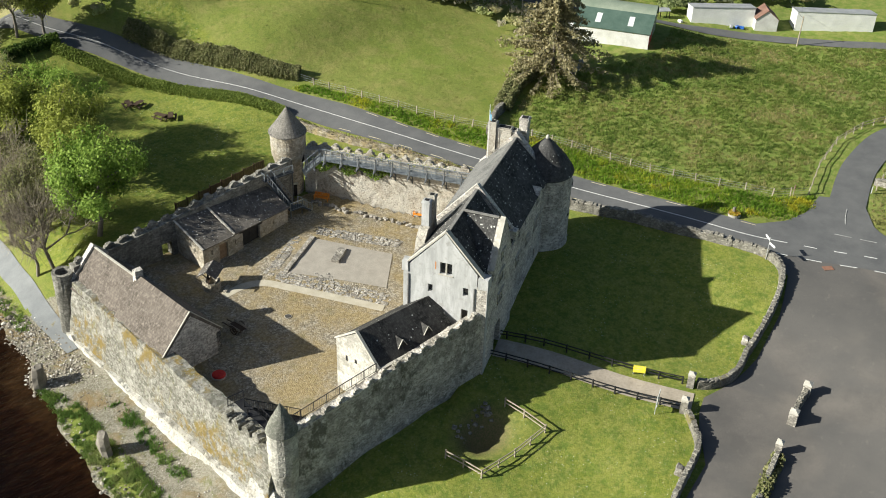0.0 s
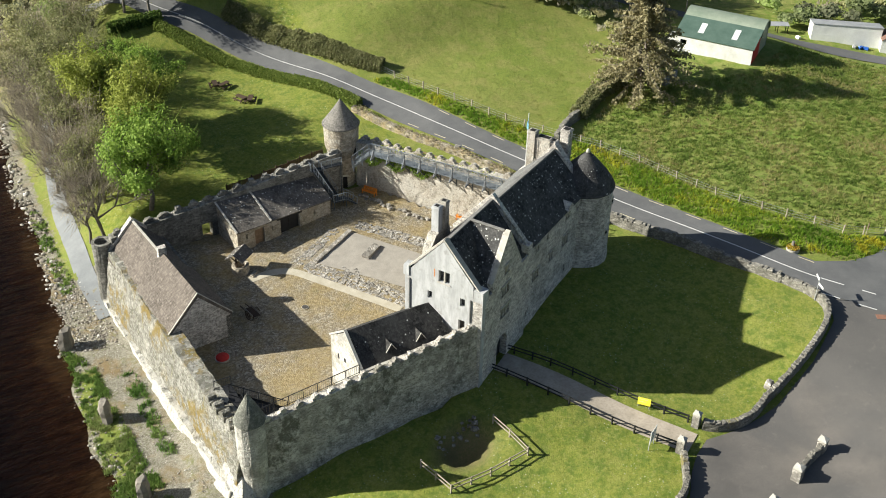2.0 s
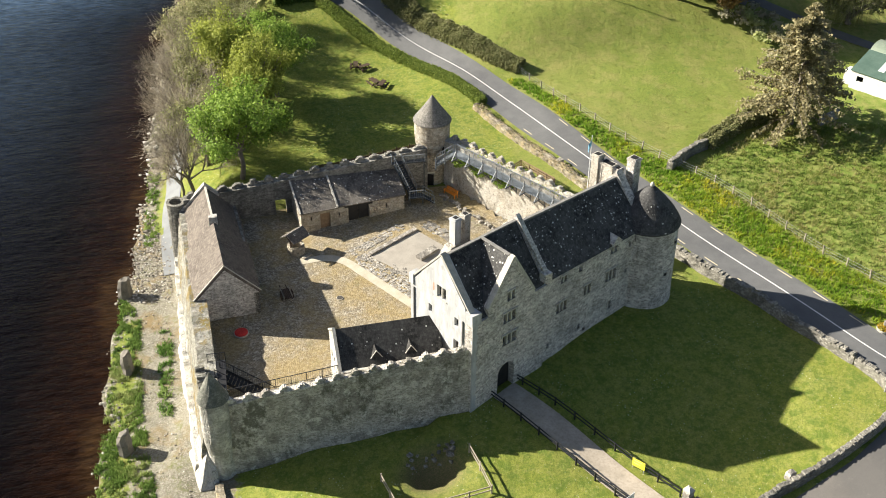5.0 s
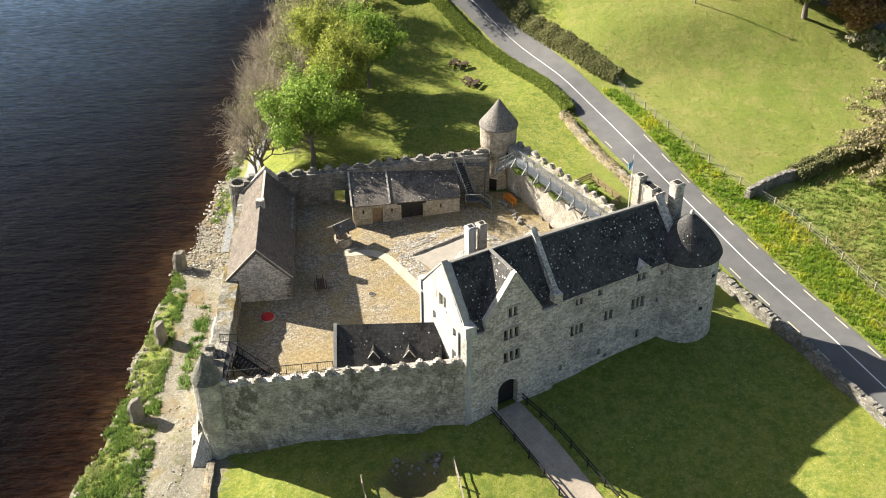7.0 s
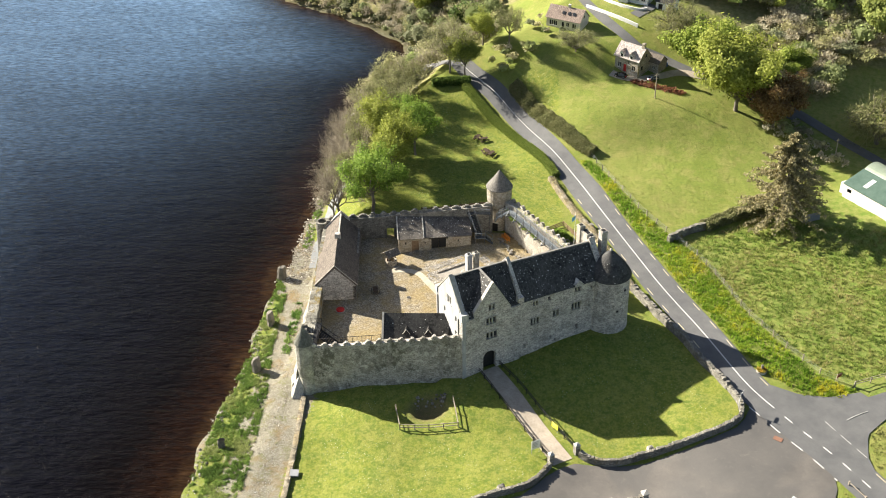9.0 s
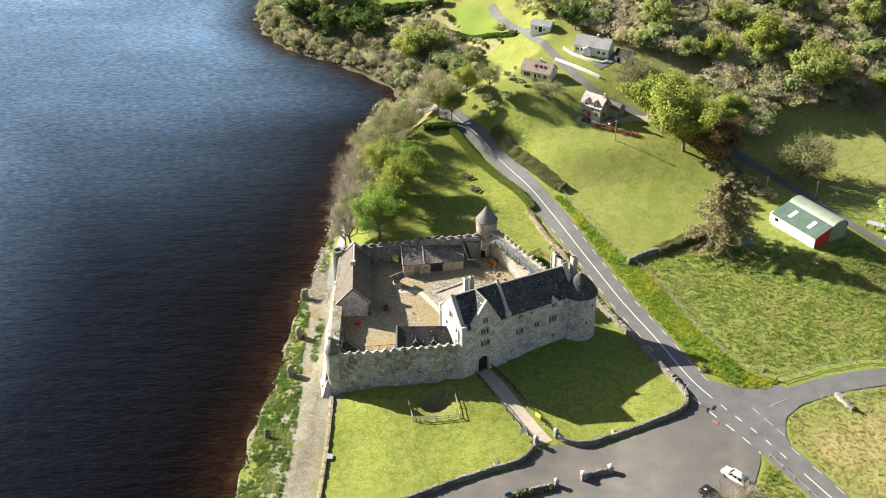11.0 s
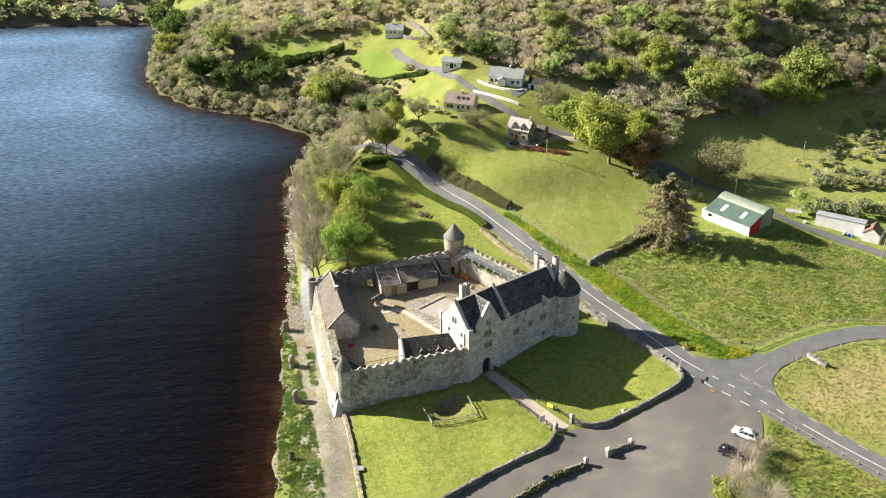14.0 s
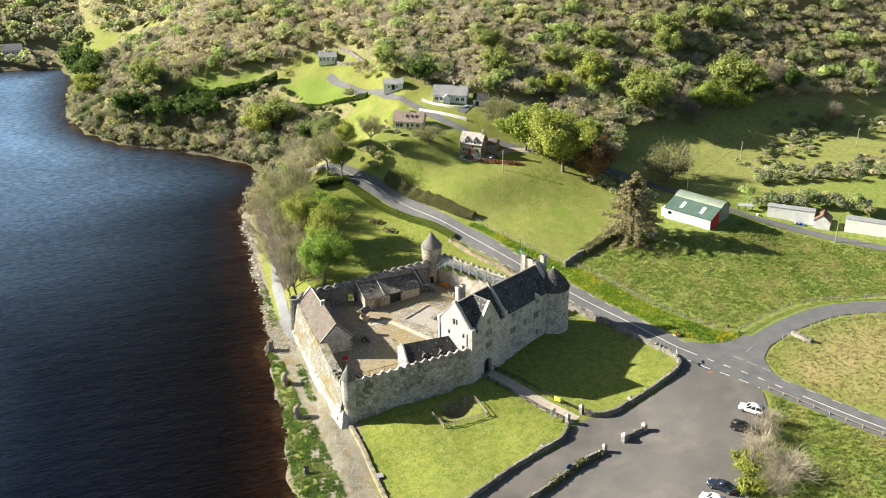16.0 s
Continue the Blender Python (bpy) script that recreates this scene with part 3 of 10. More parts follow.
def build_water():
    """The lake: one level sheet, finer by the shore, that knows how far out it lies."""
    xs = np.concatenate([[-2400, -1200, -600, -420], np.arange(-320, -120, 20.0), np.arange(-120, -17, 3.0)])
    ys = np.concatenate([[-2400, -1000, -400, -200, -120], np.arange(-90, 311, 4.0)])
    X, Y = np.meshgrid(xs, ys)
    ny, nx = X.shape
    i = np.arange(ny * nx).reshape(ny, nx)
    quads = np.stack([i[:-1, :-1].ravel(), i[:-1, 1:].ravel(), i[1:, 1:].ravel(), i[1:, :-1].ravel()], 1)
    me = bpy.data.meshes.new("water")
    me.from_pydata(np.stack([X.ravel(), Y.ravel(), np.full(ny * nx, WATER_Z)], 1).tolist(), [], quads.tolist())
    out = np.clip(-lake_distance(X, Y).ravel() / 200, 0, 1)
    # sky reflection painted as a blue mask over the wide north and far offshore
    sky_sheen = (smooth01((Y - 25) / 220) * np.clip(-lake_distance(X, Y) / (62 - 44 * smooth01((Y - 110) / 60)), 0, 1)).ravel()
    sky_sheen = np.maximum(sky_sheen, 0.62 * (smooth01((-lake_distance(X, Y) - 40) / 90) * smooth01((Y + 130) / 190)).ravel())
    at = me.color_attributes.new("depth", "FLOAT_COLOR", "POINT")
    at.data.foreach_set("color", np.stack([out, sky_sheen, out, np.ones(ny * nx)], 1).ravel().astype(np.float32))
    m = Mat("lake_water", rough=0.13, spec=0.07)
    depth, sheen = m.split(m.attr("depth"))[:2]
    depth = m.math("ADD", depth, m.math("MULTIPLY", m.math("SUBTRACT", m.noise(0.12, 4, 0.6), 0.5), 0.05))
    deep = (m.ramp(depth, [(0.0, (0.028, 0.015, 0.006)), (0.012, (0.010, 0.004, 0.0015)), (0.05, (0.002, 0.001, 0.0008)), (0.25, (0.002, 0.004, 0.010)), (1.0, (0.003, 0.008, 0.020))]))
    # the reflected sky is mixed into the base colour, in uneven blue patches
    sheen_patches = m.ramp(m.noise(0.03, 4, 0.6, m.scaled(m.world_co, 0.4, 1.0, 1.0)), [(0.3, 0.55), (0.7, 1.0)])
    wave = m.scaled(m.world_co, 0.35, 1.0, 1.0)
    # bright and dark reflections of the ripples, multiplied into the colour
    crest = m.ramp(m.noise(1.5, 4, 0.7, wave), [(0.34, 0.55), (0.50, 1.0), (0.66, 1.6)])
    m.color(m.mix(1.0, m.mix(m.math("MULTIPLY", sheen, sheen_patches), deep, (0.155, 0.26, 0.42)), crest, "MULTIPLY"))
    h = m.math("ADD", m.noise(1.6, 4, 0.65, wave), m.math("MULTIPLY", m.noise(0.3, 3, 0.5, wave), 2.0))
    m.bump(h, 0.6, 0.4)
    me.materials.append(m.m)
    return tagged(new("water", me), "dark peaty lake water with small ripples", "water", kind="structure")


build_water()

TARMAC_M = Mat("asphalt", rough=0.9, spec=0.25)
t_ = TARMAC_M
base_ = t_.mix(t_.ramp(t_.noise(0.22, 5, 0.6), [(0.35, 0.0), (0.65, 1.0)]), (0.112, 0.105, 0.098), (0.165, 0.150, 0.136))
base_ = t_.mix(t_.math("MULTIPLY", t_.ramp(t_.noise(0.07, 4, 0.5, None, 0.6), [(0.46, 0.0), (0.54, 1.0)]), 0.55), base_, (0.102, 0.100, 0.098))
base_ = t_.mix(t_.math("MULTIPLY", t_.ramp(t_.noise(1.4, 5, 0.7), [(0.58, 0.0), (0.70, 1.0)]), 0.35), base_, (0.205, 0.185, 0.165))
t_.color(t_.mix(t_.math("MULTIPLY", t_.ramp(t_.noise(16, 3), [(0.38, 1.0), (0.55, 0.0)]), 0.5), base_, (0.085, 0.081, 0.078))).bump(t_.noise(40, 2), 0.3, 0.01)
TARMAC = TARMAC_M.m
ROADTAR = plain("road_asphalt", (0.10, 0.102, 0.105), (0.145, 0.145, 0.145), 0.4, 0.85, fine=30.0)
GRAVEL = plain("gravel_path", (0.30, 0.26, 0.205), (0.45, 0.39, 0.32), 0.55, 0.95, fine=4.0)
CONCRETE_PATH = plain("grey_path", (0.17, 0.18, 0.19), (0.24, 0.25, 0.255), 0.5, 0.9)
LINE_PAINT = plain("white_road_paint", (0.70, 0.70, 0.68), (0.80, 0.80, 0.78), 1.0, 0.7, bump=0.0)


def strip(name, pts, width, lift, material, label, category, step=1.2, across=6, kind="structure", narrow=0.0):
    """A road or path laid along a line on the ground."""
    line = resample([(x, y, 0) for x, y in pts], step)
    bm = bmesh.new()
    rows = []
    for i, p in enumerate(line):
        d = (line[min(i + 1, len(line) - 1)] - line[max(i - 1, 0)]).normalized()
        side = Vector((-d.y, d.x, 0))
        wide = width * (1 - narrow * float(smooth01((p.y - 45) / 50)))
        rows.append([p + side * wide * (k / across - 0.5) for k in range(across + 1)])
    allp = np.array([[v.x, v.y] for r in rows for v in r])
    zz = land(allp[:, 0], allp[:, 1]).reshape(len(rows), -1)
    vr = [[bm.verts.new((v.x, v.y, zz[i, k] + lift)) for k, v in enumerate(r)] for i, r in enumerate(rows)]
    for a, b in zip(vr, vr[1:]):
        for k in range(across):
            bm.faces.new((a[k + 1], a[k], b[k], b[k + 1]))
    return tagged(part(name, bm, material, smooth=True), label, category, kind=kind)


def loft(name, left, right, lift, material, label, category, n=40, across=24):
    """A paved sheet between two boundary lines."""
    def even(pts):
        pts = np.array(pts, float)
        s = np.concatenate([[0], np.cumsum(np.hypot(*np.diff(pts, axis=0).T))])
        t = np.linspace(0, s[-1], n)
        return np.stack([np.interp(t, s, pts[:, 0]), np.interp(t, s, pts[:, 1])], 1)
    a, b = even(left), even(right)
    k = np.linspace(0, 1, across + 1)[None, :, None]
    P = a[:, None] * (1 - k) + b[:, None] * k
    Z = land(P[..., 0], P[..., 1]) + lift
    bm = bmesh.new()
    vs = [[bm.verts.new((*P[i, j], Z[i, j])) for j in range(across + 1)] for i in range(n)]
    for i in range(n - 1):
        for j in range(across):
            bm.faces.new((vs[i][j], vs[i + 1][j], vs[i + 1][j + 1], vs[i][j + 1]))
    return tagged(part(name, bm, material, smooth=True), label, category, kind="structure")


strip("road", ROAD, 5.6, 0.12, ROADTAR, "grey asphalt country road with worn white lines", "road", narrow=0.28)
strip("side_road", SIDE_ROAD, 4.6, 0.11, ROADTAR, "narrow grey asphalt side road", "road")
strip("lane", LANE, 3.0, 0.11, ROADTAR, "narrow asphalt farm lane", "road")
loft("junction", [(42.2, -2.6), (46.2, -4.4), (50.2, -4.7), (55.0, -3.4)], [(53.4, -21.5), (52.8, -16.5), (53.8, -12.2), (58.5, -7.6)], 0.115, ROADTAR, "asphalt mouth of the side road", "road", 14, 12)
loft("car_park", [(38.6, -7.5), (37.6, -9.6), (36, -11.7), (30, -14.9), (22.7, -17.2), (17, -17.8), (14, -17.2), (10.5, -19), (6.5, -23.3), (0, -25.3), (-4.5, -27), (-10, -30), (-25, -40), (-40, -52)],
     [(41.2, -8.3), (43.2, -12.6), (46, -17.2), (48.0, -20.6), (47.0, -23.5), (44.5, -29.5), (40, -34.5), (34, -40), (30, -46), (24, -56), (14, -66), (6, -72), (-2, -78), (-12, -84)], 0.10, TARMAC, "reddish grey asphalt car park", "car park")
strip("gate_path", [(1.2, 0.6), (4.2, -4.0), (8.0, -10.4), (12.0, -17.2)], 3.0, 0.10, GRAVEL, "beige gravel path from car park to gate", "path", across=4)
strip("shore_path", [(-31.2, 33), (-31.6, 41), (-31.2, 50), (-30.8, 58), (-29.0, 71), (-26, 90)], 2.2, 0.10, CONCRETE_PATH, "pale grey path along the lake shore", "path", across=4)


# ---- castle: curtain walls ----
def rough_wall(name, p, q, thick, base, top, material, parent=None, label="", batter=0.0, rough=0.05, step=0.6, rows=8, rugged=0.0):
    """A wall from p to q, its body to the left of that line; base and top are heights by share of length."""
    p, q = Vector((*p, 0)), Vector((*q, 0))
    d = q - p
    n = max(2, int(d.length / step))
    side = Vector((-d.y, d.x, 0)).normalized()
    bm = bmesh.new()
    grid = []
    for i in range(n + 1):
        t = i / n
        z0, z1 = base(t), top(t) + rugged * (noise.noise(Vector((i * 0.37, p.x, p.y))) + 0.6 * noise.noise(Vector((i * 1.1, p.y, 3.0))))
        ring = []
        for k in range(rows + 1):
            f = k / rows
            ring.append((p + d * t - side * batter * (1 - f)) + Vector((0, 0, z0 + (z1 - z0) * f)))
        ring.append(p + d * t + side * thick * 0.5 + Vector((0, 0, z1 + random.uniform(-0.5, 1) * rough)))
        for k in range(rows, -1, -1):
            f = k / rows
            ring.append(p + d * t + side * thick + Vector((0, 0, z0 + (z1 - z0) * f)))
        grid.append([bm.verts.new(v + rough * noise.noise_vector(v * 1.7)) for v in ring])
    for a, b in zip(grid, grid[1:]):
        for k in range(len(a) - 1):
            bm.faces.new((a[k], b[k], b[k + 1], a[k + 1]))
    bm.faces.new(grid[0])
    bm.faces.new(grid[-1][::-1])
    bmesh.ops.recalc_face_normals(bm, faces=bm.faces)
    return part(name, bm, material, parent, label)


def lerp(a, b):
    return lambda t: a + (b - a) * t


def merlon_meshes(material, count=5, w=1.05, h=0.62, d=0.5):
    out = []
    for k in range(count):
        bm = bmesh.new()
        w_, h_ = w * random.uniform(0.85, 1.12), h * random.uniform(0.75, 1.2)
        step = random.uniform(0.35, 0.6)
        prof = [(-w_ / 2, -0.15), (-w_ / 2, h_ * step), (-w_ * 0.30, h_ * (step + 0.08)), (-w_ * 0.26, h_ * 0.95), (-w_ * 0.02, h_), (w_ * 0.22, h_ * 0.92), (w_ * 0.27, h_ * step), (w_ * 0.48, h_ * step * 0.85), (w_ / 2, -0.15)]
        vs = prism(bm, prof, -d / 2, d / 2)
        for v in vs:
            v.co += Vector([random.uniform(-0.05, 0.05) for _ in range(3)])
        out.append(mesh_of("merlon", bm, material))
    return out


def crenellate(wall, p, q, z, pitch, meshes, inset=0.3, skip=0.0):
    """Worn rounded merlons along a wall top."""
    p, q = Vector((*p, 0)), Vector((*q, 0))
    d = q - p
    side = Vector((-d.y, d.x, 0)).normalized()
    n = int(d.length / pitch)
    ang = math.degrees(math.atan2(d.y, d.x))
    for i in range(n):
        t = (i + 0.5) / n
        if random.random() < skip:
            continue
        v = p + d * t + side * inset
        shared("merlon", random.choice(meshes), wall, pose(v.x, v.y, z(t) - 0.05, random.uniform(-3, 3), random.uniform(-3, 3), ang + random.uniform(-4, 4)))


MERLON_S = merlon_meshes(STONE_SOUTH, w=0.95, h=0.55, d=0.45)
MERLON_PALE = merlon_meshes(STONE_INNER, count=7, w=0.95, h=0.55, d=0.5)
MERLON_DARK = merlon_meshes(STONE_DARK, count=8, w=1.25, h=0.55, d=0.5)

SW, SE = (-27.3, -1.55), (-2.7, -1.1)
wall_south = thing("wall_south", "grey weathered rubble curtain wall with worn merlons", "wall", kind="structure")
rough_wall("wall_body", SW, SE, 1.5, lerp(-5.1, -0.9), lerp(3.55, 6.25), STONE_SOUTH, wall_south, batter=0.18)
rough_wall("parapet", SW, SE, 0.55, lerp(3.5, 6.2), lerp(4.15, 6.95), STONE_SOUTH, wall_south, rugged=0.12)
crenellate(wall_south, SW, SE, lerp(4.15, 6.95), 1.62, MERLON_S)

NW = (-29.6, 36.6)
wall_west = thing("wall_west", "lichened lime-streaked rubble wall facing the lake", "wall", kind="structure")
rough_wall("wall_body", NW, (-27.4, -1.0), 1.7, lerp(-5.4, -5.4), lerp(2.35, 2.3), STONE_WEST, wall_west, batter=1.3, rough=0.12, rugged=0.28)
rough_wall("plinth", (-30.2, 18.2), (-28.75, -0.8), 2.2, lerp(-5.6, -5.6), lerp(-3.35, -3.0), LIME_FOOT, wall_west, "white limed battered footing ending in a step", batter=0.75, rough=0.14, rugged=0.25)
rough_wall("plinth", (-30.95, 36.0), (-30.2, 18.0), 2.2, lerp(-5.6, -5.6), lerp(-4.3, -4.0), LIME_FOOT, wall_west, "white limed stone footing", batter=0.5, rough=0.16, rugged=0.35)
crenellate(wall_west, (-28.2, 6.5), (-27.6, 0.5), lerp(2.4, 3.0), 1.5, merlon_meshes(STONE_WEST, h=0.9, d=0.9), 0.5)

wall_north = thing("wall_north", "grey rubble curtain wall with rounded merlons", "wall", kind="structure")
NA, NB, NC, ND = (-29.0, 36.8), (-18.35, 37.4), (-17.0, 37.5), (0.6, 38.6)
rough_wall("wall_body", NB, NA, 1.1, lerp(-1.6, -1.6), lerp(4.6, 3.7), STONE_DARK, wall_north)
rough_wall("wall_body", ND, NC, 1.1, lerp(-0.9, -0.9), lerp(6.6, 4.75), STONE_DARK, wall_north)
rough_wall("lintel", NC, NB, 1.1, lerp(2.1, 2.1), lerp(4.75, 4.6), STONE_DARK, wall_north)
rough_wall("sill", NC, NB, 1.1, lerp(-1.6, -1.6), lerp(-0.25, -0.25), STONE_DARK, wall_north)
crenellate(wall_north, ND, NA, lerp(6.6, 3.7), 1.75, MERLON_DARK, 0.5)

wall_northeast = thing("wall_northeast", "pale ruinous rubble curtain wall in sun", "wall", kind="structure")
TA, TB = (2.9, 38.2), (14.6, 20.4)
rough_wall("wall_body", TA, TB, 1.5, lerp(0.0, -0.4), lerp(7.2, 7.2), STONE_INNER, wall_northeast, rugged=0.25, rough=0.1)
crenellate(wall_northeast, TA, TB, lerp(7.3, 7.25), 1.45, MERLON_PALE, 1.2, 0.25)

# ---- courtyard ----
def court_z(x, y):
    rise = 0.9 + 1.05 * min(max((x + 16) / 13, 0), 1)
    return -0.75 + rise * min(max((y - 14) / 22, 0), 1)


def build_court():
    bm = bmesh.new()
    xs, ys = np.linspace(-27.5, 16.5, 60), np.linspace(-0.8, 39.5, 56)
    def ok(x, y):
        # inside the line of the north-east wall and of the house front
        if (x - TA[0]) * (TB[1] - TA[1]) - (y - TA[1]) * (TB[0] - TA[0]) < -8:
            return False
        return (x + 2.8) * 0.4985 - (y + 1.2) * 0.867 < -1.0 and y < 37.9
    grid = {}
    for i, x in enumerate(xs):
        for j, y in enumerate(ys):
            if ok(x, y):
                grid[i, j] = bm.verts.new((x, y, court_z(x, y) + 0.03 * noise.noise(Vector((x, y, 0)))))
    for (i, j) in list(grid):
        c = [(i, j), (i + 1, j), (i + 1, j + 1), (i, j + 1)]
        if all(k in grid for k in c):
            bm.faces.new([grid[k] for k in c])
    m = Mat("cobbles_and_straw_grass", rough=0.95, spec=0.12)
    tone = m.split(m.cells(6.0))[0]
    cob = m.ramp(tone, [(0.0, (0.16, 0.14, 0.11)), (0.6, (0.30, 0.265, 0.205)), (1.0, (0.48, 0.44, 0.365))])
    straw = m.ramp(m.noise(0.17, 6, 0.72), [(0.40, 0.0), (0.58, 1.0)])
    speck = m.ramp(m.noise(2.6, 4, 0.7), [(0.42, 0.0), (0.6, 1.0)])
    c = m.mix(m.math("MULTIPLY", straw, 0.88), cob, m.mix(speck, (0.26, 0.195, 0.09), (0.40, 0.32, 0.17)))
    green = m.ramp(m.noise(0.5, 5, 0.7), [(0.58, 0.0), (0.70, 0.55)])
    c = m.mix(green, c, (0.16, 0.15, 0.06))
    edge = m.cells(6.0, None, "DISTANCE_TO_EDGE", "Distance")
    c = m.mix(m.math("MULTIPLY", m.ramp(edge, [(0.0, 1.0), (0.12, 0.0)]), 0.32), c, (0.12, 0.10, 0.07))
    m.color(c).bump(m.math("ADD", m.ramp(edge, [(0.0, 0.0), (0.2, 1.0)]), m.noise(4, 4)), 0.6, 0.05)
    return tagged(part("courtyard_floor", bm, m.m, smooth=True), "cobbled courtyard with straw-coloured dry grass", "floor", kind="structure")


build_court()

# ---- the house over the gate ----
HOUSE = pose(-2.8, -1.2, 0, 0, 0, 29.9)
house = thing("castle_house", "three-storey grey stone fortified house with dark slate roofs", "castle house", HOUSE)
DEPTH, RIDGE_V = 8.4, 4.1


def pierced(bm, u0, u1, z0, z1, y0, y1, holes):
    """A wall slab in u and z with square openings left through it."""
    us = sorted({u0, u1, *[h[0] for h in holes], *[h[1] for h in holes]})
    zs = sorted({z0, z1, *[h[2] for h in holes], *[h[3] for h in holes]})
    us = [u for u in us if u0 <= u <= u1]
    zs = [z for z in zs if z0 <= z <= z1]
    fine_u, fine_z = [us[0]], [zs[0]]
    for a, b in zip(us, us[1:]):
        k = max(1, int((b - a) / 1.2))
        fine_u += [a + (b - a) * (i + 1) / k for i in range(k)]
    for a, b in zip(zs, zs[1:]):
        k = max(1, int((b - a) / 1.2))
        fine_z += [a + (b - a) * (i + 1) / k for i in range(k)]
    solid = {}
    for i in range(len(fine_u) - 1):
        for j in range(len(fine_z) - 1):
            cu, cz = (fine_u[i] + fine_u[i + 1]) / 2, (fine_z[j] + fine_z[j + 1]) / 2
            solid[i, j] = not any(h[0] < cu < h[1] and h[2] < cz < h[3] for h in holes)
    vert = {}
    def v(i, j, s):
        if (i, j, s) not in vert:
            wob = 0.03 * noise.noise(Vector((fine_u[i] * 1.3, fine_z[j] * 1.3, s * 5.0)))
            vert[i, j, s] = bm.verts.new((fine_u[i], (y0 + wob, y1)[s], fine_z[j]))
        return vert[i, j, s]
    for (i, j), s in solid.items():
        if not s:
            continue
        bm.faces.new((v(i, j, 0), v(i + 1, j, 0), v(i + 1, j + 1, 0), v(i, j + 1, 0)))
        bm.faces.new((v(i, j, 1), v(i, j + 1, 1), v(i + 1, j + 1, 1), v(i + 1, j, 1)))
        for di, dj, a, b in ((-1, 0, (i, j), (i, j + 1)), (1, 0, (i + 1, j + 1), (i + 1, j)), (0, -1, (i + 1, j), (i, j)), (0, 1, (i, j + 1), (i + 1, j + 1))):
            if not solid.get((i + di, j + dj), False):
                bm.faces.new((v(*a, 0), v(*b, 0), v(*b, 1), v(*a, 1)))
    bmesh.ops.recalc_face_normals(bm, faces=bm.faces)


# openings of the gate block and of the long front: u0, u1, z0, z1
GATE = (3.45, 5.65, -0.6, 3.25)
LOW, MID, TOP = (3.95, 5.75, 5.45, 6.70), (3.92, 5.50, 8.15, 9.35), (4.35, 5.28, 10.65, 11.75)
LONG = [(11.7, 13.15, 5.2, 6.45), (15.65, 16.65, 5.55, 6.75), (18.9, 20.5, 5.6, 6.95), (12.05, 12.85, 8.75, 9.6), (14.6, 15.1, 8.95, 9.6), (19.3, 20.3, 8.95, 9.85), (19.85, 20.25, 1.75, 2.75), (15.2, 15.5, 1.5, 2.1), (10.6, 10.95, 1.4, 2.0), (22.0, 22.3, 5.4, 5.9), (22.2, 22.5, 8.6, 9.2), (16.0, 16.4, 0.8, 1.2)]
bm = bmesh.new()
pierced(bm, 0.0, 9.75, -1.6, 10.0, -0.35, 0.75, [GATE, LOW, MID])
part("front_wall", bm, STONE, house)
bm = bmesh.new()
pierced(bm, 9.75, 24.6, -1.2, 10.2, 0.0, 0.9, LONG)
part("front_wall", bm, STONE, house)


def arch_filler(u0, u1, z_spring, z_top, y0, y1, n=12):
    """The stone between a round arch and its square opening."""
    bm = bmesh.new()
    cu, r, h = (u0 + u1) / 2, (u1 - u0) / 2, z_top - z_spring
    low = [(cu - r * math.cos(math.pi * i / n), z_spring + h * 0.97 * math.sin(math.pi * i / n)) for i in range(n + 1)]
    for (ua, za), (ub, zb) in zip(low, low[1:]):
        prism(bm, [(ua, za), (ub, zb), (ub, z_top + 0.01), (ua, z_top + 0.01)], y0, y1)
    return bm


part("gate_arch", arch_filler(GATE[0], GATE[1], 2.1, 3.25, -0.33, 0.75), STONE, house)
bm = bmesh.new()
for i in range(13):
    a0, a1 = math.pi * i / 13, math.pi * (i + 1) / 13
    cu, r, h = 4.55, 1.1, 1.12
    prism(bm, [(cu - (r + k) * math.cos(a), 2.1 + (h + k) * math.sin(a)) for a, k in ((a0, 0.0), (a0, 0.32), (a1, 0.32), (a1, 0.0))], -0.40, -0.30)
for z in (-0.5, 0.15, 0.8, 1.45):
    for u in (3.15, 5.65):
        box(bm, u, u + 0.30, -0.40, -0.30, z, z + 0.62, 0.01)
part("gate_surround", bm, STONE, house, "dressed grey stone arch surround")
gate_door = tagged(new("gate_door"), "black timber plank gate, closed")
gate_door.parent = house
for i in range(11):
    bm = bmesh.new()
    box(bm, 3.45 + i * 0.2, 3.45 + i * 0.2 + 0.19, 0.35, 0.43, -0.6, 3.25)
    part("plank", bm, DARK_PAINT, gate_door)
for z in (0.3, 1.9):
    bm = bmesh.new()
    box(bm, 3.45, 5.65, 0.43, 0.5, z, z + 0.2)
    part("ledge", bm, DARK_PAINT, gate_door)


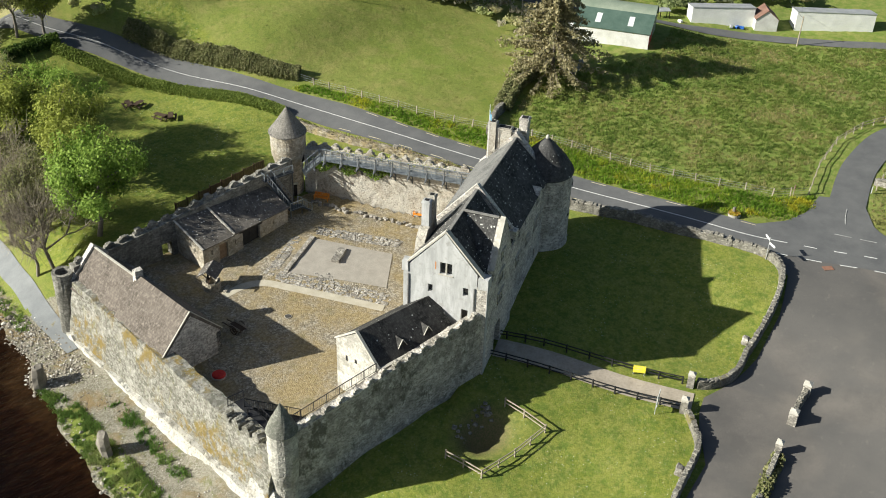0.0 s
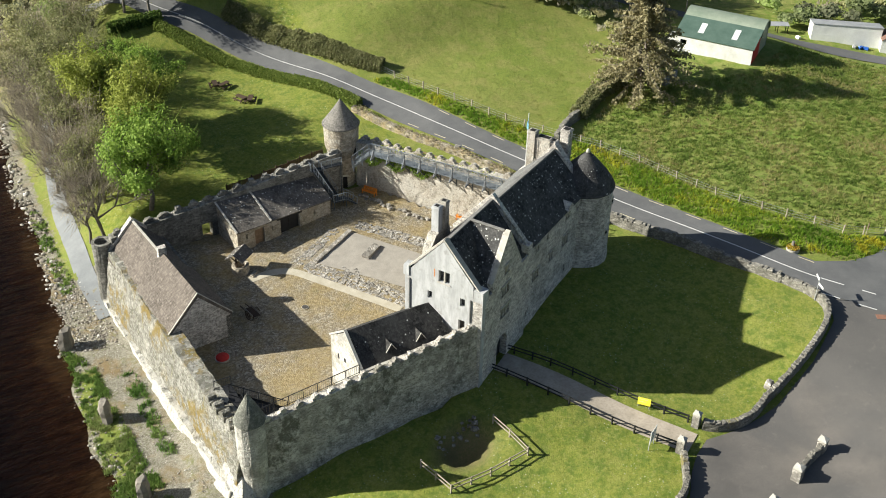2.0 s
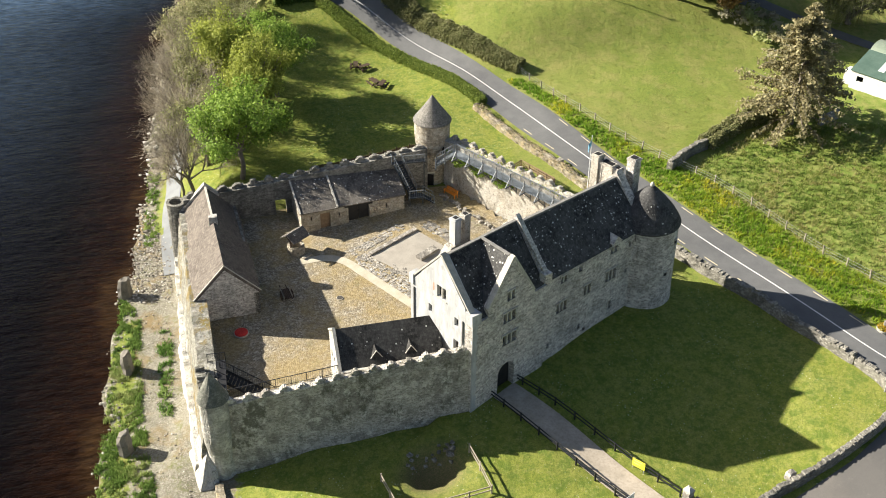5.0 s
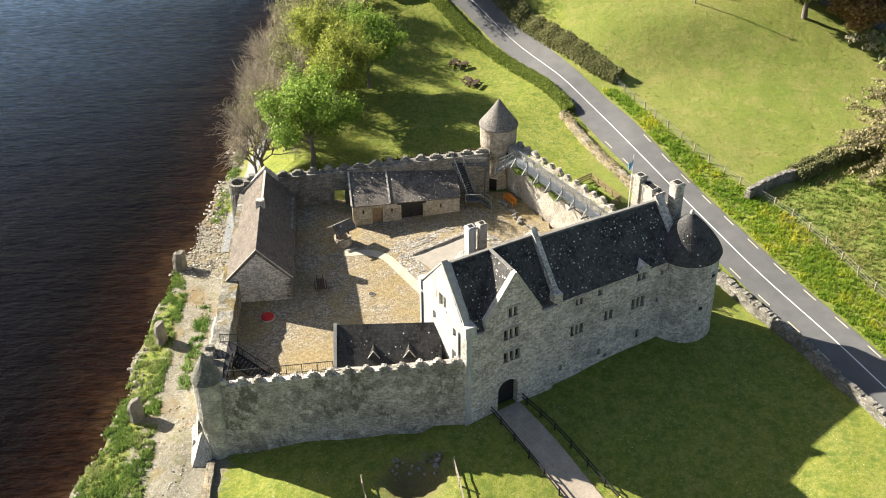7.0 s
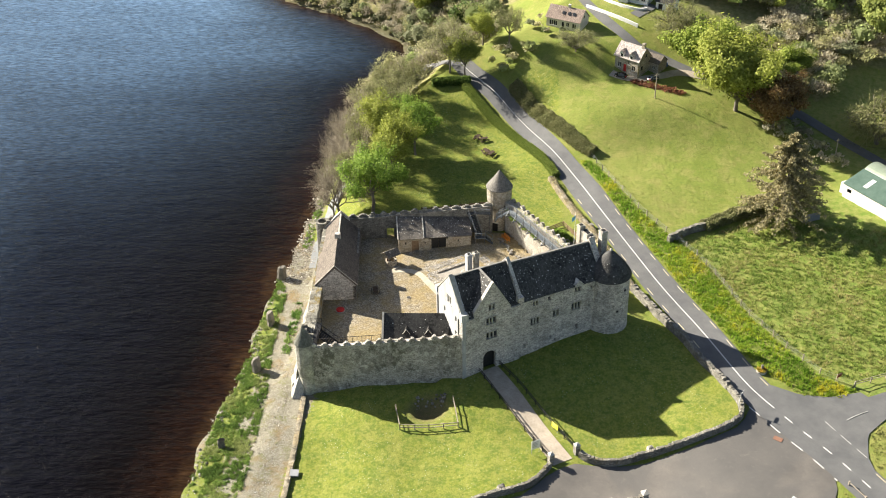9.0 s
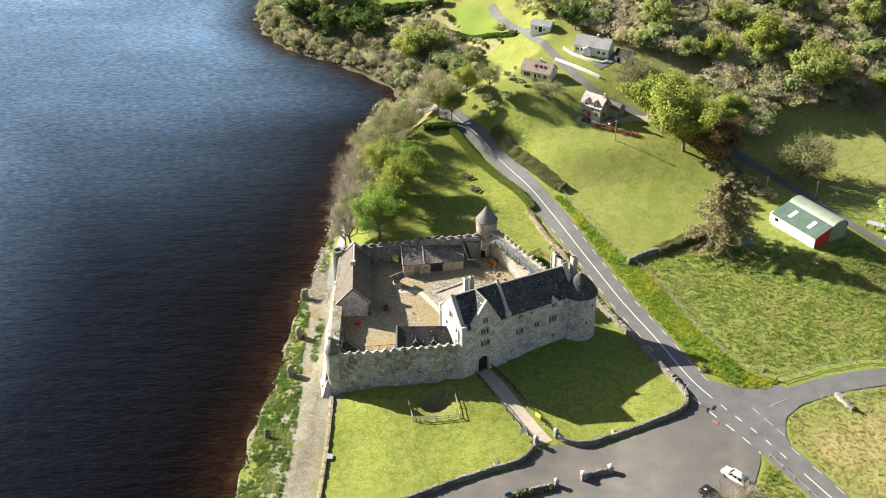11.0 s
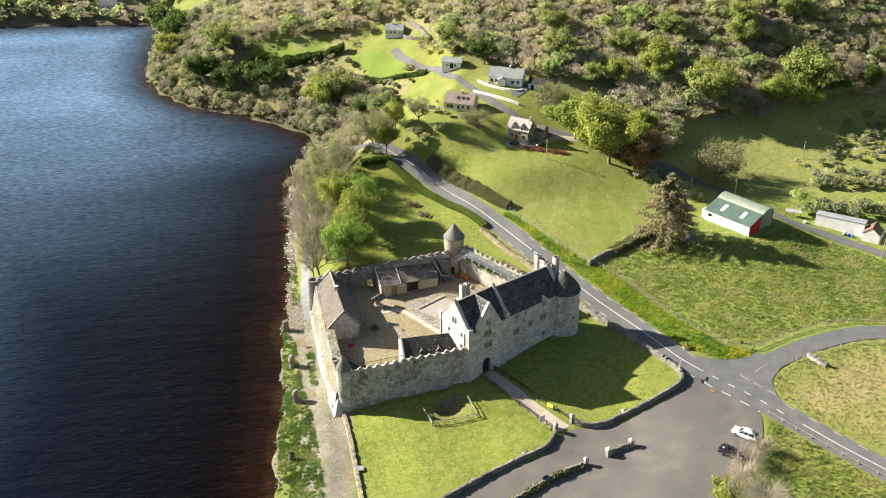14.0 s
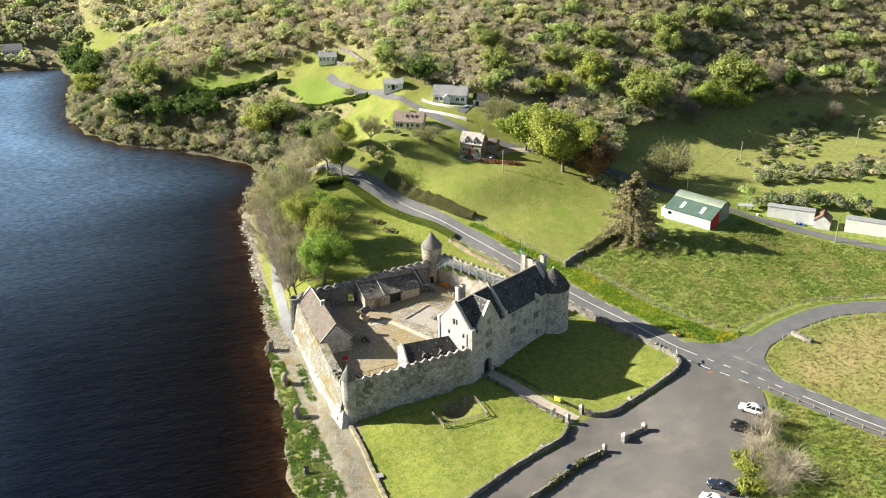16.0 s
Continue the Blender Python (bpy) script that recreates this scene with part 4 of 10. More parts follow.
def lights(u0, u1, z0, z1, n, y, parent, hood=True):
    """A mullioned window: recessed pane, stone mullions, sill and hood mould."""
    win = new("window")
    win.parent = parent
    bm = bmesh.new()
    box(bm, u0 - 0.02, u1 + 0.02, y + 0.40, y + 0.46, z0 - 0.02, z1 + 0.02)
    part("pane", bm, GLASS, win)
    bm = bmesh.new()
    for k in range(1, n):
        u = u0 + (u1 - u0) * k / n
        box(bm, u - 0.09, u + 0.09, y + 0.02, y + 0.36, z0, z1)
    box(bm, u0 - 0.12, u1 + 0.12, y - 0.05, y + 0.10, z0 - 0.16, z0)
    if hood:
        box(bm, u0 - 0.22, u1 + 0.22, y - 0.12, y + 0.06, z1 + 0.02, z1 + 0.17)
        for u in (u0 - 0.22, u1 + 0.10):
            box(bm, u, u + 0.12, y - 0.12, y + 0.06, z1 - 0.2, z1 + 0.02)
    part("mullion", bm, COPING, win, "dressed stone mullions and sill")
    return win


lights(*LOW, 3, -0.35, house)
lights(*MID, 3, -0.35, house)
for h, n in zip(LONG, (3, 2, 3, 2, 1, 2, 1, 1, 1, 1, 1, 1)):
    lights(*h, n, 0.0, house, hood=n > 1)

# gable over the gate: a triangle with one two-light window
bm = bmesh.new()
GU0, GU1, GA = 1.95, 7.95, 4.95
def tri_wall(bm, pts_left, pts_right, apex, y0, y1, hole):
    """A gable with a square hole, from four plain pieces."""
    (ul, zl), (ur, zr), (ua, za) = pts_left, pts_right, apex
    h0, h1, k0, k1 = hole
    zat = lambda u: zl + (za - zl) * (u - ul) / (ua - ul) if u <= ua else zr + (za - zr) * (ur - u) / (ur - ua)
    prism(bm, [(ul, 9.9), (h0, 9.9), (h0, zat(h0)), (ul, zl)], y0, y1)
    prism(bm, [(h1, 9.9), (ur, 9.9), (ur, zr), (h1, zat(h1))], y0, y1)
    prism(bm, [(h0, 9.9), (h1, 9.9), (h1, k0), (h0, k0)], y0, y1)
    prism(bm, [(h0, k1), (h1, k1), (h1, zat(h1)), (ua, za), (h0, zat(h0))], y0, y1)
tri_wall(bm, (GU0, 10.9), (GU1, 10.3), (GA, 15.3), -0.35, 0.35, TOP)
bmesh.ops.remove_doubles(bm, verts=bm.verts, dist=0.001)
part("gable_wall", bm, STONE, house)
lights(*TOP, 2, -0.35, house)
bm = bmesh.new()
for (u, z) in ((GU0, 10.9), (GU1, 10.3)):
    beam(bm, (u, -0.12, z + 0.02), (GA, -0.12, 15.42), 0.52, 0.2)
part("coping", bm, COPING, house, "pale stone gable coping")

# limewashed west gable
WV = DEPTH
bm = bmesh.new()
def west(bm, poly, u0, u1):
    """A profile in v and z, drawn out along u."""
    a = [bm.verts.new((u0, v, z)) for v, z in poly]
    b = [bm.verts.new((u1, v, z)) for v, z in poly]
    n = len(poly)
    fs = [bm.faces.new(a), bm.faces.new(b[::-1])] + [bm.faces.new((a[i], b[i], b[(i + 1) % n], a[(i + 1) % n])) for i in range(n)]
    bmesh.ops.recalc_face_normals(bm, faces=fs)
    return fs
W1, W2, W3, W4 = (3.35, 4.6, 10.65, 12.0), (5.3, 5.8, 8.25, 9.15), (1.6, 2.15, 8.65, 9.6), (1.55, 2.25, 5.4, 7.0)
holes_v = sorted([W1, W2, W3, W4])
def gable_z(v):
    return 10.3 + (15.35 - 10.3) * (1 - abs(v - RIDGE_V) / 4.3)
cuts = sorted({0.75, WV, RIDGE_V, *[h[0] for h in holes_v], *[h[1] for h in holes_v]})
for a, b in zip(cuts, cuts[1:]):
    mid = (a + b) / 2
    zs = [-1.6]
    for h in sorted(holes_v, key=lambda h: h[2]):
        if h[0] < mid < h[1]:
            zs += [h[2], h[3]]
    for k in range(0, len(zs), 2):
        if k + 1 < len(zs):
            west(bm, [(a, zs[k]), (b, zs[k]), (b, zs[k + 1]), (a, zs[k + 1])], 0.0, 0.9)
        else:
            west(bm, [(a, zs[k]), (b, zs[k]), (b, gable_z(b)), (a, gable_z(a))], 0.0, 0.9)
bmesh.ops.remove_doubles(bm, verts=bm.verts, dist=0.001)
part("west_gable_wall", bm, LIME, house, "white limewashed gable wall")
for h in (W1, W2, W3):
    w = new("window")
    w.parent = house
    bm = bmesh.new()
    box(bm, 0.35, 0.40, h[0] - 0.02, h[1] + 0.02, h[2] - 0.02, h[3] + 0.02)
    part("pane", bm, GLASS, w)
    if h is W1:
        bm = bmesh.new()
        box(bm, 0.06, 0.3, 3.91, 4.04, h[2], h[3])
        part("mullion", bm, COPING, w)
        bm = bmesh.new()
        box(bm, -0.07, 0.34, h[0] - 0.12, h[1] + 0.12, h[2] - 0.12, h[2], 0.01)
        part("sill", bm, COPING, w)
bm = bmesh.new()
box(bm, 0.4, 0.46, W4[0], W4[1], W4[2], W4[3])
part("door", bm, plain("black_painted_door", (0.03, 0.028, 0.025), (0.06, 0.055, 0.05), 3.0, 0.7), house, "dark timber door to the wall walk")
bm = bmesh.new()
box(bm, -0.006, 0.02, 4.98, 5.10, 11.05, 11.95)
part("rust_stain", bm, plain("rust_run", (0.42, 0.16, 0.05), (0.55, 0.26, 0.10), 4.0, 0.9), house, "orange rust run on the limewash")
for v_, z_ in ((7.85, 9.9), (0.95, 9.8)):
    bm = bmesh.new()
    beam(bm, (-0.07, v_, -0.6), (-0.07, v_, z_), 0.11, 0.11)
    part("downpipe", bm, plain("grey_cast_iron", (0.10, 0.10, 0.10), (0.18, 0.18, 0.175), 3.0, 0.6), house, "dark cast iron downpipe")
# corner blocks that carry the gable feet
for k_ in ((-0.15, 0.95, -0.45, 0.6, 9.9, 11.15, 0.03), (-0.12, 0.9, 7.9, 8.55, 10.2, 11.3, 0.03)):
    bm = bmesh.new()
    box(bm, *k_)
    part("kneeler", bm, LIME, house, "limewashed corner block under the coping")
bm = bmesh.new()
beam(bm, (0.3, -0.2, 10.75), (0.3, RIDGE_V, 15.55), 0.62, 0.16)
beam(bm, (0.3, 8.4, 10.75), (0.3, RIDGE_V, 15.55), 0.62, 0.16)
part("coping", bm, COPING, house, "pale stone gable coping")
# quoins at the front corner, pale against the grey front
for k in range(18):
    z = -1.2 + k * 0.62
    bm = bmesh.new()
    box(bm, -0.04, 0.5 + 0.12 * (k % 2), -0.375, -0.30, z, z + 0.60, 0.01)
    part("quoin", bm, LIME, house)
# back and inner walls
bm = bmesh.new()
west(bm, [(7.5, -1.0), (8.4, -1.0), (8.4, 10.3), (7.5, 10.3)], 0.9, 24.6)
part("back_wall", bm, STONE_INNER, house)
bm = bmesh.new()
west(bm, [(0.3, 9.6), (8.5, 9.6), (8.5, 10.6), (RIDGE_V, 15.75), (0.3, 10.9), (-0.35, 10.9), (-0.35, 10.3), (0.3, 10.3)], 9.45, 9.95)
part("parapet_wall", bm, STONE, house, "stone parapet between the two roofs")
bm = bmesh.new()
beam(bm, (9.7, -0.35, 10.95), (9.7, RIDGE_V, 15.8), 0.5, 0.14)
beam(bm, (9.7, 8.5, 10.7), (9.7, RIDGE_V, 15.8), 0.5, 0.14)
box(bm, 9.25, 10.15, -0.45, 0.35, 10.4, 11.3, 0.03)
part("coping", bm, STONE, house, "grey stone parapet coping")
# east gable
bm = bmesh.new()
west(bm, [(0.4, -1.0), (8.4, -1.0), (8.4, 10.3), (RIDGE_V, 15.0), (0.4, 10.6)], 24.0, 24.9)
part("east_gable_wall", bm, STONE, house)
# roofs
bm = bmesh.new()
slab(bm, [(0.9, -0.15, 10.05), (9.5, -0.15, 10.05), (9.5, RIDGE_V, 15.2), (0.9, RIDGE_V, 15.2)], 0.18, (1, 0, 0))
slab(bm, [(9.5, 8.6, 10.05), (0.9, 8.6, 10.05), (0.9, RIDGE_V, 15.2), (9.5, RIDGE_V, 15.2)], 0.18, (1, 0, 0))
part("roof", bm, SLATE, house, "dark slate roof with white lichen spots")
bm = bmesh.new()
slab(bm, [(9.9, -0.2, 10.1), (24.1, -0.2, 10.1), (24.1, RIDGE_V, 14.35), (9.9, RIDGE_V, 14.75)], 0.18, (1, 0, 0))
# back slope: paler slate with the sun on it put into the colour
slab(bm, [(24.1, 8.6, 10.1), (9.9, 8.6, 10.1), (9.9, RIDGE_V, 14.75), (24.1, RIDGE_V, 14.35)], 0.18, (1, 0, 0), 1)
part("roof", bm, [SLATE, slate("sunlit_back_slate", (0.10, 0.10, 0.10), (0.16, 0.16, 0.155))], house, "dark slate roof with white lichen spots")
# cross roof behind the gate gable
bm = bmesh.new()
for u, z in ((GU0, 10.75), (GU1, 10.15)):
    vb = RIDGE_V - (15.2 - z) * (RIDGE_V + 0.15) / 5.15
    slab(bm, [(u, 0.3, z), (u, max(vb, 0.32), z), (GA, RIDGE_V, 15.27), (GA, 0.3, 15.27)], 0.12, (0, 1, 0))
part("roof", bm, SLATE, house, "slated cross roof over the gate gable")
bm = bmesh.new()
beam(bm, (0.9, RIDGE_V, 15.26), (9.5, RIDGE_V, 15.26), 0.3, 0.14)
beam(bm, (9.9, RIDGE_V, 14.82), (24.1, RIDGE_V, 14.42), 0.3, 0.14)
beam(bm, (GA, 0.3, 15.32), (GA, RIDGE_V, 15.32), 0.3, 0.12)
part("ridge_tiles", bm, plain("ridge_stone", (0.16, 0.155, 0.15), (0.28, 0.27, 0.25), 2.0), house)
# small slated half-dormer on the eave by the round tower
bm = bmesh.new()
prism(bm, [(19.2, 10.0), (20.5, 10.0), (20.5, 10.35), (19.85, 10.95), (19.2, 10.35)], -0.25, 0.4)
slab(bm, [(19.1, -0.3, 10.35), (19.1, 1.2, 10.35), (19.85, 1.2, 11.05), (19.85, -0.3, 11.05)], 0.08, (0, 1, 0))
slab(bm, [(20.6, -0.3, 10.35), (20.6, 1.2, 10.35), (19.85, 1.2, 11.05), (19.85, -0.3, 11.05)], 0.08, (0, 1, 0))
part("eave_gablet", bm, STONE, house)


def flue(u, v, z0, z1, w, d, mat_, label="", shafts=1):
    """A square stack with a moulded cap."""
    st = new("chimney")
    st.parent = house
    bm = bmesh.new()
    box(bm, u - w / 2, u + w / 2, v - d / 2, v + d / 2, z0, z1 - 0.3, 0.03)
    part("shaft", bm, mat_, st)
    bm = bmesh.new()
    box(bm, u - w / 2 - 0.06, u + w / 2 + 0.06, v - d / 2 - 0.06, v + d / 2 + 0.06, z1 - 0.28, z1 - 0.1, 0.02)
    part("cap", bm, mat_, st)
    bm = bmesh.new()
    box(bm, u - w / 2 + 0.05, u + w / 2 - 0.05, v - d / 2 + 0.05, v + d / 2 - 0.05, z1 - 0.08, z1, 0.02)
    part("rim", bm, mat_, st)
    bm = bmesh.new()
    box(bm, u - w / 2 + 0.18, u + w / 2 - 0.18, v - d / 2 + 0.18, v + d / 2 - 0.18, z1 - 0.02, z1 + 0.02)
    part("flue_mouth", bm, BLACK, st)
    return tagged(st, label)


flue(24.4, 7.0, 9.5, 15.75, 0.95, 0.95, STONE_INNER, "tall square stone chimney")
flue(24.6, 5.6, 12.5, 15.2, 1.0, 1.7, STONE_INNER, "broken wide stone chimney stack")
flue(24.8, 4.5, 12.5, 15.0, 0.9, 0.7, STONE)
flue(26.4, 3.8, 9.0, 15.95, 1.0, 1.05, STONE, "tall grey stone chimney beside the round tower")
flue(5.3, 8.0, 9.0, 15.4, 0.8, 0.8, LIME, "limewashed chimney shaft")
flue(6.4, 7.85, 9.0, 15.5, 0.8, 0.8, STONE_INNER, "grey chimney shaft")
bm = bmesh.new()
prism(bm, [(3.2, 10.2), (7.4, 10.2), (7.0, 12.3), (5.8, 12.6), (4.4, 12.5), (3.6, 11.6)], 7.5, 8.5)
part("chimney_breast", bm, STONE_INNER, house)
# drain pipe on the front corner
bm = bmesh.new()
beam(bm, (23.0, -0.1, 0.2), (23.0, -0.1, 10.0), 0.12)
part("drain_pipe", bm, DARK_PAINT, house, "black drain pipe")

# round corner tower (its own drum and slated cone)
round_tower = thing("round_tower", "battered round grey stone tower with conical slate roof", "tower", HOUSE @ pose(26.05, 0.9, 0))
bm = bmesh.new()
tube(bm, [(0, 0, z, 3.38 - 0.012 * z + 0.10 * max(0, 1 - z / 2)) for z in (-0.8, 0, 1, 2, 4, 6, 8, 10.1)], 40, jit=0.02)
part("drum", bm, STONE, round_tower, smooth=False)
bm = bmesh.new()
tube(bm, [(0, 0, 9.95, 3.42), (0, 0, 10.08, 3.46), (0, 0, 10.6, 3.2), (0, 0, 11.5, 2.6), (0, 0, 12.6, 1.65), (0, 0, 13.5, 0.8), (0, 0, 14.0, 0.24)], 40)
layer = bm.loops.layers.uv.verify()
for f in bm.faces:
    for l in f.loops:
        a = math.atan2(l.vert.co.y, l.vert.co.x)
        l[layer].uv = (a * 2.2, l.vert.co.z * 1.35)
part("cone_roof", bm, SLATE_TOWER, round_tower, "dark grey conical slate roof")
bm = bmesh.new()
tube(bm, [(0, 0, 13.95, 0.2), (0, 0, 14.1, 0.24), (0, 0, 14.3, 0.18), (0, 0, 14.45, 0.05)], 12)
part("finial", bm, COPING, round_tower, "pale stone finial")
for ang, z in ((-75, 8.2), (-95, 4.6), (-70, 0.6)):
    w = new("window")
    w.parent = round_tower
    w.matrix_local = pose(0, 0, 0, 0, 0, ang)
    bm = bmesh.new()
    box(bm, 2.9, 3.40, -0.17, 0.17, z, z + 0.42)
    part("pane", bm, BLACK, w)
    for nm, za, zb in (("lintel", z + 0.42, z + 0.58), ("sill", z - 0.16, z)):
        bm = bmesh.new()
        box(bm, 3.1, 3.44, -0.32, 0.32, za, zb)
        part(nm, bm, COPING, w)

# ---- corner turret over the shore ----
turret = thing("corner_turret", "round pale stone turret with conical roof on the corner", "turret", pose(-26.35, -1.15, 0))
bm = bmesh.new()
tube(bm, [(0.1, 0.1, -5.2, 1.2), (0.1, 0.1, -2.2, 1.15), (0.05, 0.05, -0.9, 1.2), (0, 0, 0.1, 1.3), (0, 0, 1.0, 1.36), (0, 0, 5.3, 1.34)], 28, jit=0.03)
part("drum", bm, STONE_PALE, turret)
bm = bmesh.new()
tube(bm, [(0, 0, 5.2, 1.45), (0, 0, 6.3, 0.98), (0, 0, 7.6, 0.33), (0, 0, 8.15, 0.05)], 28, jit=0.02)
part("cone_roof", bm, rubble("stone_cone", (0.19, 0.195, 0.165), (0.37, 0.37, 0.32), (0.17, 0.17, 0.145), 0.22), turret, "smooth grey-green stone cone")

# battered white footing below the turret
bm = bmesh.new()
for p in ((-30.1, 2.0, -5.4), (-28.9, -4.0, -5.2), (-26.7, -3.4, -5.2), (-26.6, 1.0, -5.4), (-28.3, 1.6, -1.6), (-27.6, -1.2, -1.4), (-26.9, -1.9, -2.6), (-27.2, -3.0, -4.1), (-28.6, -3.2, -4.2), (-27.2, 1.2, -1.5)):
    bm.verts.new(p)
bmesh.ops.convex_hull(bm, input=bm.verts)
bmesh.ops.subdivide_edges(bm, edges=bm.edges, cuts=4, use_grid_fill=True)
for v in bm.verts:
    v.co += 0.16 * noise.noise_vector(v.co * 1.5)
part("footing", bm, LIME_FOOT, wall_west, "white limed battered footing under the turret")

# ---- north tower ----
north_tower = thing("north_tower", "slim round sandstone tower with conical stone roof", "tower", pose(1.75, 40.0, 0))
bm = bmesh.new()
tube(bm, [(0, 0, z, r) for z, r in ((-0.6, 1.82), (1, 1.78), (3, 1.76), (5.0, 1.78), (5.7, 1.92), (6.3, 2.12), (7.4, 2.2), (9.4, 2.22))], 36, jit=0.025)
part("drum", bm, STONE_WARM, north_tower)
bm = bmesh.new()
tube(bm, [(0, 0, 9.2, 2.38), (0, 0, 9.32, 2.38), (0, 0, 10.8, 1.25), (0, 0, 12.55, 0.05)], 32)
layer = bm.loops.layers.uv.verify()
for f in bm.faces:
    for l in f.loops:
        a = math.atan2(l.vert.co.y, l.vert.co.x)
        l[layer].uv = (a * 1.6, l.vert.co.z * 1.35)
part("cone_roof", bm, SLATE_CONE, north_tower, "grey stone-slated cone")
for ang, z, h, w_ in ((-112, 0.5, 2.05, 1.05), (-52, 5.3, 1.7, 0.8)):
    d = new("doorway")
    d.parent = north_tower
    d.matrix_local = pose(0, 0, 0, 0, 0, ang)
    bm = bmesh.new()
    r_ = 1.80 if z < 3 else 2.06
    box(bm, r_ - 0.5, r_ + 0.03, -w_ / 2, w_ / 2, z, z + h)
    part("opening", bm, BLACK, d)
    bm = bmesh.new()
    box(bm, r_ - 0.4, r_ + 0.08, -w_ / 2 - 0.15, w_ / 2 + 0.15, z + h, z + h + 0.2)
    part("lintel", bm, COPING, d)

# ---- open round bartizan on the north-west corner ----
bartizan = thing("bartizan", "roofless round stone turret stump", "turret", pose(-29.9, 36.7, 0))
bm = bmesh.new()
outer = tube(bm, [(0, 0, -5.0, 1.25), (0, 0, 0, 1.15), (0, 0, 3.1, 1.15)], 20, cap=False, jit=0.04)
inner = tube(bm, [(0, 0, 3.1, 0.75), (0, 0, 0.6, 0.75)], 20, cap=False, jit=0.04)
for i in range(20):
    j = (i + 1) % 20
    bm.faces.new((outer[-1][i], outer[-1][j], inner[0][j], inner[0][i]))
bm.faces.new(inner[-1])
bmesh.ops.recalc_face_normals(bm, faces=bm.faces)
part("drum", bm, STONE_DARK, bartizan)

# ---- barn along the lake wall ----
barn = thing("stone_barn", "long low stone barn with brown-grey slate roof", "barn")
bm = bmesh.new()
bA, bB = Vector((-24.6, 17.8, 0)), Vector((-26.35, 36.4, 0))
bd = (bB - bA).normalized()
bs = Vector((-bd.y, bd.x, 0))          # towards the lake
def bp(s, o, z):
    v = bA + bd * s + bs * o
    return (v.x, v.y, z)
BL = (bB - bA).length
bm.free()
for o0, o1 in ((-3.3, -2.75), (2.75, 3.3)):
    bm = bmesh.new()
    vs = [bm.verts.new(bp(s, o, z)) for s in (0, BL) for o in (o0, o1) for z in (-1.4, 2.15)]
    for f in ((0, 1, 3, 2), (4, 6, 7, 5), (0, 4, 5, 1), (2, 3, 7, 6), (1, 5, 7, 3), (0, 2, 6, 4)):
        bm.faces.new([vs[i] for i in f])
    bmesh.ops.recalc_face_normals(bm, faces=bm.faces)
    part("side_wall", bm, STONE_DARK, barn)
for s0 in (0.0, BL - 0.6):
    bm = bmesh.new()
    poly = [(-3.3, -1.4), (3.3, -1.4), (3.3, 2.2), (0, 5.6), (-3.3, 2.2)]
    a = [bm.verts.new(bp(s0, o, z)) for o, z in poly]
    b = [bm.verts.new(bp(s0 + 0.6, o, z)) for o, z in poly]
    bm.faces.new(a)
    bm.faces.new(b[::-1])
    for i in range(5):
        bm.faces.new((a[i], b[i], b[(i + 1) % 5], a[(i + 1) % 5]))
    bmesh.ops.recalc_face_normals(bm, faces=bm.faces)
    part("gable_wall", bm, STONE, barn)
# the roof steps down at the chimney
for s0, s1, e0, e1, r0, r1 in ((0.05, 9.3, 2.28, 2.20, 6.12, 6.04), (9.3, BL, 1.62, 1.50, 5.38, 5.22)):
    for sg in (-1, 1):
        bm = bmesh.new()
        slab(bm, [bp(s0, sg * 3.55, e0), bp(s1, sg * 3.55, e1), bp(s1, 0, r1), bp(s0, 0, r0)], 0.16 if s0 > 1 else 0.5, bd)
        part("roof", bm, SLATE_BROWN, barn, "brown-grey stone slate roof slope")
bm = bmesh.new()
beam(bm, bp(9.5, -0.05, 5.44), bp(BL, -0.05, 5.28), 0.24, 0.10)
part("ridge", bm, COPING, barn, "pale stone ridge")
for s0, e0, r0 in ((0.04, 2.34, 6.18), (BL, 1.55, 5.30)):
    for sg in (-1, 1):
        bm = bmesh.new()
        beam(bm, bp(s0, sg * 3.58, e0), bp(s0, 0, r0), 0.13, 0.08)
        part("verge", bm, COPING, barn, "pale stone verge")
bm = bmesh.new()
c0 = bA + bd * 9.3
box(bm, c0.x - 0.45, c0.x + 0.45, c0.y - 0.35, c0.y + 0.35, 4.9, 6.6, 0.04)
part("chimney", bm, STONE, barn, "squat stone chimney")

# ---- lean-to range under the north wall ----
RANGE = pose(-15.6, 31.6, 0, 0, 0, 8.1)
shed_range = thing("stable_range", "lean-to stone stable range with lichened slate roof", "stable", RANGE)
RL, RD, RE, RT = 12.75, 5.3, 2.95, 4.75
bm = bmesh.new()
DOOR_A, DOOR_B = (5.75, 8.35, -0.3, 2.55), (2.3, 3.55, -0.3, 2.35)
SLITS = [(1.15, 1.35, 1.5, 2.1), (4.55, 4.75, 1.5, 2.1), (10.4, 10.6, 1.6, 2.2)]
pierced(bm, 0.0, RL, -0.6, RE, 0.0, 0.6, [DOOR_A, DOOR_B, *SLITS])
part("front_wall", bm, STONE_WARM, shed_range, "warm pale rubble front wall")
for u in (0.0, RL - 0.6):
    bm = bmesh.new()
    west(bm, [(0.6, -0.6), (RD, -0.6), (RD, RT - 0.1), (0.6, RE + 0.1)], u, u + 0.6)
    part("end_wall", bm, STONE_WARM, shed_range)
bm = bmesh.new()
box(bm, 5.3, 8.75, -0.06, 0.1, 2.55, 2.8)
part("lintel", bm, DARK_PAINT, shed_range, "black timber lintel")
for a_, b_ in ((DOOR_A[0], 7.03), (7.07, DOOR_A[1])):
    bm = bmesh.new()
    box(bm, a_, b_, 0.35, 0.42, *DOOR_A[2:])
    part("door", bm, DARK_PAINT, shed_range, "black painted door leaf")
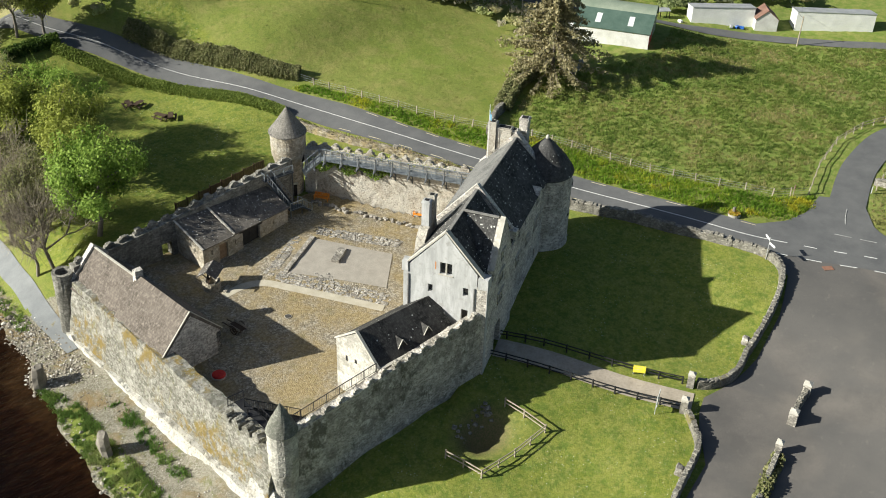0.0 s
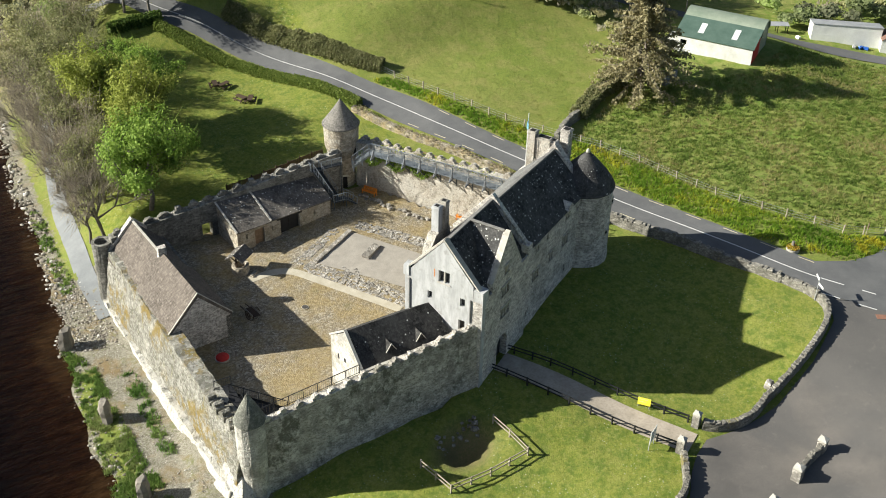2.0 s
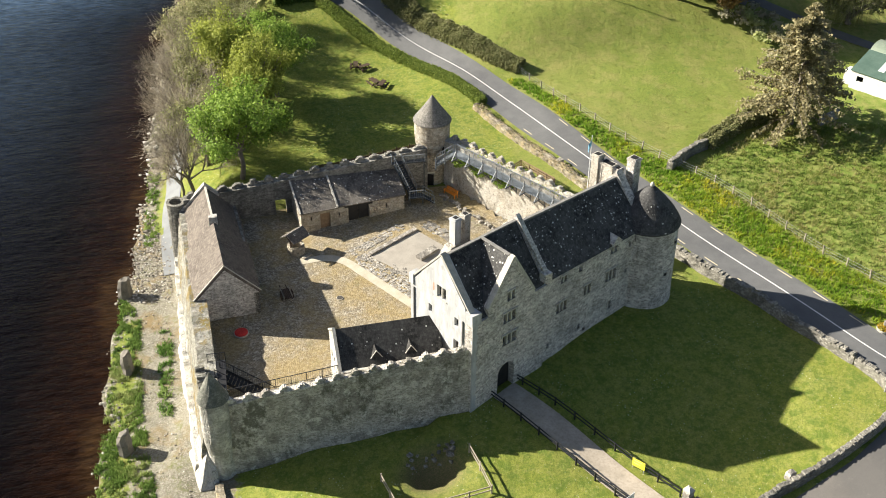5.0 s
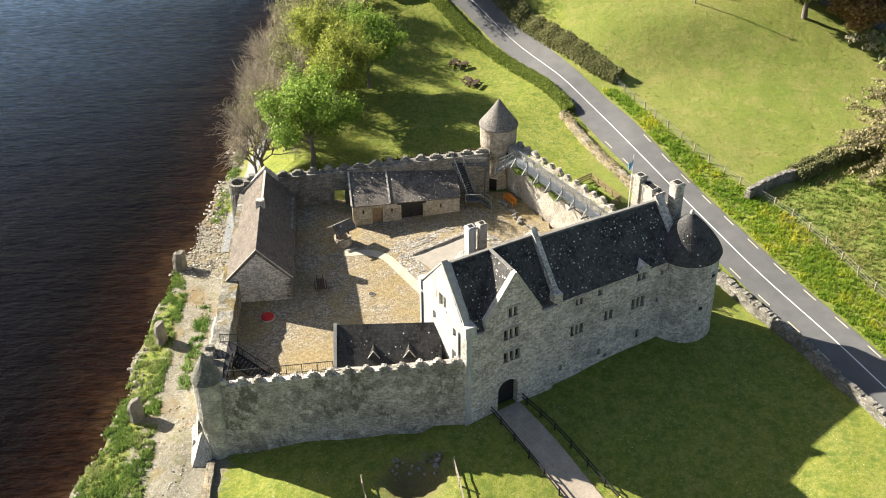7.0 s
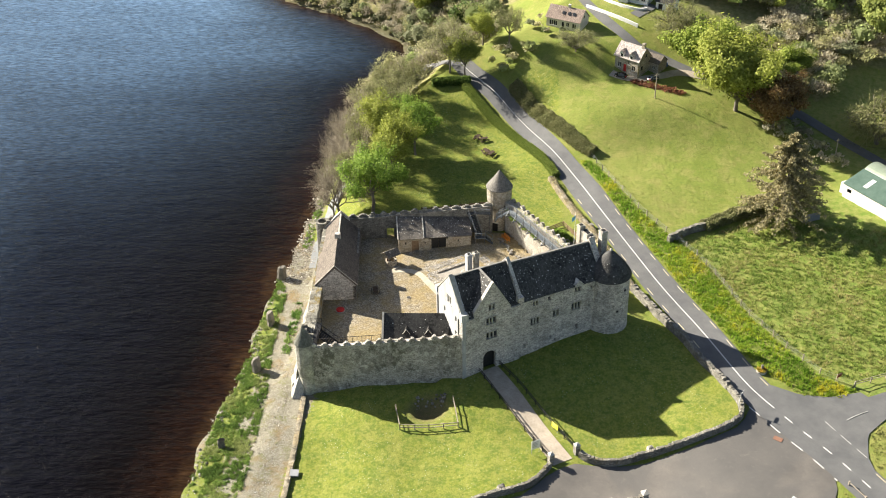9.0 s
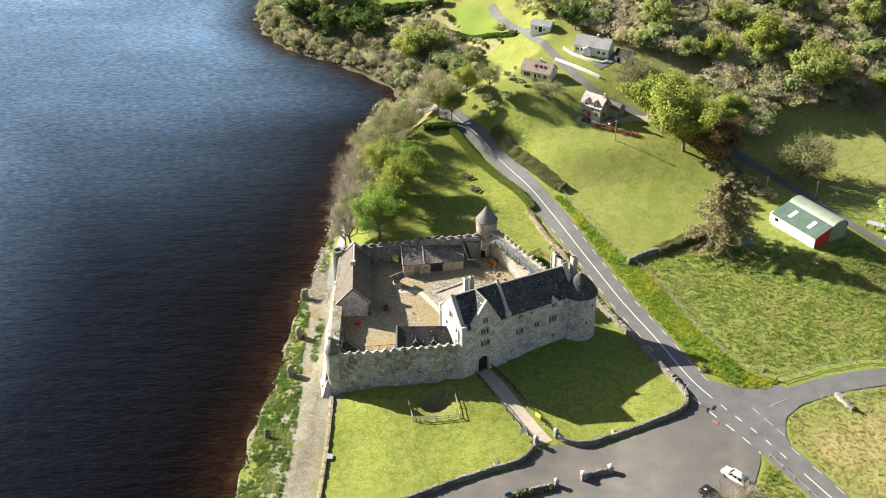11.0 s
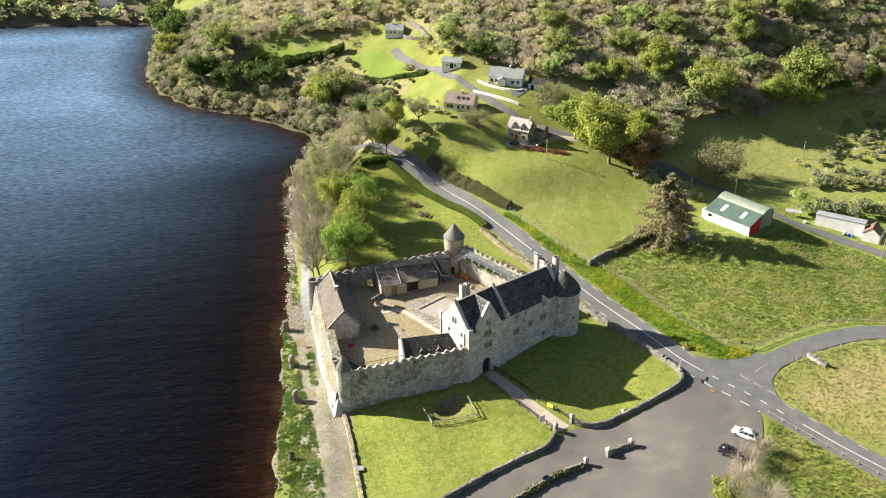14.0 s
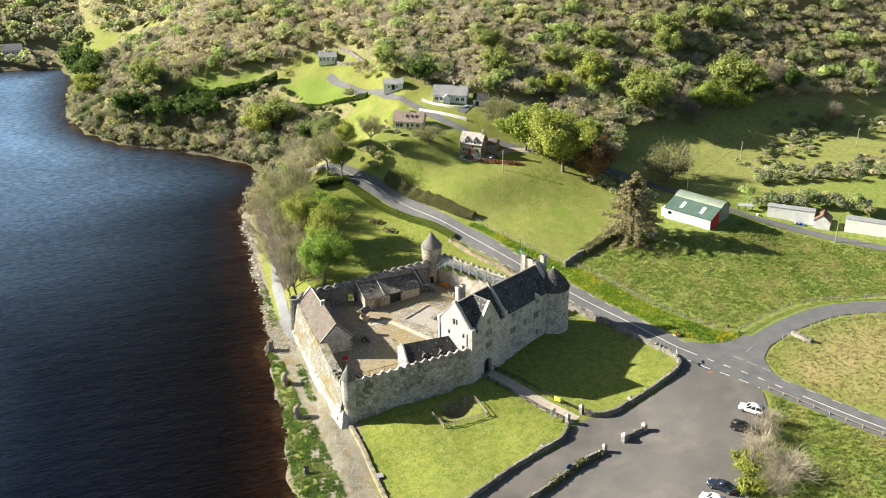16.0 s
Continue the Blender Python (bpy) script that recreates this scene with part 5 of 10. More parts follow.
plank_door = tagged(new("door"), "brown plank door")
plank_door.parent = shed_range
for k in range(6):
    bm = bmesh.new()
    box(bm, 2.3 + k * 0.208, 2.3 + k * 0.208 + 0.2, 0.3, 0.36, -0.3, 2.35)
    part("plank", bm, TIMBER, plank_door)
for s in SLITS:
    bm = bmesh.new()
    box(bm, s[0], s[1], 0.3, 0.34, s[2], s[3])
    part("slit_window", bm, BLACK, shed_range)
bm = bmesh.new()
slab(bm, [(-0.15, -0.25, RE - 0.05), (4.45, -0.25, RE - 0.05), (4.45, RD, RT), (-0.15, RD, RT)], 0.14, (1, 0, 0))
part("roof", bm, SLATE_RANGE, shed_range, "stepped lower slate roof, spotted with lichen")
bm = bmesh.new()
slab(bm, [(4.4, -0.25, RE + 0.05), (RL + 0.15, -0.25, RE + 0.1), (RL + 0.15, RD, RT + 0.15), (4.4, RD, RT + 0.1)], 0.16, (1, 0, 0))
part("roof", bm, SLATE_RANGE, shed_range, "slate roof dotted with white lichen")
bm = bmesh.new()
beam(bm, (4.42, -0.25, RE + 0.14), (4.42, RD, RT + 0.2), 0.2, 0.12)
beam(bm, (-0.1, -0.25, RE), (-0.1, RD, RT + 0.06), 0.2, 0.1)
beam(bm, (-0.1, RD, RT + 0.1), (RL, RD, RT + 0.2), 0.5, 0.18)
part("verge", bm, COPING, shed_range)

# ---- small slated house behind the south wall ----
SMALL = pose(-14.75, 0.25, 0, 0, 0, 2.4)
small = thing("gate_lodge", "small lime-gabled stone house with tarry slate roof", "house", SMALL)
SL, SD = 9.9, 6.2
for v_ in (0.0, SD - 0.55):
    bm = bmesh.new()
    box(bm, 0, SL, v_, v_ + 0.55, -1.2, 5.15)
    part("side_wall", bm, STONE, small)
bm = bmesh.new()
west(bm, [(0, -1.2), (SD, -1.2), (SD, 5.2), (SD / 2, 7.55), (0, 5.2)], -0.02, 0.55)
part("gable_wall", bm, STONE_PALE, small, "pale stained gable wall")
for v, z, w_, h in ((3.1, 0.6, 0.5, 0.7), (4.6, 3.4, 0.25, 0.6), (3.2, 3.9, 0.3, 0.4)):
    bm = bmesh.new()
    box(bm, -0.06, -0.02, v - w_ / 2, v + w_ / 2, z, z + h)
    part("slit_window", bm, BLACK, small)
bm = bmesh.new()
slab(bm, [(0.1, -0.15, 5.1), (SL, -0.15, 5.1), (SL, SD / 2, 7.7), (0.1, SD / 2, 7.7)], 0.14, (1, 0, 0))
slab(bm, [(SL, SD + 0.15, 5.1), (0.1, SD + 0.15, 5.1), (0.1, SD / 2, 7.7), (SL, SD / 2, 7.7)], 0.14, (1, 0, 0))
part("roof", bm, SLATE_PLAIN, small, "black tarry slate roof")
bm = bmesh.new()
beam(bm, (0.05, -0.2, 5.2), (0.05, SD / 2, 7.82), 0.3, 0.16)
beam(bm, (0.05, SD + 0.2, 5.2), (0.05, SD / 2, 7.82), 0.3, 0.16)
beam(bm, (0.0, -0.25, 5.1), (SL, -0.25, 5.1), 0.35, 0.3)
part("verge", bm, COPING, small, "pale stone verge and eave gutter")
for u in (3.6, 6.9):
    dm = new("roof_vent")
    dm.parent = small
    bm = bmesh.new()
    prism(bm, [(u - 0.42, 5.75), (u + 0.42, 5.75), (u, 6.4)], 0.55, 0.62)
    part("louvre", bm, DARK_PAINT, dm)
    bm = bmesh.new()
    for a, b in ((u - 0.55, u), (u + 0.55, u)):
        slab(bm, [(a, 0.5, 5.68), (a, 0.9, 5.8), (b, 1.75, 6.52), (b, 0.5, 6.52)], 0.07, (0, 1, 0))
    part("vent_roof", bm, SLATE_PLAIN, dm)
    bm = bmesh.new()
    beam(bm, (u - 0.55, 0.5, 5.70), (u, 0.5, 6.55), 0.07)
    beam(bm, (u + 0.55, 0.5, 5.70), (u, 0.5, 6.55), 0.07)
    part("barge_board", bm, COPING, dm)


# ---- trees, woods, hedges, tufts ----
def quads_mesh(name, quads, material, tint=None):
    """One mesh from an array of loose quads (n, 4, 3); tint is stored for the material."""
    n = len(quads)
    me = bpy.data.meshes.new(name)
    me.vertices.add(n * 4)
    me.vertices.foreach_set("co", np.asarray(quads, np.float32).ravel())
    me.loops.add(n * 4)
    me.loops.foreach_set("vertex_index", np.arange(n * 4, dtype=np.int32))
    me.polygons.add(n)
    me.polygons.foreach_set("loop_start", np.arange(0, n * 4, 4, dtype=np.int32))
    me.update(calc_edges=True)
    if tint is not None:
        at = me.color_attributes.new("tint", "FLOAT_COLOR", "POINT")
        c = np.repeat(np.concatenate([tint, np.ones((n, 1))], 1), 4, 0)
        at.data.foreach_set("color", c.astype(np.float32).ravel())
    me.materials.append(material)
    return me


def facing_quads(centres, outward, size, rng, loose=0.75):
    """Leaves that lie roughly on the crown's outside, as a tree spreads them to the light."""
    n = len(centres)
    nor = outward / (np.linalg.norm(outward, axis=1)[:, None] + 1e-9) + rng.normal(size=(n, 3)) * loose * 0.6
    a = np.cross(nor, rng.normal(size=(n, 3)))
    a /= np.linalg.norm(a, axis=1)[:, None] + 1e-9
    b = np.cross(nor, a)
    b /= np.linalg.norm(b, axis=1)[:, None] + 1e-9
    s = (np.asarray(size) * rng.uniform(0.6, 1.3, n))[:, None]
    a, b = a * s, b * s
    return np.stack([centres - a - b * 0.4, centres - a * 0.1 - b, centres + a + b * 0.3, centres + b], 1)


def leaf_quads(centres, size, rng, stretch=1.0, up=0.0):
    """Loose leaves: small quads turned at random."""
    n = len(centres)
    a = rng.normal(size=(n, 3))
    a[:, 2] += up * np.sign(a[:, 2])
    a /= np.linalg.norm(a, axis=1)[:, None]
    b = np.cross(a, rng.normal(size=(n, 3)))
    b /= np.linalg.norm(b, axis=1)[:, None] + 1e-9
    s = (np.asarray(size) * rng.uniform(0.6, 1.3, n))[:, None]
    a, b = a * s * stretch, b * s
    return np.stack([centres - a - b * 0.4, centres - a * 0.1 - b, centres + a + b * 0.3, centres + b], 1)


def twig_quads(start, end, width):
    """Thin blades from start to end."""
    d = end - start
    side = np.cross(d, np.array([0.3, 0.2, 1.0]))
    side /= np.linalg.norm(side, axis=1)[:, None] + 1e-9
    w = np.asarray(width)[:, None] * side
    return np.stack([start - w, start + w, end + w * 0.3, end - w * 0.3], 1)


def leaf_material(name, a, b, c):
    m = Mat(name, rough=0.7, spec=0.2)
    i = m.island()
    col = m.ramp(i, [(0.0, a), (0.5, b), (1.0, c)])
    m.color(col)
    m.b.inputs["Subsurface Weight"].default_value = 0.0
    tr = m.t.nodes.new("ShaderNodeBsdfTranslucent")
    m.t.links.new(col, tr.inputs["Color"])
    mx = m.t.nodes.new("ShaderNodeMixShader")
    mx.inputs[0].default_value = 0.42
    m.t.links.new(m.b.outputs[0], mx.inputs[1])
    m.t.links.new(tr.outputs[0], mx.inputs[2])
    m.t.links.new(mx.outputs[0], m.t.nodes["Material Output"].inputs["Surface"])
    return m.m


def tint_material(name):
    """Far leaves whose species colour is kept on the mesh."""
    m = Mat(name, rough=0.75, spec=0.15)
    v = m.mix(m.math("MULTIPLY", m.island(), 0.18), m.attr("tint"), (0.10, 0.10, 0.04))
    m.color(v)
    tr = m.t.nodes.new("ShaderNodeBsdfTranslucent")
    m.t.links.new(v, tr.inputs["Color"])
    mx = m.t.nodes.new("ShaderNodeMixShader")
    mx.inputs[0].default_value = 0.62
    m.t.links.new(m.b.outputs[0], mx.inputs[1])
    m.t.links.new(tr.outputs[0], mx.inputs[2])
    m.t.links.new(mx.outputs[0], m.t.nodes["Material Output"].inputs["Surface"])
    return m.m


LEAF_BRIGHT = leaf_material("spring_leaves", (0.135, 0.225, 0.036), (0.22, 0.33, 0.055), (0.32, 0.43, 0.085))
LEAF_BRAMBLE = leaf_material("bramble_leaves", (0.15, 0.17, 0.065), (0.235, 0.245, 0.105), (0.33, 0.31, 0.165))
LEAF_HEDGE = leaf_material("hedge_leaves", (0.12, 0.175, 0.035), (0.19, 0.25, 0.05), (0.27, 0.32, 0.08))
LEAF_OLIVE = leaf_material("olive_leaves", (0.205, 0.24, 0.046), (0.31, 0.35, 0.068), (0.41, 0.44, 0.105))
LEAF_LIME = leaf_material("lime_leaves", (0.17, 0.235, 0.040), (0.265, 0.335, 0.060), (0.37, 0.42, 0.095))
LEAF_HILL = leaf_material("hill_leaves", (0.175, 0.22, 0.06), (0.265, 0.31, 0.085), (0.36, 0.39, 0.125))
LEAF_DARK = leaf_material("dark_leaves", (0.053, 0.090, 0.022), (0.090, 0.150, 0.030), (0.150, 0.210, 0.045))
LEAF_RED = leaf_material("copper_leaves", (0.135, 0.075, 0.030), (0.225, 0.135, 0.060), (0.300, 0.210, 0.090))
LEAF_CONIFER = leaf_material("grey_conifer_needles", (0.21, 0.195, 0.105), (0.34, 0.305, 0.17), (0.46, 0.41, 0.24))
TWIG = leaf_material("bare_twigs", (0.200, 0.169, 0.125), (0.300, 0.263, 0.200), (0.425, 0.375, 0.288))
TWIG_PALE = leaf_material("pale_bare_twigs", (0.27, 0.235, 0.165), (0.40, 0.355, 0.26), (0.52, 0.48, 0.37))
LEAF_STRAW = leaf_material("dry_stalks", (0.30, 0.245, 0.15), (0.42, 0.355, 0.24), (0.30, 0.31, 0.12))
BARK = plain("grey_bark", (0.14, 0.12, 0.10), (0.24, 0.21, 0.18), 3.0, 0.95, bump=0.6)
TINTED = tint_material("woodland_leaves")


def skeleton(rng, height, spread, trunk_r, fork, lean=(0, 0), limbs=6, depth=2, arch=0.15):
    """Segments (start, end, r0, r1) of trunk and limbs, and the limb tips."""
    segs, tips = [], []
    top = np.array([lean[0], lean[1], height * fork])
    mid = top * 0.5 + np.array([rng.normal() * 0.15, rng.normal() * 0.15, 0])
    segs += [(np.zeros(3), mid, trunk_r, trunk_r * 0.85), (mid, top, trunk_r * 0.85, trunk_r * 0.7)]
    def grow(base, direction, length, r, level):
        bend = direction + np.array([rng.normal() * 0.22, rng.normal() * 0.22, 0.15])
        m = base + direction * length * 0.5
        e = m + bend / np.linalg.norm(bend) * length * 0.5
        segs.append((base, m, r, r * 0.75))
        segs.append((m, e, r * 0.75, r * 0.5))
        tips.append((m, r))
        tips.append((e, r))
        if level:
            for _ in range(3):
                d = bend / np.linalg.norm(bend) + rng.normal(size=3) * 0.55
                d[2] = abs(d[2]) * 0.8 + 0.1
                d /= np.linalg.norm(d)
                grow(e if rng.random() < 0.6 else m, d, length * rng.uniform(0.5, 0.75), r * 0.6, level - 1)
    for k in range(limbs):
        a = 2 * math.pi * (k + rng.uniform(-0.3, 0.3)) / limbs
        out = rng.uniform(0.5, 1.0)
        d = np.array([math.cos(a) * out, math.sin(a) * out, rng.uniform(0.5, 1.3)])
        d /= np.linalg.norm(d)
        grow(top * rng.uniform(0.75, 1.0), d, spread * rng.uniform(0.55, 0.8), trunk_r * 0.5, depth)
    return segs, tips


def limb_mesh(segs, sides=6):
    bm = bmesh.new()
    for a, b, r0, r1 in segs:
        a, b = Vector(a), Vector(b)
        q = (b - a).to_track_quat("Z", "X").to_matrix()
        rows = [[bm.verts.new(p + q @ Vector((r * math.cos(2 * math.pi * i / sides), r * math.sin(2 * math.pi * i / sides), 0))) for i in range(sides)] for p, r in ((a, r0), (b, r1))]
        for i in range(sides):
            j = (i + 1) % sides
            bm.faces.new((rows[0][i], rows[0][j], rows[1][j], rows[1][i]))
    return mesh_of("trunk", bm, BARK, True)


def make_tree(seed, height, spread, leaf, leaves=0, twigs=0, size=0.34, fork=0.35, trunk_r=0.32, lean=(0, 0), limbs=6, clump=1.1, twig_mat=None, squash=1.0, depth=2, twig_w=1.0, twig_l=1.0):
    """Meshes of one tree: trunk with limbs, and a crown of loose leaves or bare twigs."""
    rng = np.random.default_rng(seed)
    segs, tips = skeleton(rng, height, spread, trunk_r, fork, lean, limbs, depth)
    zmax = max(t[0][2] for t in tips)
    k = (height - (0.6 if leaves else 0.2)) / zmax
    fit = np.array([1, 1, k])
    segs = [(a * fit, b * fit, r0, r1) for a, b, r0, r1 in segs]
    pts = np.array([t[0] for t in tips]) * fit
    trunk = limb_mesh(segs, 4 if depth > 3 else 6)
    q = []
    if leaves:
        pick = rng.integers(0, len(pts), leaves)
        off = rng.normal(size=(leaves, 3))
        off *= (clump * rng.uniform(0.2, 1.0, leaves) ** 0.5 / np.linalg.norm(off, axis=1))[:, None]
        off[:, 2] *= 0.7 * squash
        heart = np.array([0, 0, height * 0.5])
        q.append(facing_quads(pts[pick] + off, off / clump + (pts[pick] - heart) / height * 1.6 + np.array([0, 0, 0.25]), size, rng, 0.8))
    if twigs:
        pick = rng.integers(0, len(pts), twigs)
        s = pts[pick] + rng.normal(size=(twigs, 3)) * 0.35
        c = np.array([pts[:, 0].mean(), pts[:, 1].mean(), height * 0.45])
        d = (s - c)
        d /= np.linalg.norm(d, axis=1)[:, None] + 1e-9
        d = d + rng.normal(size=(twigs, 3)) * 0.55
        e = s + d * twig_l * rng.uniform(0.5, 1.5, twigs)[:, None]
        me2 = twig_quads(s, e, rng.uniform(0.02, 0.045, twigs) * twig_w)
        if not leaves:
            q.append(me2)
        else:
            q.append(me2[: twigs // 2])
    crown = quads_mesh("crown", np.concatenate(q), leaf if leaves else (twig_mat or TWIG))
    return trunk, crown


def plant(name, meshes, x, y, label, group="", turn=0.0, scale=1.0, z=None):
    t = thing(name, label, "shrub" if "shrub" in name or "bush" in name else "tree", pose(x, y, (ground_z(x, y) if z is None else z) - 0.1, 0, 0, turn) @ Matrix.Scale(scale, 4), group)
    shared("trunk", meshes[0], t)
    shared("crown", meshes[1], t)
    return t


green_tree = make_tree(3, 14.2, 5.2, LEAF_BRIGHT, leaves=17000, twigs=900, size=0.15, fork=0.30, trunk_r=0.36, limbs=8, clump=1.3, depth=3)
plant("tree", green_tree, -21.9, 45.2, "tall tree in fresh green leaf with a forked grey trunk")
olive_a = make_tree(11, 14.5, 5.6, LEAF_OLIVE, leaves=15000, twigs=3000, size=0.15, fork=0.28, limbs=8, clump=1.35, depth=3)
olive_b = make_tree(12, 13.0, 5.0, LEAF_BRIGHT, leaves=13000, twigs=3000, size=0.15, fork=0.3, limbs=7, clump=1.35, depth=3)
bare_a = make_tree(21, 12.5, 5.0, None, twigs=2400, fork=0.25, trunk_r=0.3, lean=(-0.6, 0.2), limbs=7, depth=4, twig_w=0.7, twig_l=0.9)
bare_b = make_tree(22, 11.5, 4.4, None, twigs=2200, fork=0.3, trunk_r=0.27, limbs=7, depth=4, twig_w=0.7, twig_l=0.9)
bud_a = make_tree(23, 11.0, 4.4, LEAF_BRAMBLE, leaves=3600, twigs=2600, size=0.13, fork=0.3, trunk_r=0.27, limbs=7, clump=1.3, depth=4, twig_w=0.7, twig_l=0.9)
LEAFY, BARE = "leafy tree in light spring green on the lawn", "bare grey-brown tree beside the shore path"
for x, y, m_, l_, sc, tn in ((-19.5, 57.5, olive_a, LEAFY, 1.0, 0), (-15.8, 66.5, olive_b, LEAFY, 0.95, 70), (-21.5, 67.5, olive_a, LEAFY, 0.95, 140),
                             (-28.0, 45.0, bare_a, BARE, 1.0, 0), (-29.6, 46.2, bare_b, BARE, 0.9, 90), (-29.2, 54.5, bare_b, BARE, 1.0, 30), (-27.2, 60.8, bare_a, BARE, 0.95, 120), (-28.2, 68.5, bare_b, BARE, 1.05, 210), (-24.6, 73.0, bud_a, BARE, 1.0, 10), (-27.8, 77.0, bare_a, BARE, 0.9, 260),
                             (-23.0, 82.0, bud_a, BARE, 0.95, 130), (-28.6, 86.0, bare_b, BARE, 0.95, 300), (-19.5, 88.5, bud_a, BARE, 0.9, 60), (-10.5, 95.0, bud_a, BARE, 1.1, 20), (-7.0, 93.0, olive_a, LEAFY, 0.75, 120), (-3.5, 103.0, olive_a, LEAFY, 0.65, 200), (2.5, 99.5, bud_a, BARE, 0.8, 100), (-26.2, 51.5, bud_a, BARE, 0.95, 15), (-25.6, 65.5, bud_a, BARE, 1.05, 75), (-30.2, 62.0, bare_b, BARE, 0.95, 140), (-22.0, 79.5, bud_a, BARE, 1.0, 220), (-26.6, 83.0, bud_a, BARE, 1.0, 310), (-24.0, 91.0, bud_a, BARE, 1.0, 170), (-30.0, 75.0, bare_a, BARE, 0.9, 40)):
    plant("tree", m_, x, y, l_, "trees along the shore", tn, sc)

# trees and bushes farther off that stand alone
big_leaf = make_tree(31, 18.5, 9.0, LEAF_OLIVE, leaves=21000, size=0.26, fork=0.16, trunk_r=0.5, limbs=11, clump=2.2, depth=3)
big_leaf2 = make_tree(32, 14.0, 6.6, LEAF_LIME, leaves=13000, size=0.24, fork=0.18, trunk_r=0.4, limbs=9, clump=1.9, depth=3)
copper = make_tree(33, 11.5, 5.4, LEAF_RED, leaves=9000, size=0.22, fork=0.12, limbs=9, clump=1.6, depth=3)
grey_bare = make_tree(34, 10.0, 5.6, LEAF_BRAMBLE, leaves=2600, twigs=7000, size=0.14, fork=0.14, limbs=10, clump=1.3, depth=4)
bush = make_tree(35, 6.5, 4.0, LEAF_BRAMBLE, leaves=1300, twigs=5200, size=0.18, fork=0.12, limbs=10, clump=1.0)


def make_conifer(seed, height, reach, leaf, branches=90, per=75):
    """A ragged spruce: a straight trunk, drooping branches in rough tiers, needles along them."""
    rng = np.random.default_rng(seed)
    segs = [(np.array([0, 0, z0]), np.array([0, 0, z1]), r0, r1) for z0, z1, r0, r1 in ((0, height * 0.5, 0.3, 0.2), (height * 0.5, height, 0.2, 0.03))]
    pts = []
    for k in range(branches):
        f = (k + rng.uniform(0, 1)) / branches
        z, a = height * (0.08 + 0.9 * f), rng.uniform(0, 6.28)
        L = reach * (1 - f) ** 0.75 * rng.uniform(0.6, 1.1) + 0.25
        d = np.array([math.cos(a), math.sin(a), rng.uniform(-0.25, 0.2)])
        base = np.array([0, 0, z])
        segs.append((base, base + d * L, 0.06, 0.015))
        t = rng.uniform(0.15, 1.05, per)
        p = base + d * L * t[:, None] + rng.normal(size=(per, 3)) * np.array([0.28, 0.28, 0.2]) * (0.5 + 0.5 * L / reach)
        p[:, 2] -= 0.25 * t ** 2 * L * 0.4
        pts.append(p)
    return limb_mesh(segs, 5), quads_mesh("crown", leaf_quads(np.concatenate(pts), 0.17, rng, 1.4), leaf)


spruce = make_conifer(38, 17.6, 9.2, LEAF_CONIFER, 170, 130)
plant("tree", big_leaf, 49.6, 79.0, "large round tree in yellow-green leaf by the lane")
plant("tree", big_leaf2, 43.4, 90.5, "round tree in fresh green leaf by the cottage")
plant("tree", big_leaf2, 47.5, 95.5, "round tree in fresh green leaf behind the cottage", "", 80, 0.8)
plant("tree", copper, 56.6, 75.0, "copper-leaved tree at the field edge")
plant("tree", copper, 59.0, 82.0, "copper-leaved tree at the field edge", "", 120, 0.75)
plant("tree", grey_bare, 39.2, 101.5, "grey twiggy tree beside the white house", "", 40, 0.95)
plant("tree", grey_bare, 17.0, 95.0, "grey twiggy tree on the pasture above the lane", "", 160, 0.6)
plant("tree", spruce, 52.5, 43.2, "tall ragged grey-brown spruce by the field wall")
plant("tree", bush, 77.2, 72.6, "grey bushy tree coming into leaf", "", 0, 1.6)
plant("tree", big_leaf2, 63.5, 94.0, "round green tree at the foot of the wooded hill", "", 200, 0.6)
plant("tree", big_leaf2, 108.0, 108.0, "large green tree on the hill edge", "", 30, 0.75)
plant("tree", big_leaf2, 118.0, 106.0, "large green tree on the hill edge", "", 260, 0.65)
twiggy = make_tree(36, 4.2, 3.4, None, twigs=1300, fork=0.1, trunk_r=0.10, limbs=10, twig_mat=TWIG_PALE, twig_w=0.9, depth=3)
green_low = make_tree(37, 3.0, 2.8, LEAF_OLIVE, leaves=2200, twigs=600, size=0.2, fork=0.1, trunk_r=0.1, limbs=9, clump=0.9)
for x, y, sc, tn in ((39.5, -34.0, 0.85, 0), (36.8, -39.0, 1.0, 100), (38.5, -43.5, 1.05, 200), (43.0, -31.5, 0.7, 40), (34.5, -46.5, 0.9, 300)):
    plant("shrub", twiggy, x, y, "bare pale twiggy shrub beside the car park", "shrubs by the car park", tn, sc)
plant("shrub", green_low, 33.8, -39.8, "yellow-green shrub beside the car park")
plant("shrub", green_low, 31.5, -44.5, "yellow-green shrub beside the car park", "", 90, 0.9)


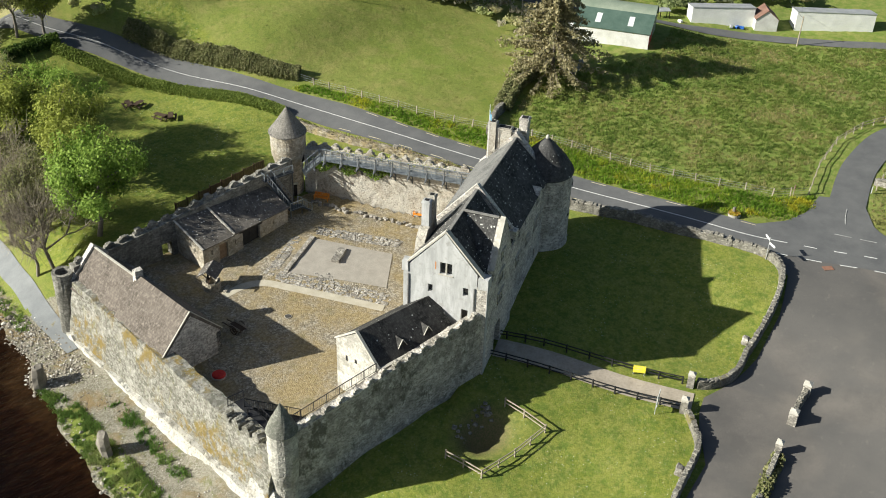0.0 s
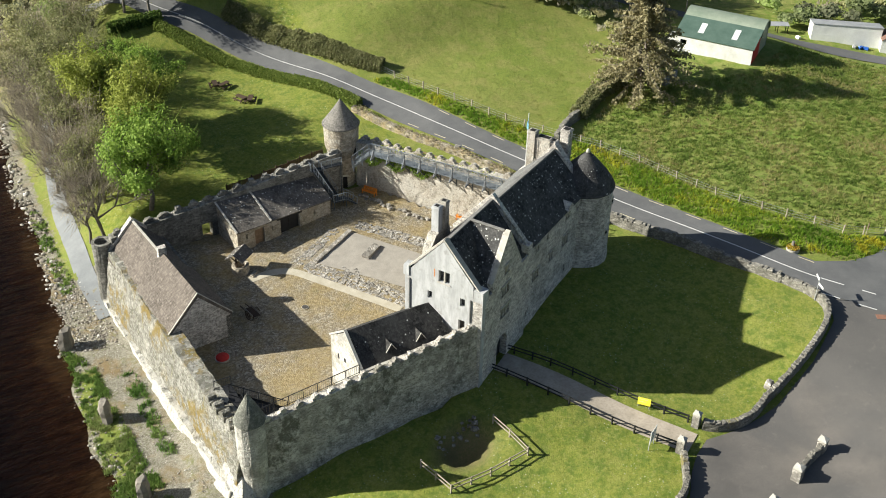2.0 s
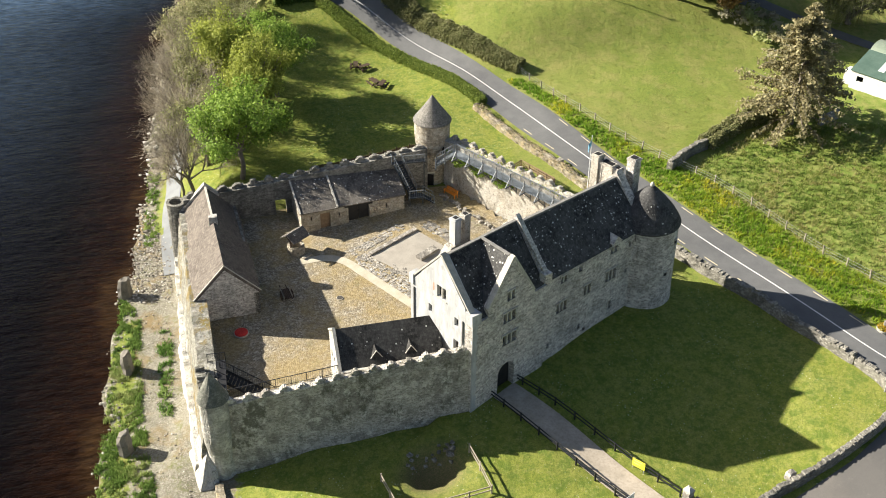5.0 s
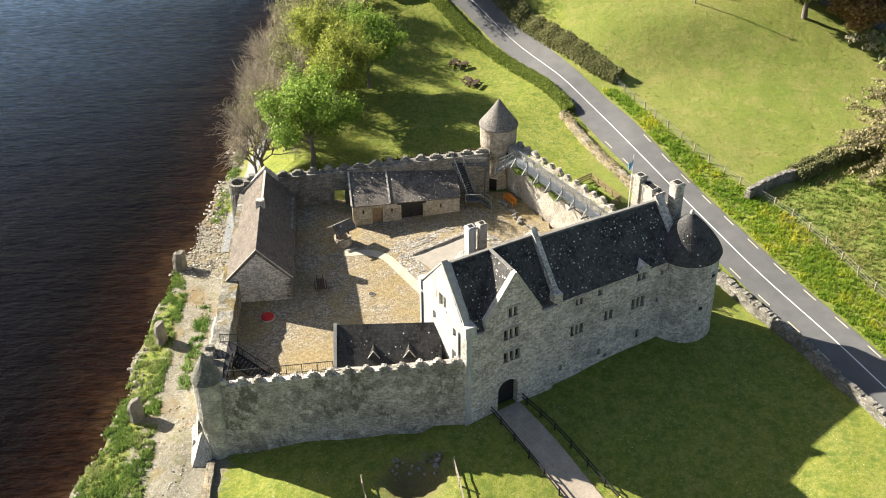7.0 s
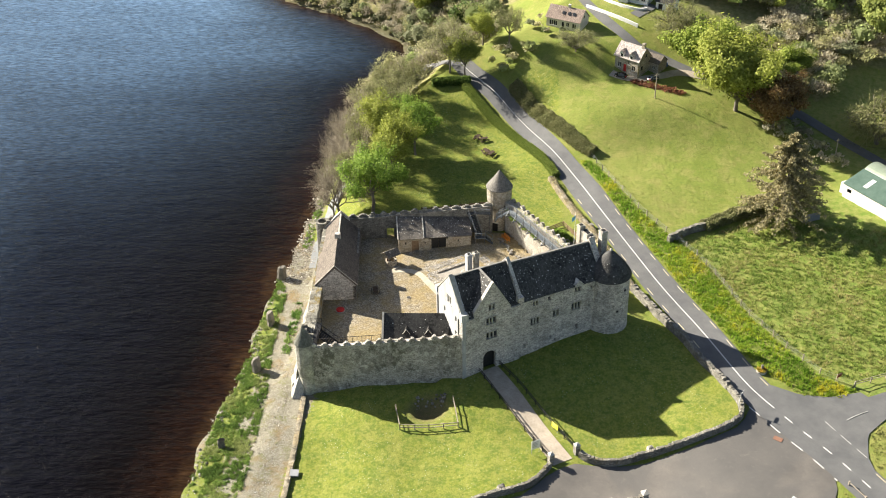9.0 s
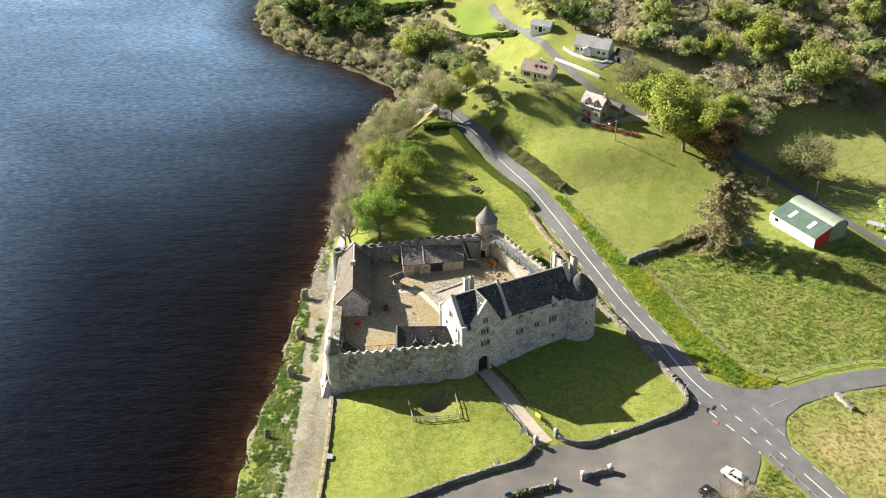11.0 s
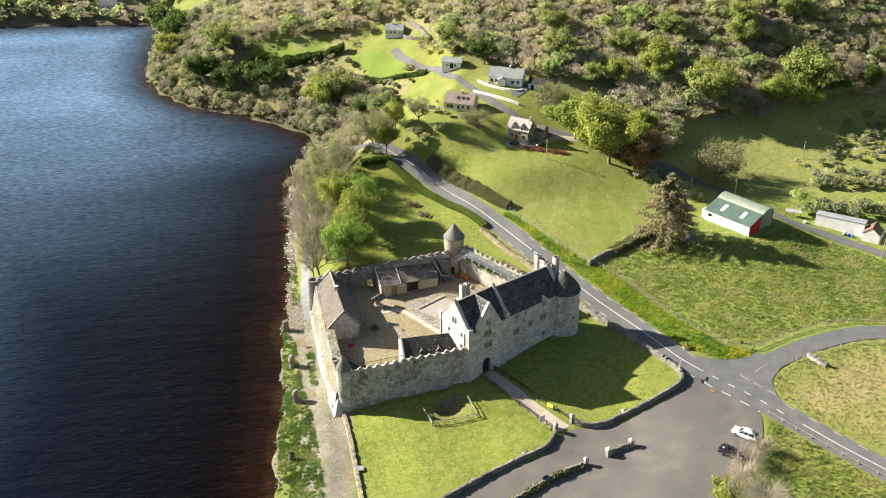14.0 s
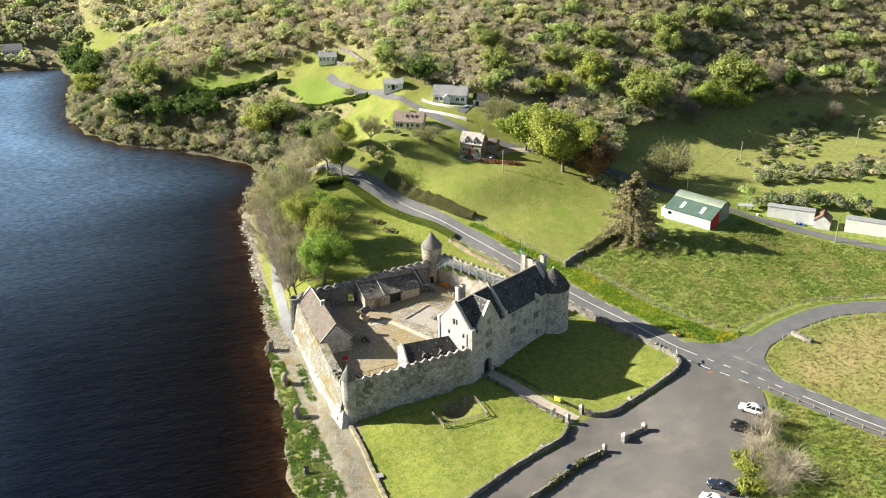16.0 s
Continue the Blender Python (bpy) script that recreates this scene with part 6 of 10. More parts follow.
# crowns that stand out of the hillside and headland woods
hill_green = make_tree(61, 12.0, 5.0, LEAF_HILL, leaves=6500, size=0.26, fork=0.2, limbs=9, clump=1.5, depth=3)
hill_olive = make_tree(62, 11.0, 5.2, LEAF_OLIVE, leaves=6500, size=0.26, fork=0.2, limbs=9, clump=1.5, depth=3)
hill_dark = make_tree(63, 10.5, 4.0, LEAF_DARK, leaves=4500, size=0.27, fork=0.2, limbs=9, clump=1.4, depth=3)
hill_bare = make_tree(64, 7.5, 4.2, None, twigs=2600, fork=0.2, limbs=9, depth=3, twig_w=1.2, twig_l=0.9)
for x, y, m_, l_, sc, tn in ((49.4, 128.6, hill_green, "round fresh green tree on the hillside", 0.85, 0), (50.7, 142.7, hill_green, "round fresh green tree on the hillside", 0.7, 80), (75.8, 119.4, hill_olive, "olive-yellow tree on the hillside", 0.9, 30), (86.6, 106.5, hill_green, "tall green tree at the wood's edge", 1.25, 200),
                             (88.5, 112, hill_olive, "olive-yellow tree on the hillside", 1.1, 120), (119.0, 108.4, hill_green, "broad green tree at the wood's edge", 1.35, 10), (104.6, 128.3, hill_green, "round fresh green tree on the hillside", 0.9, 140), (68.3, 130.0, hill_green, "round fresh green tree on the hillside", 0.8, 260), (124.3, 135.3, hill_green, "round fresh green tree on the hillside", 0.8, 50), (85.1, 134.8, hill_green, "round fresh green tree on the hillside", 0.8, 10), (107.0, 133.2, hill_green, "tall green tree on the hillside", 1.0, 310), (63.3, 116.9, hill_olive, "olive-yellow tree above the white house", 0.75, 230), (55.5, 117.7, hill_green, "low green tree above the white house", 0.55, 160), (77.3, 121.8, hill_olive, "olive-yellow tree on the hillside", 1.0, 260), (26.3, 129.3, hill_dark, "dark pointed tree behind the house", 0.8, 30),
                             (146.6, 98.0, hill_bare, "bare reddish-grey bush on the hillside", 0.75, 0), (101.1, 102.5, hill_bare, "pale bare tree at the wood's edge", 0.9, 90), (134.4, 113, hill_bare, "pale bare tree at the wood's edge", 1.0, 20), (139, 111, hill_dark, "dark tree at the wood's edge", 0.8, 70), (128, 109.5, hill_dark, "dark tree at the wood's edge", 0.7, 150),
                             (-50.9, 188.1, hill_green, "vivid green tree on the headland", 1.0, 0), (-71.5, 239.0, hill_dark, "tall dark tree on the headland point", 1.6, 0), (-69.5, 228, hill_dark, "tall dark tree on the headland point", 1.3, 100), (-57.5, 180.0, hill_dark, "dark tree on the headland", 1.15, 50), (-50.5, 174.0, hill_dark, "dark tree on the headland", 1.0, 130), (-70.0, 211.0, hill_olive, "olive tree by the lake", 0.9, 0),
                             (-40.5, 170.1, hill_dark, "dark tree on the headland", 0.95, 200), (-34.0, 166, hill_dark, "dark tree on the headland", 0.85, 20), (-19.8, 148.5, hill_olive, "olive tree by the lake", 1.0, 300), (-14.4, 146.0, hill_green, "leafy green tree by the road", 0.9, 30), (-8.1, 131.0, hill_dark, "dark tree by the road", 0.9, 60), (17.9, 140.5, hill_green, "pale green tree beside the lane", 0.7, 0), (24.6, 133, hill_dark, "dark tree behind the house", 0.7, 40)):
    plant("tree", m_, x, y, l_, "trees of the woods", tn, sc)


SPECIES = np.array([(0.50, 0.445, 0.33), (0.55, 0.495, 0.37), (0.53, 0.50, 0.29), (0.52, 0.515, 0.265), (0.45, 0.49, 0.22), (0.39, 0.48, 0.175), (0.31, 0.36, 0.17), (0.29, 0.31, 0.19), (0.57, 0.53, 0.41)])
SPECIES_P = np.array([0.25, 0.24, 0.18, 0.11, 0.06, 0.02, 0.03, 0.03, 0.08])


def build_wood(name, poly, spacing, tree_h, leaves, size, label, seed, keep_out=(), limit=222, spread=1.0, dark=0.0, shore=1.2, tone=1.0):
    """A wood as one mass of leaves, tree by tree, each of its own height, breadth and kind."""
    rng = np.random.default_rng(seed)
    px, py = zip(*poly)
    gx, gy = np.meshgrid(np.arange(min(px), max(px), spacing), np.arange(min(py), max(py), spacing))
    x = (gx + rng.uniform(-0.6, 0.6, gx.shape) * spacing).ravel()
    y = (gy + rng.uniform(-0.6, 0.6, gy.shape) * spacing).ravel()
    ok = inside_poly(x, y, poly) & ~inside_poly(x, y, FIELD_A) & ~inside_poly(x, y, FIELD_B) & ~inside_poly(x, y, FIELD_C) & (lake_distance(x, y) > shore) & (line_distance(x, y, UP_LANE) > 1.8) & (line_distance(x, y, ROAD) > 3.0)
    for cx, cy, r in keep_out:
        ok &= np.hypot(x - cx, y - cy) > r
    ok &= y < limit
    x, y = x[ok], y[ok]
    z = land(x, y)
    n = len(x)
    patch = np.array([noise.noise(Vector((a * 0.03, b * 0.03, seed))) for a, b in zip(x, y)])
    h = tree_h * np.where(rng.uniform(size=n) < 0.06, rng.uniform(1.25, 1.5, n), rng.uniform(0.88, 1.06, n)) * (1 + 0.25 * patch)
    # only low scrub stands before the open fields
    open_behind = np.any([inside_poly(x, y + d, f) for d in (3, 6, 9, 12) for f in (FIELD_A, FIELD_B, FIELD_C)], axis=0)
    h = np.where(open_behind, h * 0.42, h)
    r = np.minimum(h, tree_h * 1.25) * rng.uniform(0.52, 0.72, n) * spread
    kind = np.where(h > tree_h * 1.22, rng.choice([3, 4, 5, 5, 6], n), rng.choice(len(SPECIES), n, p=SPECIES_P))
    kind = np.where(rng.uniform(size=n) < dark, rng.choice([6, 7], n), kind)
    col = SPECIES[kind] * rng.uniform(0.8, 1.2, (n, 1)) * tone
    # round lumps over each crown, and leaves spread over the outside of the lumps
    k = leaves
    lump = rng.normal(size=(n, 16, 3))
    lump /= np.linalg.norm(lump, axis=2)[..., None]
    lump[:, :, 2] = np.abs(lump[:, :, 2]) * 1.15 - 0.30
    lump *= rng.uniform(0.35, 0.68, (n, 16, 1))
    girth = rng.uniform(0.24, 0.42, (n, 16, 1))
    which = rng.integers(0, 16, (n, k))[..., None]
    centre = np.take_along_axis(lump, which.repeat(3, 2), 1)
    off = rng.normal(size=(n, k, 3)) + centre * 1.3 + np.array([0, 0, 0.35])
    off /= np.linalg.norm(off, axis=2)[..., None]
    p = centre + off * np.take_along_axis(girth, which, 1) * rng.uniform(0.75, 1.05, (n, k, 1))
    c = np.empty_like(p)
    c[..., 0] = x[:, None] + p[..., 0] * r[:, None]
    c[..., 1] = y[:, None] + p[..., 1] * r[:, None]
    c[..., 2] = z[:, None] + h[:, None] * 0.58 + p[..., 2] * h[:, None] * 0.40
    c[..., 2] = np.maximum(c[..., 2], z[:, None] + 0.1)
    away = off + p * 0.5
    q = facing_quads(c.reshape(-1, 3), away.reshape(-1, 3), np.repeat(size * (0.6 + 0.4 * h / tree_h), k), rng, 0.6)
    # bare and budding trees carry short thin twigs among their buds
    bare = np.isin(kind, (0, 1, 8))
    share = np.where(bare, 0.75, np.where(np.isin(kind, (2, 3)), 0.3, 0.0))
    twig = (rng.uniform(size=(n, k)) < share[:, None]).ravel()
    grow = away.reshape(-1, 3)[twig] * 0.9 + np.array([0, 0, 0.35]) + rng.normal(size=(twig.sum(), 3)) * 0.35
    base = c.reshape(-1, 3)[twig]
    reach = (np.repeat(h, k)[twig] * rng.uniform(0.07, 0.15, twig.sum()))[:, None]
    q[twig] = twig_quads(base - grow * reach * 0.6, base + grow * reach * 0.4, rng.uniform(0.35, 0.7, twig.sum()) * size * 0.45)
    tint = np.repeat(col, k, 0) * rng.uniform(0.88, 1.12, (n * k, 1))
    # the thick inside of each crown
    rings, sides = 3, 6
    th = np.linspace(0.12, math.pi * 0.72, rings + 1)
    ph = np.arange(sides) * 2 * math.pi / sides
    unit = np.stack([np.sin(th)[:, None] * np.cos(ph), np.sin(th)[:, None] * np.sin(ph), np.repeat(np.cos(th)[:, None], sides, 1)], -1)
    body = unit[None] * rng.uniform(0.45, 0.66, (n, rings + 1, sides, 1)) * np.where(bare, 0.35, np.where(share > 0, 0.7, 1.0))[:, None, None, None]
    body = np.stack([x[:, None, None] + body[..., 0] * r[:, None, None], y[:, None, None] + body[..., 1] * r[:, None, None], z[:, None, None] + h[:, None, None] * (0.56 + 0.40 * body[..., 2])], -1)
    nxt = np.roll(body, -1, 2)
    bq = np.stack([body[:, :-1], nxt[:, :-1], nxt[:, 1:], body[:, 1:]], 3).reshape(-1, 4, 3)
    bt = np.repeat(col, rings * sides, 0) * rng.uniform(0.7, 1.15, (n * rings * sides, 1))
    me = quads_mesh(name, np.concatenate([q, bq]), TINTED, np.concatenate([tint, bt]))
    return tagged(new(name, me), label, "woodland", kind="stuff")


HOUSES_OUT = ((29, 93, 7), (16, 109, 9), (31, 116, 8), (38, 110, 6), (5, 165, 6), (17, 131, 5), (47, 113, 5), (56, 111, 5))
build_wood("hill_wood", WOODS["hill"], 2.6, 4.7, 330, 0.205, "mixed spring woodland on the hillside, half in leaf", 5, HOUSES_OUT, 262, 1.12, 0.04, tone=1.08)
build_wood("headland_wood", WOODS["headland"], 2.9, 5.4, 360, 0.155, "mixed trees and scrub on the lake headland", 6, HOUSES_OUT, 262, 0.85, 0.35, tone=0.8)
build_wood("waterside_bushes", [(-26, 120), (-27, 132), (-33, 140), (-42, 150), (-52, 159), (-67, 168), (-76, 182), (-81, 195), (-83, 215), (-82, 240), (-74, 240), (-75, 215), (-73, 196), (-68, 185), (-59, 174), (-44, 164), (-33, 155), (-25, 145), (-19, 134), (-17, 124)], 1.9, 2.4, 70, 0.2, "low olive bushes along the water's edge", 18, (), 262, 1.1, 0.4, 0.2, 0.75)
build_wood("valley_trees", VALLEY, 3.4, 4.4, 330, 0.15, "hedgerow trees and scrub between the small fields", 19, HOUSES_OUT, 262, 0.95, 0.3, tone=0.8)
build_wood("mid_wood", [(-8, 178), (2, 171), (14, 156), (19, 143), (26, 138), (17, 135), (13, 141), (9, 151), (6, 159), (-2, 168)], 3.0, 3.6, 200, 0.22, "low trees and scrub round the hillside houses", 16, HOUSES_OUT)
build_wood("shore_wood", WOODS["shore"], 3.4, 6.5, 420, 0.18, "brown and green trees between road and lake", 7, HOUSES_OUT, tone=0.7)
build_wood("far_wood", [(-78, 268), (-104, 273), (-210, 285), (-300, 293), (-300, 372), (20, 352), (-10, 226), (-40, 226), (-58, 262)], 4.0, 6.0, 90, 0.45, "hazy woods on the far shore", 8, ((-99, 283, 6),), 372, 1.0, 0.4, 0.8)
build_wood("hill_scrub", [(129, 102), (166, 98), (159, 88), (138, 89), (127, 79), (113, 79), (104, 74), (102, 80), (119, 89)], 3.4, 2.0, 110, 0.24, "brown bramble scrub on the rough hillside", 17, (), 222, 1.35, 0.65)
build_wood("bank_scrub", [(98, 64), (112, 64), (134, 57), (160, 66), (160, 76), (128, 70), (104, 73)], 2.6, 2.4, 120, 0.26, "brown and green scrub on the bank", 9, (), 222, 1.35, 0.6)
build_wood("lane_scrub", [(62, 62), (70, 58), (66, 70), (58, 80), (54, 74), (58, 66), (56, 56), (60, 52)], 2.4, 2.6, 120, 0.26, "scrub beside the farm lane", 10)
build_wood("shed_bushes", [(90, 53), (97, 51), (108, 44), (116, 38), (120, 42), (104, 54), (92, 58)], 3.0, 3.4, 130, 0.28, "olive bushes behind the white sheds", 13, (), 222, 1.25, 0.55)
build_wood("garden_bushes", [(6, 108), (9, 104), (14, 98), (20, 96), (23, 99), (18, 101), (12, 104), (9, 112)], 2.6, 2.2, 120, 0.22, "garden bushes below the bungalow", 14, (), 222, 1.0, 0.45)
build_wood("field_end_scrub", [(1.5, 90), (3.5, 92), (10, 96), (8, 99), (1, 98), (-2, 95)], 2.6, 2.6, 120, 0.24, "scrub at the end of the field", 15)


def hedge(name, pts, width, height, leaf, label, seed, per_metre=150, ragged=0.3, size=0.17):
    """A hedge along a line: a thick row of small leaves over a dark core."""
    rng = np.random.default_rng(seed)
    line = resample([(x, y, 0) for x, y in pts], 0.5)
    P = np.array([[p.x, p.y] for p in line])
    n = int(per_metre * len(P) * 0.5)
    i = rng.integers(0, len(P), n)
    d = np.gradient(P, axis=0)
    d /= np.linalg.norm(d, axis=1)[:, None]
    side = np.stack([-d[:, 1], d[:, 0]], 1)
    o = rng.uniform(-1, 1, n)
    hh = height * (1 + ragged * np.array([noise.noise(Vector((k * 0.16, seed, 0.0))) for k in range(len(P))]))[i]
    t = rng.uniform(0, 1, n) ** 0.6
    wide = width / 2 * np.sqrt(np.clip(1 - (t * 0.86) ** 3, 0, 1))
    xy = P[i] + side[i] * (np.sign(o) * np.abs(o) ** 0.5 * wide)[:, None] + rng.normal(size=(n, 2)) * 0.12
    z = land(xy[:, 0], xy[:, 1]) + hh * t
    q = leaf_quads(np.stack([xy[:, 0], xy[:, 1], z], 1), size, rng)
    return tagged(new(name, quads_mesh(name, q, leaf)), label, "hedge")


hedge("hedge", [(-6.8, 90.2), (-1.2, 82.0), (4.0, 74.4), (8.5, 66.7), (11.0, 61.4), (12.4, 57.6)], 1.5, 1.15, LEAF_HEDGE, "clipped light green hedge beside the road", 41, 900, 0.15, 0.11)
hedge("hedge", [(-14, 91.5), (-10, 91.6), (-6, 91)], 1.3, 1.5, LEAF_DARK, "clipped dark green hedge across the lawn end", 42, 420, 0.1)
hedge("bramble_hedge", [(3.8, 87.6), (8.8, 80.0), (13.6, 72.8), (17.0, 67.8), (19.8, 64.8)], 2.6, 1.5, LEAF_BRAMBLE, "wild brown-green bramble hedge beside the field", 43, 1100, 1.2, 0.12)
hedge("bramble_hedge", [(38.5, 39.6), (42, 42), (46, 44.2), (50.5, 45.5)], 2.6, 1.7, LEAF_BRAMBLE, "wild bramble hedge along the field wall", 44, 1000, 0.8, 0.12)
hedge("bramble_hedge", [(12.5, -27.2), (8.5, -28.6), (4.0, -30.4), (-1.0, -32.6)], 1.0, 0.95, LEAF_BRAMBLE, "ragged brown-green growth over the car park wall", 45, 260, 0.7)
hedge("hedgerow", [(-10, 154), (-3, 147), (6, 140), (10, 136)], 1.3, 1.2, LEAF_DARK, "dark hedge between the far fields", 46, 300, 0.4)
hedge("hedgerow", [(-46, 178), (-38, 178), (-30, 173), (-22, 171), (-12, 168)], 2.2, 2.4, LEAF_DARK, "dark hedge along the far field", 47, 300, 0.5, 0.25)


def tufts(name, poly, count, material_tints, height, label, seed, avoid=(), blades=5, wide=0.05, thin=0.0):
    """Loose grass blades in tussocks over a stretch of ground."""
    rng = np.random.default_rng(seed)
    px, py = zip(*poly)
    x, y = rng.uniform(min(px), max(px), count), rng.uniform(min(py), max(py), count)
    ok = inside_poly(x, y, poly) & (line_distance(x, y, ROAD) > 3.2) & (line_distance(x, y, SIDE_ROAD) > 2.8)
    for cx, cy, r in avoid:
        ok &= np.hypot(x - cx, y - cy) > r
    if thin:
        ok &= np.array([0.75 * noise.noise(Vector((a * 0.45, b * 0.45, seed))) + 0.75 * noise.noise(Vector((a * 1.7, b * 1.7, seed))) for a, b in zip(x, y)]) > thin - 0.5
    x, y = x[ok], y[ok]
    n = len(x)
    z = land(x, y)
    patch = np.array([noise.noise(Vector((a * 0.18, b * 0.18, seed))) + 0.5 * noise.noise(Vector((a * 0.6, b * 0.6, 2.0))) for a, b in zip(x, y)])
    tints = np.array(material_tints)
    t = np.clip(patch * 0.9 + 0.5 + rng.normal(size=n) * 0.15, 0, 0.999) * (len(tints) - 1)
    lo = t.astype(int)
    col = tints[lo] * (1 - (t - lo))[:, None] + tints[np.minimum(lo + 1, len(tints) - 1)] * (t - lo)[:, None]
    s = np.repeat(np.stack([x, y, z], 1), blades, 0) + rng.normal(size=(n * blades, 3)) * np.array([0.14, 0.14, 0.0])
    d = rng.normal(size=(n * blades, 3)) * 0.5
    d[:, 2] = 1.0
    e = s + d * (height * rng.uniform(0.5, 1.2, n * blades))[:, None]
    q = twig_quads(s, e, rng.uniform(0.7, 1.4, n * blades) * wide)
    return tagged(new(name, quads_mesh(name, q, TINTED, np.repeat(col, blades, 0))), label, "grass", kind="stuff")


GREENS = [(0.18, 0.26, 0.058), (0.23, 0.31, 0.07), (0.33, 0.35, 0.11), (0.48, 0.43, 0.20)]
STRAW = [(0.27, 0.29, 0.10), (0.37, 0.35, 0.15), (0.46, 0.41, 0.20), (0.52, 0.45, 0.26)]
tufts("rough_grass", [(33, 34), (37, 25), (43, 13.5), (47, 5.5), (51, 0.5), (56, -1), (63, 2.5), (72, 5), (93, 2.6), (116, -1.6), (126, 2), (109, 20.5), (100, 29), (92, 39), (84, 45), (72, 38), (60, 41), (48, 43)], 20000, GREENS, 0.34, "tussocky rough pasture with straw-coloured patches", 61, blades=6, wide=0.06)
tufts("verge_grass", [(20, 62), (23.4, 53.5), (27.1, 45.3), (31.4, 38), (36, 30.5), (38.2, 25), (42, 14.2), (46, 6), (49.8, 0), (54.5, -3), (52, -4.6), (46.5, -4.5), (41.6, 0.5), (36, 12), (31.5, 24), (26.5, 36.5), (24, 43.5), (19.8, 55), (16.5, 63)], 24000, [(0.16, 0.285, 0.03), (0.24, 0.375, 0.04), (0.34, 0.43, 0.05), (0.58, 0.53, 0.05)], 0.34, "bright green and yellow roadside verge grass", 62, blades=5, wide=0.08)
tufts("corner_grass", [(53.8, -12.3), (57, -9), (61.5, -6.9), (68, -4.6), (77, -2.8), (95, -5), (110, -30), (80, -48), (66, -37), (58.8, -29.3), (53.4, -20.5)], 8000, STRAW, 0.22, "rough yellowing grass in the road corner", 63, blades=6, wide=0.06)
tufts("bank_grass", [(48.6, -21.8), (53, -29), (58, -37), (66, -50), (48, -60), (36, -48), (40, -38), (45, -30)], 5000, GREENS, 0.4, "rough green grass behind the car park", 64, blades=6, wide=0.06)
tufts("field_tussocks", [(14, 75), (20, 64), (27, 45), (33, 38), (44, 44), (52, 52), (54, 72), (44, 80), (30, 79), (18, 84)], 900, [(0.22, 0.25, 0.055), (0.26, 0.29, 0.07), (0.34, 0.31, 0.12)], 0.09, "low grass tussocks in the pasture", 65, blades=4, wide=0.07)
tufts("shore_plants", [(-39.3, -44), (-32.4, -44), (-32.0, -18), (-32.8, -2), (-34.2, 9), (-35, 26), (-37.2, 30), (-37.6, 18), (-38.0, 6), (-39.2, -6), (-39.8, -20)], 19000, [(0.10, 0.17, 0.045), (0.17, 0.27, 0.06), (0.34, 0.38, 0.15)], 0.26, "fresh green waterside plants on the shingle", 66, blades=10, wide=0.05, thin=0.47)
tufts("shore_plants", [(-32.4, 8), (-31.2, 8), (-31.4, 22), (-32.8, 22)], 500, [(0.09, 0.18, 0.04), (0.15, 0.26, 0.06), (0.27, 0.36, 0.12)], 0.3, "green weeds along the foot of the wall", 68, blades=10, wide=0.055, thin=0.5)
tufts("shore_plants", [(-35, 40), (-33.2, 40), (-33.2, 60), (-34.6, 62)], 700, [(0.10, 0.18, 0.04), (0.18, 0.28, 0.06), (0.30, 0.37, 0.12)], 0.28, "green plants on the lake bank", 67, blades=8, wide=0.06, thin=0.5)


# ---- more materials ----
DRYSTONE = rubble("field_stone", (0.18, 0.17, 0.148), (0.37, 0.35, 0.305), (0.16, 0.148, 0.12), 0.30, moss=(0.20, 0.17, 0.06), moss_amount=0.60)
GROWN_STONE = rubble("straw_grown_stone", (0.22, 0.19, 0.14), (0.46, 0.415, 0.335), (0.26, 0.22, 0.14), 0.36, moss=(0.36, 0.29, 0.17), moss_amount=0.48)
PALE_STONE = rubble("sunbleached_field_stone", (0.26, 0.24, 0.21), (0.54, 0.51, 0.46), (0.22, 0.20, 0.17), 0.34)
BOULDER = plain("boulder_stone", (0.15, 0.135, 0.115), (0.28, 0.255, 0.215), 1.2, 0.95, bump=0.6, fine=6.0, per_object=0.3)
STEEL_BLACK = plain("black_steel", (0.016, 0.016, 0.018), (0.03, 0.03, 0.032), 3.0, 0.5, bump=0.0)
WHITE_WALL = plain("white_painted_wall", (0.70, 0.70, 0.68), (0.80, 0.80, 0.78), 0.8, 0.85)
STAINED_WALL = plain("stained_white_wall", (0.52, 0.51, 0.48), (0.76, 0.76, 0.74), 0.5, 0.85)
CREAM = plain("cream_render", (0.62, 0.58, 0.48), (0.74, 0.70, 0.60), 0.8, 0.85)
TILE_BROWN = slate("pinkish_brown_tiles", (0.24, 0.18, 0.15), (0.32, 0.25, 0.21), brown=(0.36, 0.29, 0.25))
PINK_TILE = slate("pale_pink_tiles", (0.36, 0.31, 0.285), (0.48, 0.43, 0.40), brown=(0.52, 0.48, 0.45))
TILE_GREY = slate("grey_roof_slates", (0.24, 0.25, 0.25), (0.33, 0.34, 0.34), brown=(0.38, 0.38, 0.37))
TIN_GREEN = plain("green_tin_sheet", (0.075, 0.125, 0.10), (0.125, 0.185, 0.15), 0.6, 0.45, 0.2)
TIN_FADED = plain("faded_green_tin", (0.20, 0.25, 0.19), (0.29, 0.33, 0.26), 0.5, 0.5, 0.2)
TIN_RUST = plain("rusty_tin", (0.13, 0.075, 0.055), (0.22, 0.13, 0.10), 0.8, 0.7)
TIN_GREY = plain("grey_tin_sheet", (0.30, 0.31, 0.33), (0.44, 0.45, 0.46), 0.6, 0.5, 0.2)
CLEAR_SHEET = plain("pale_roof_light", (0.60, 0.64, 0.62), (0.72, 0.75, 0.73), 1.0, 0.4)
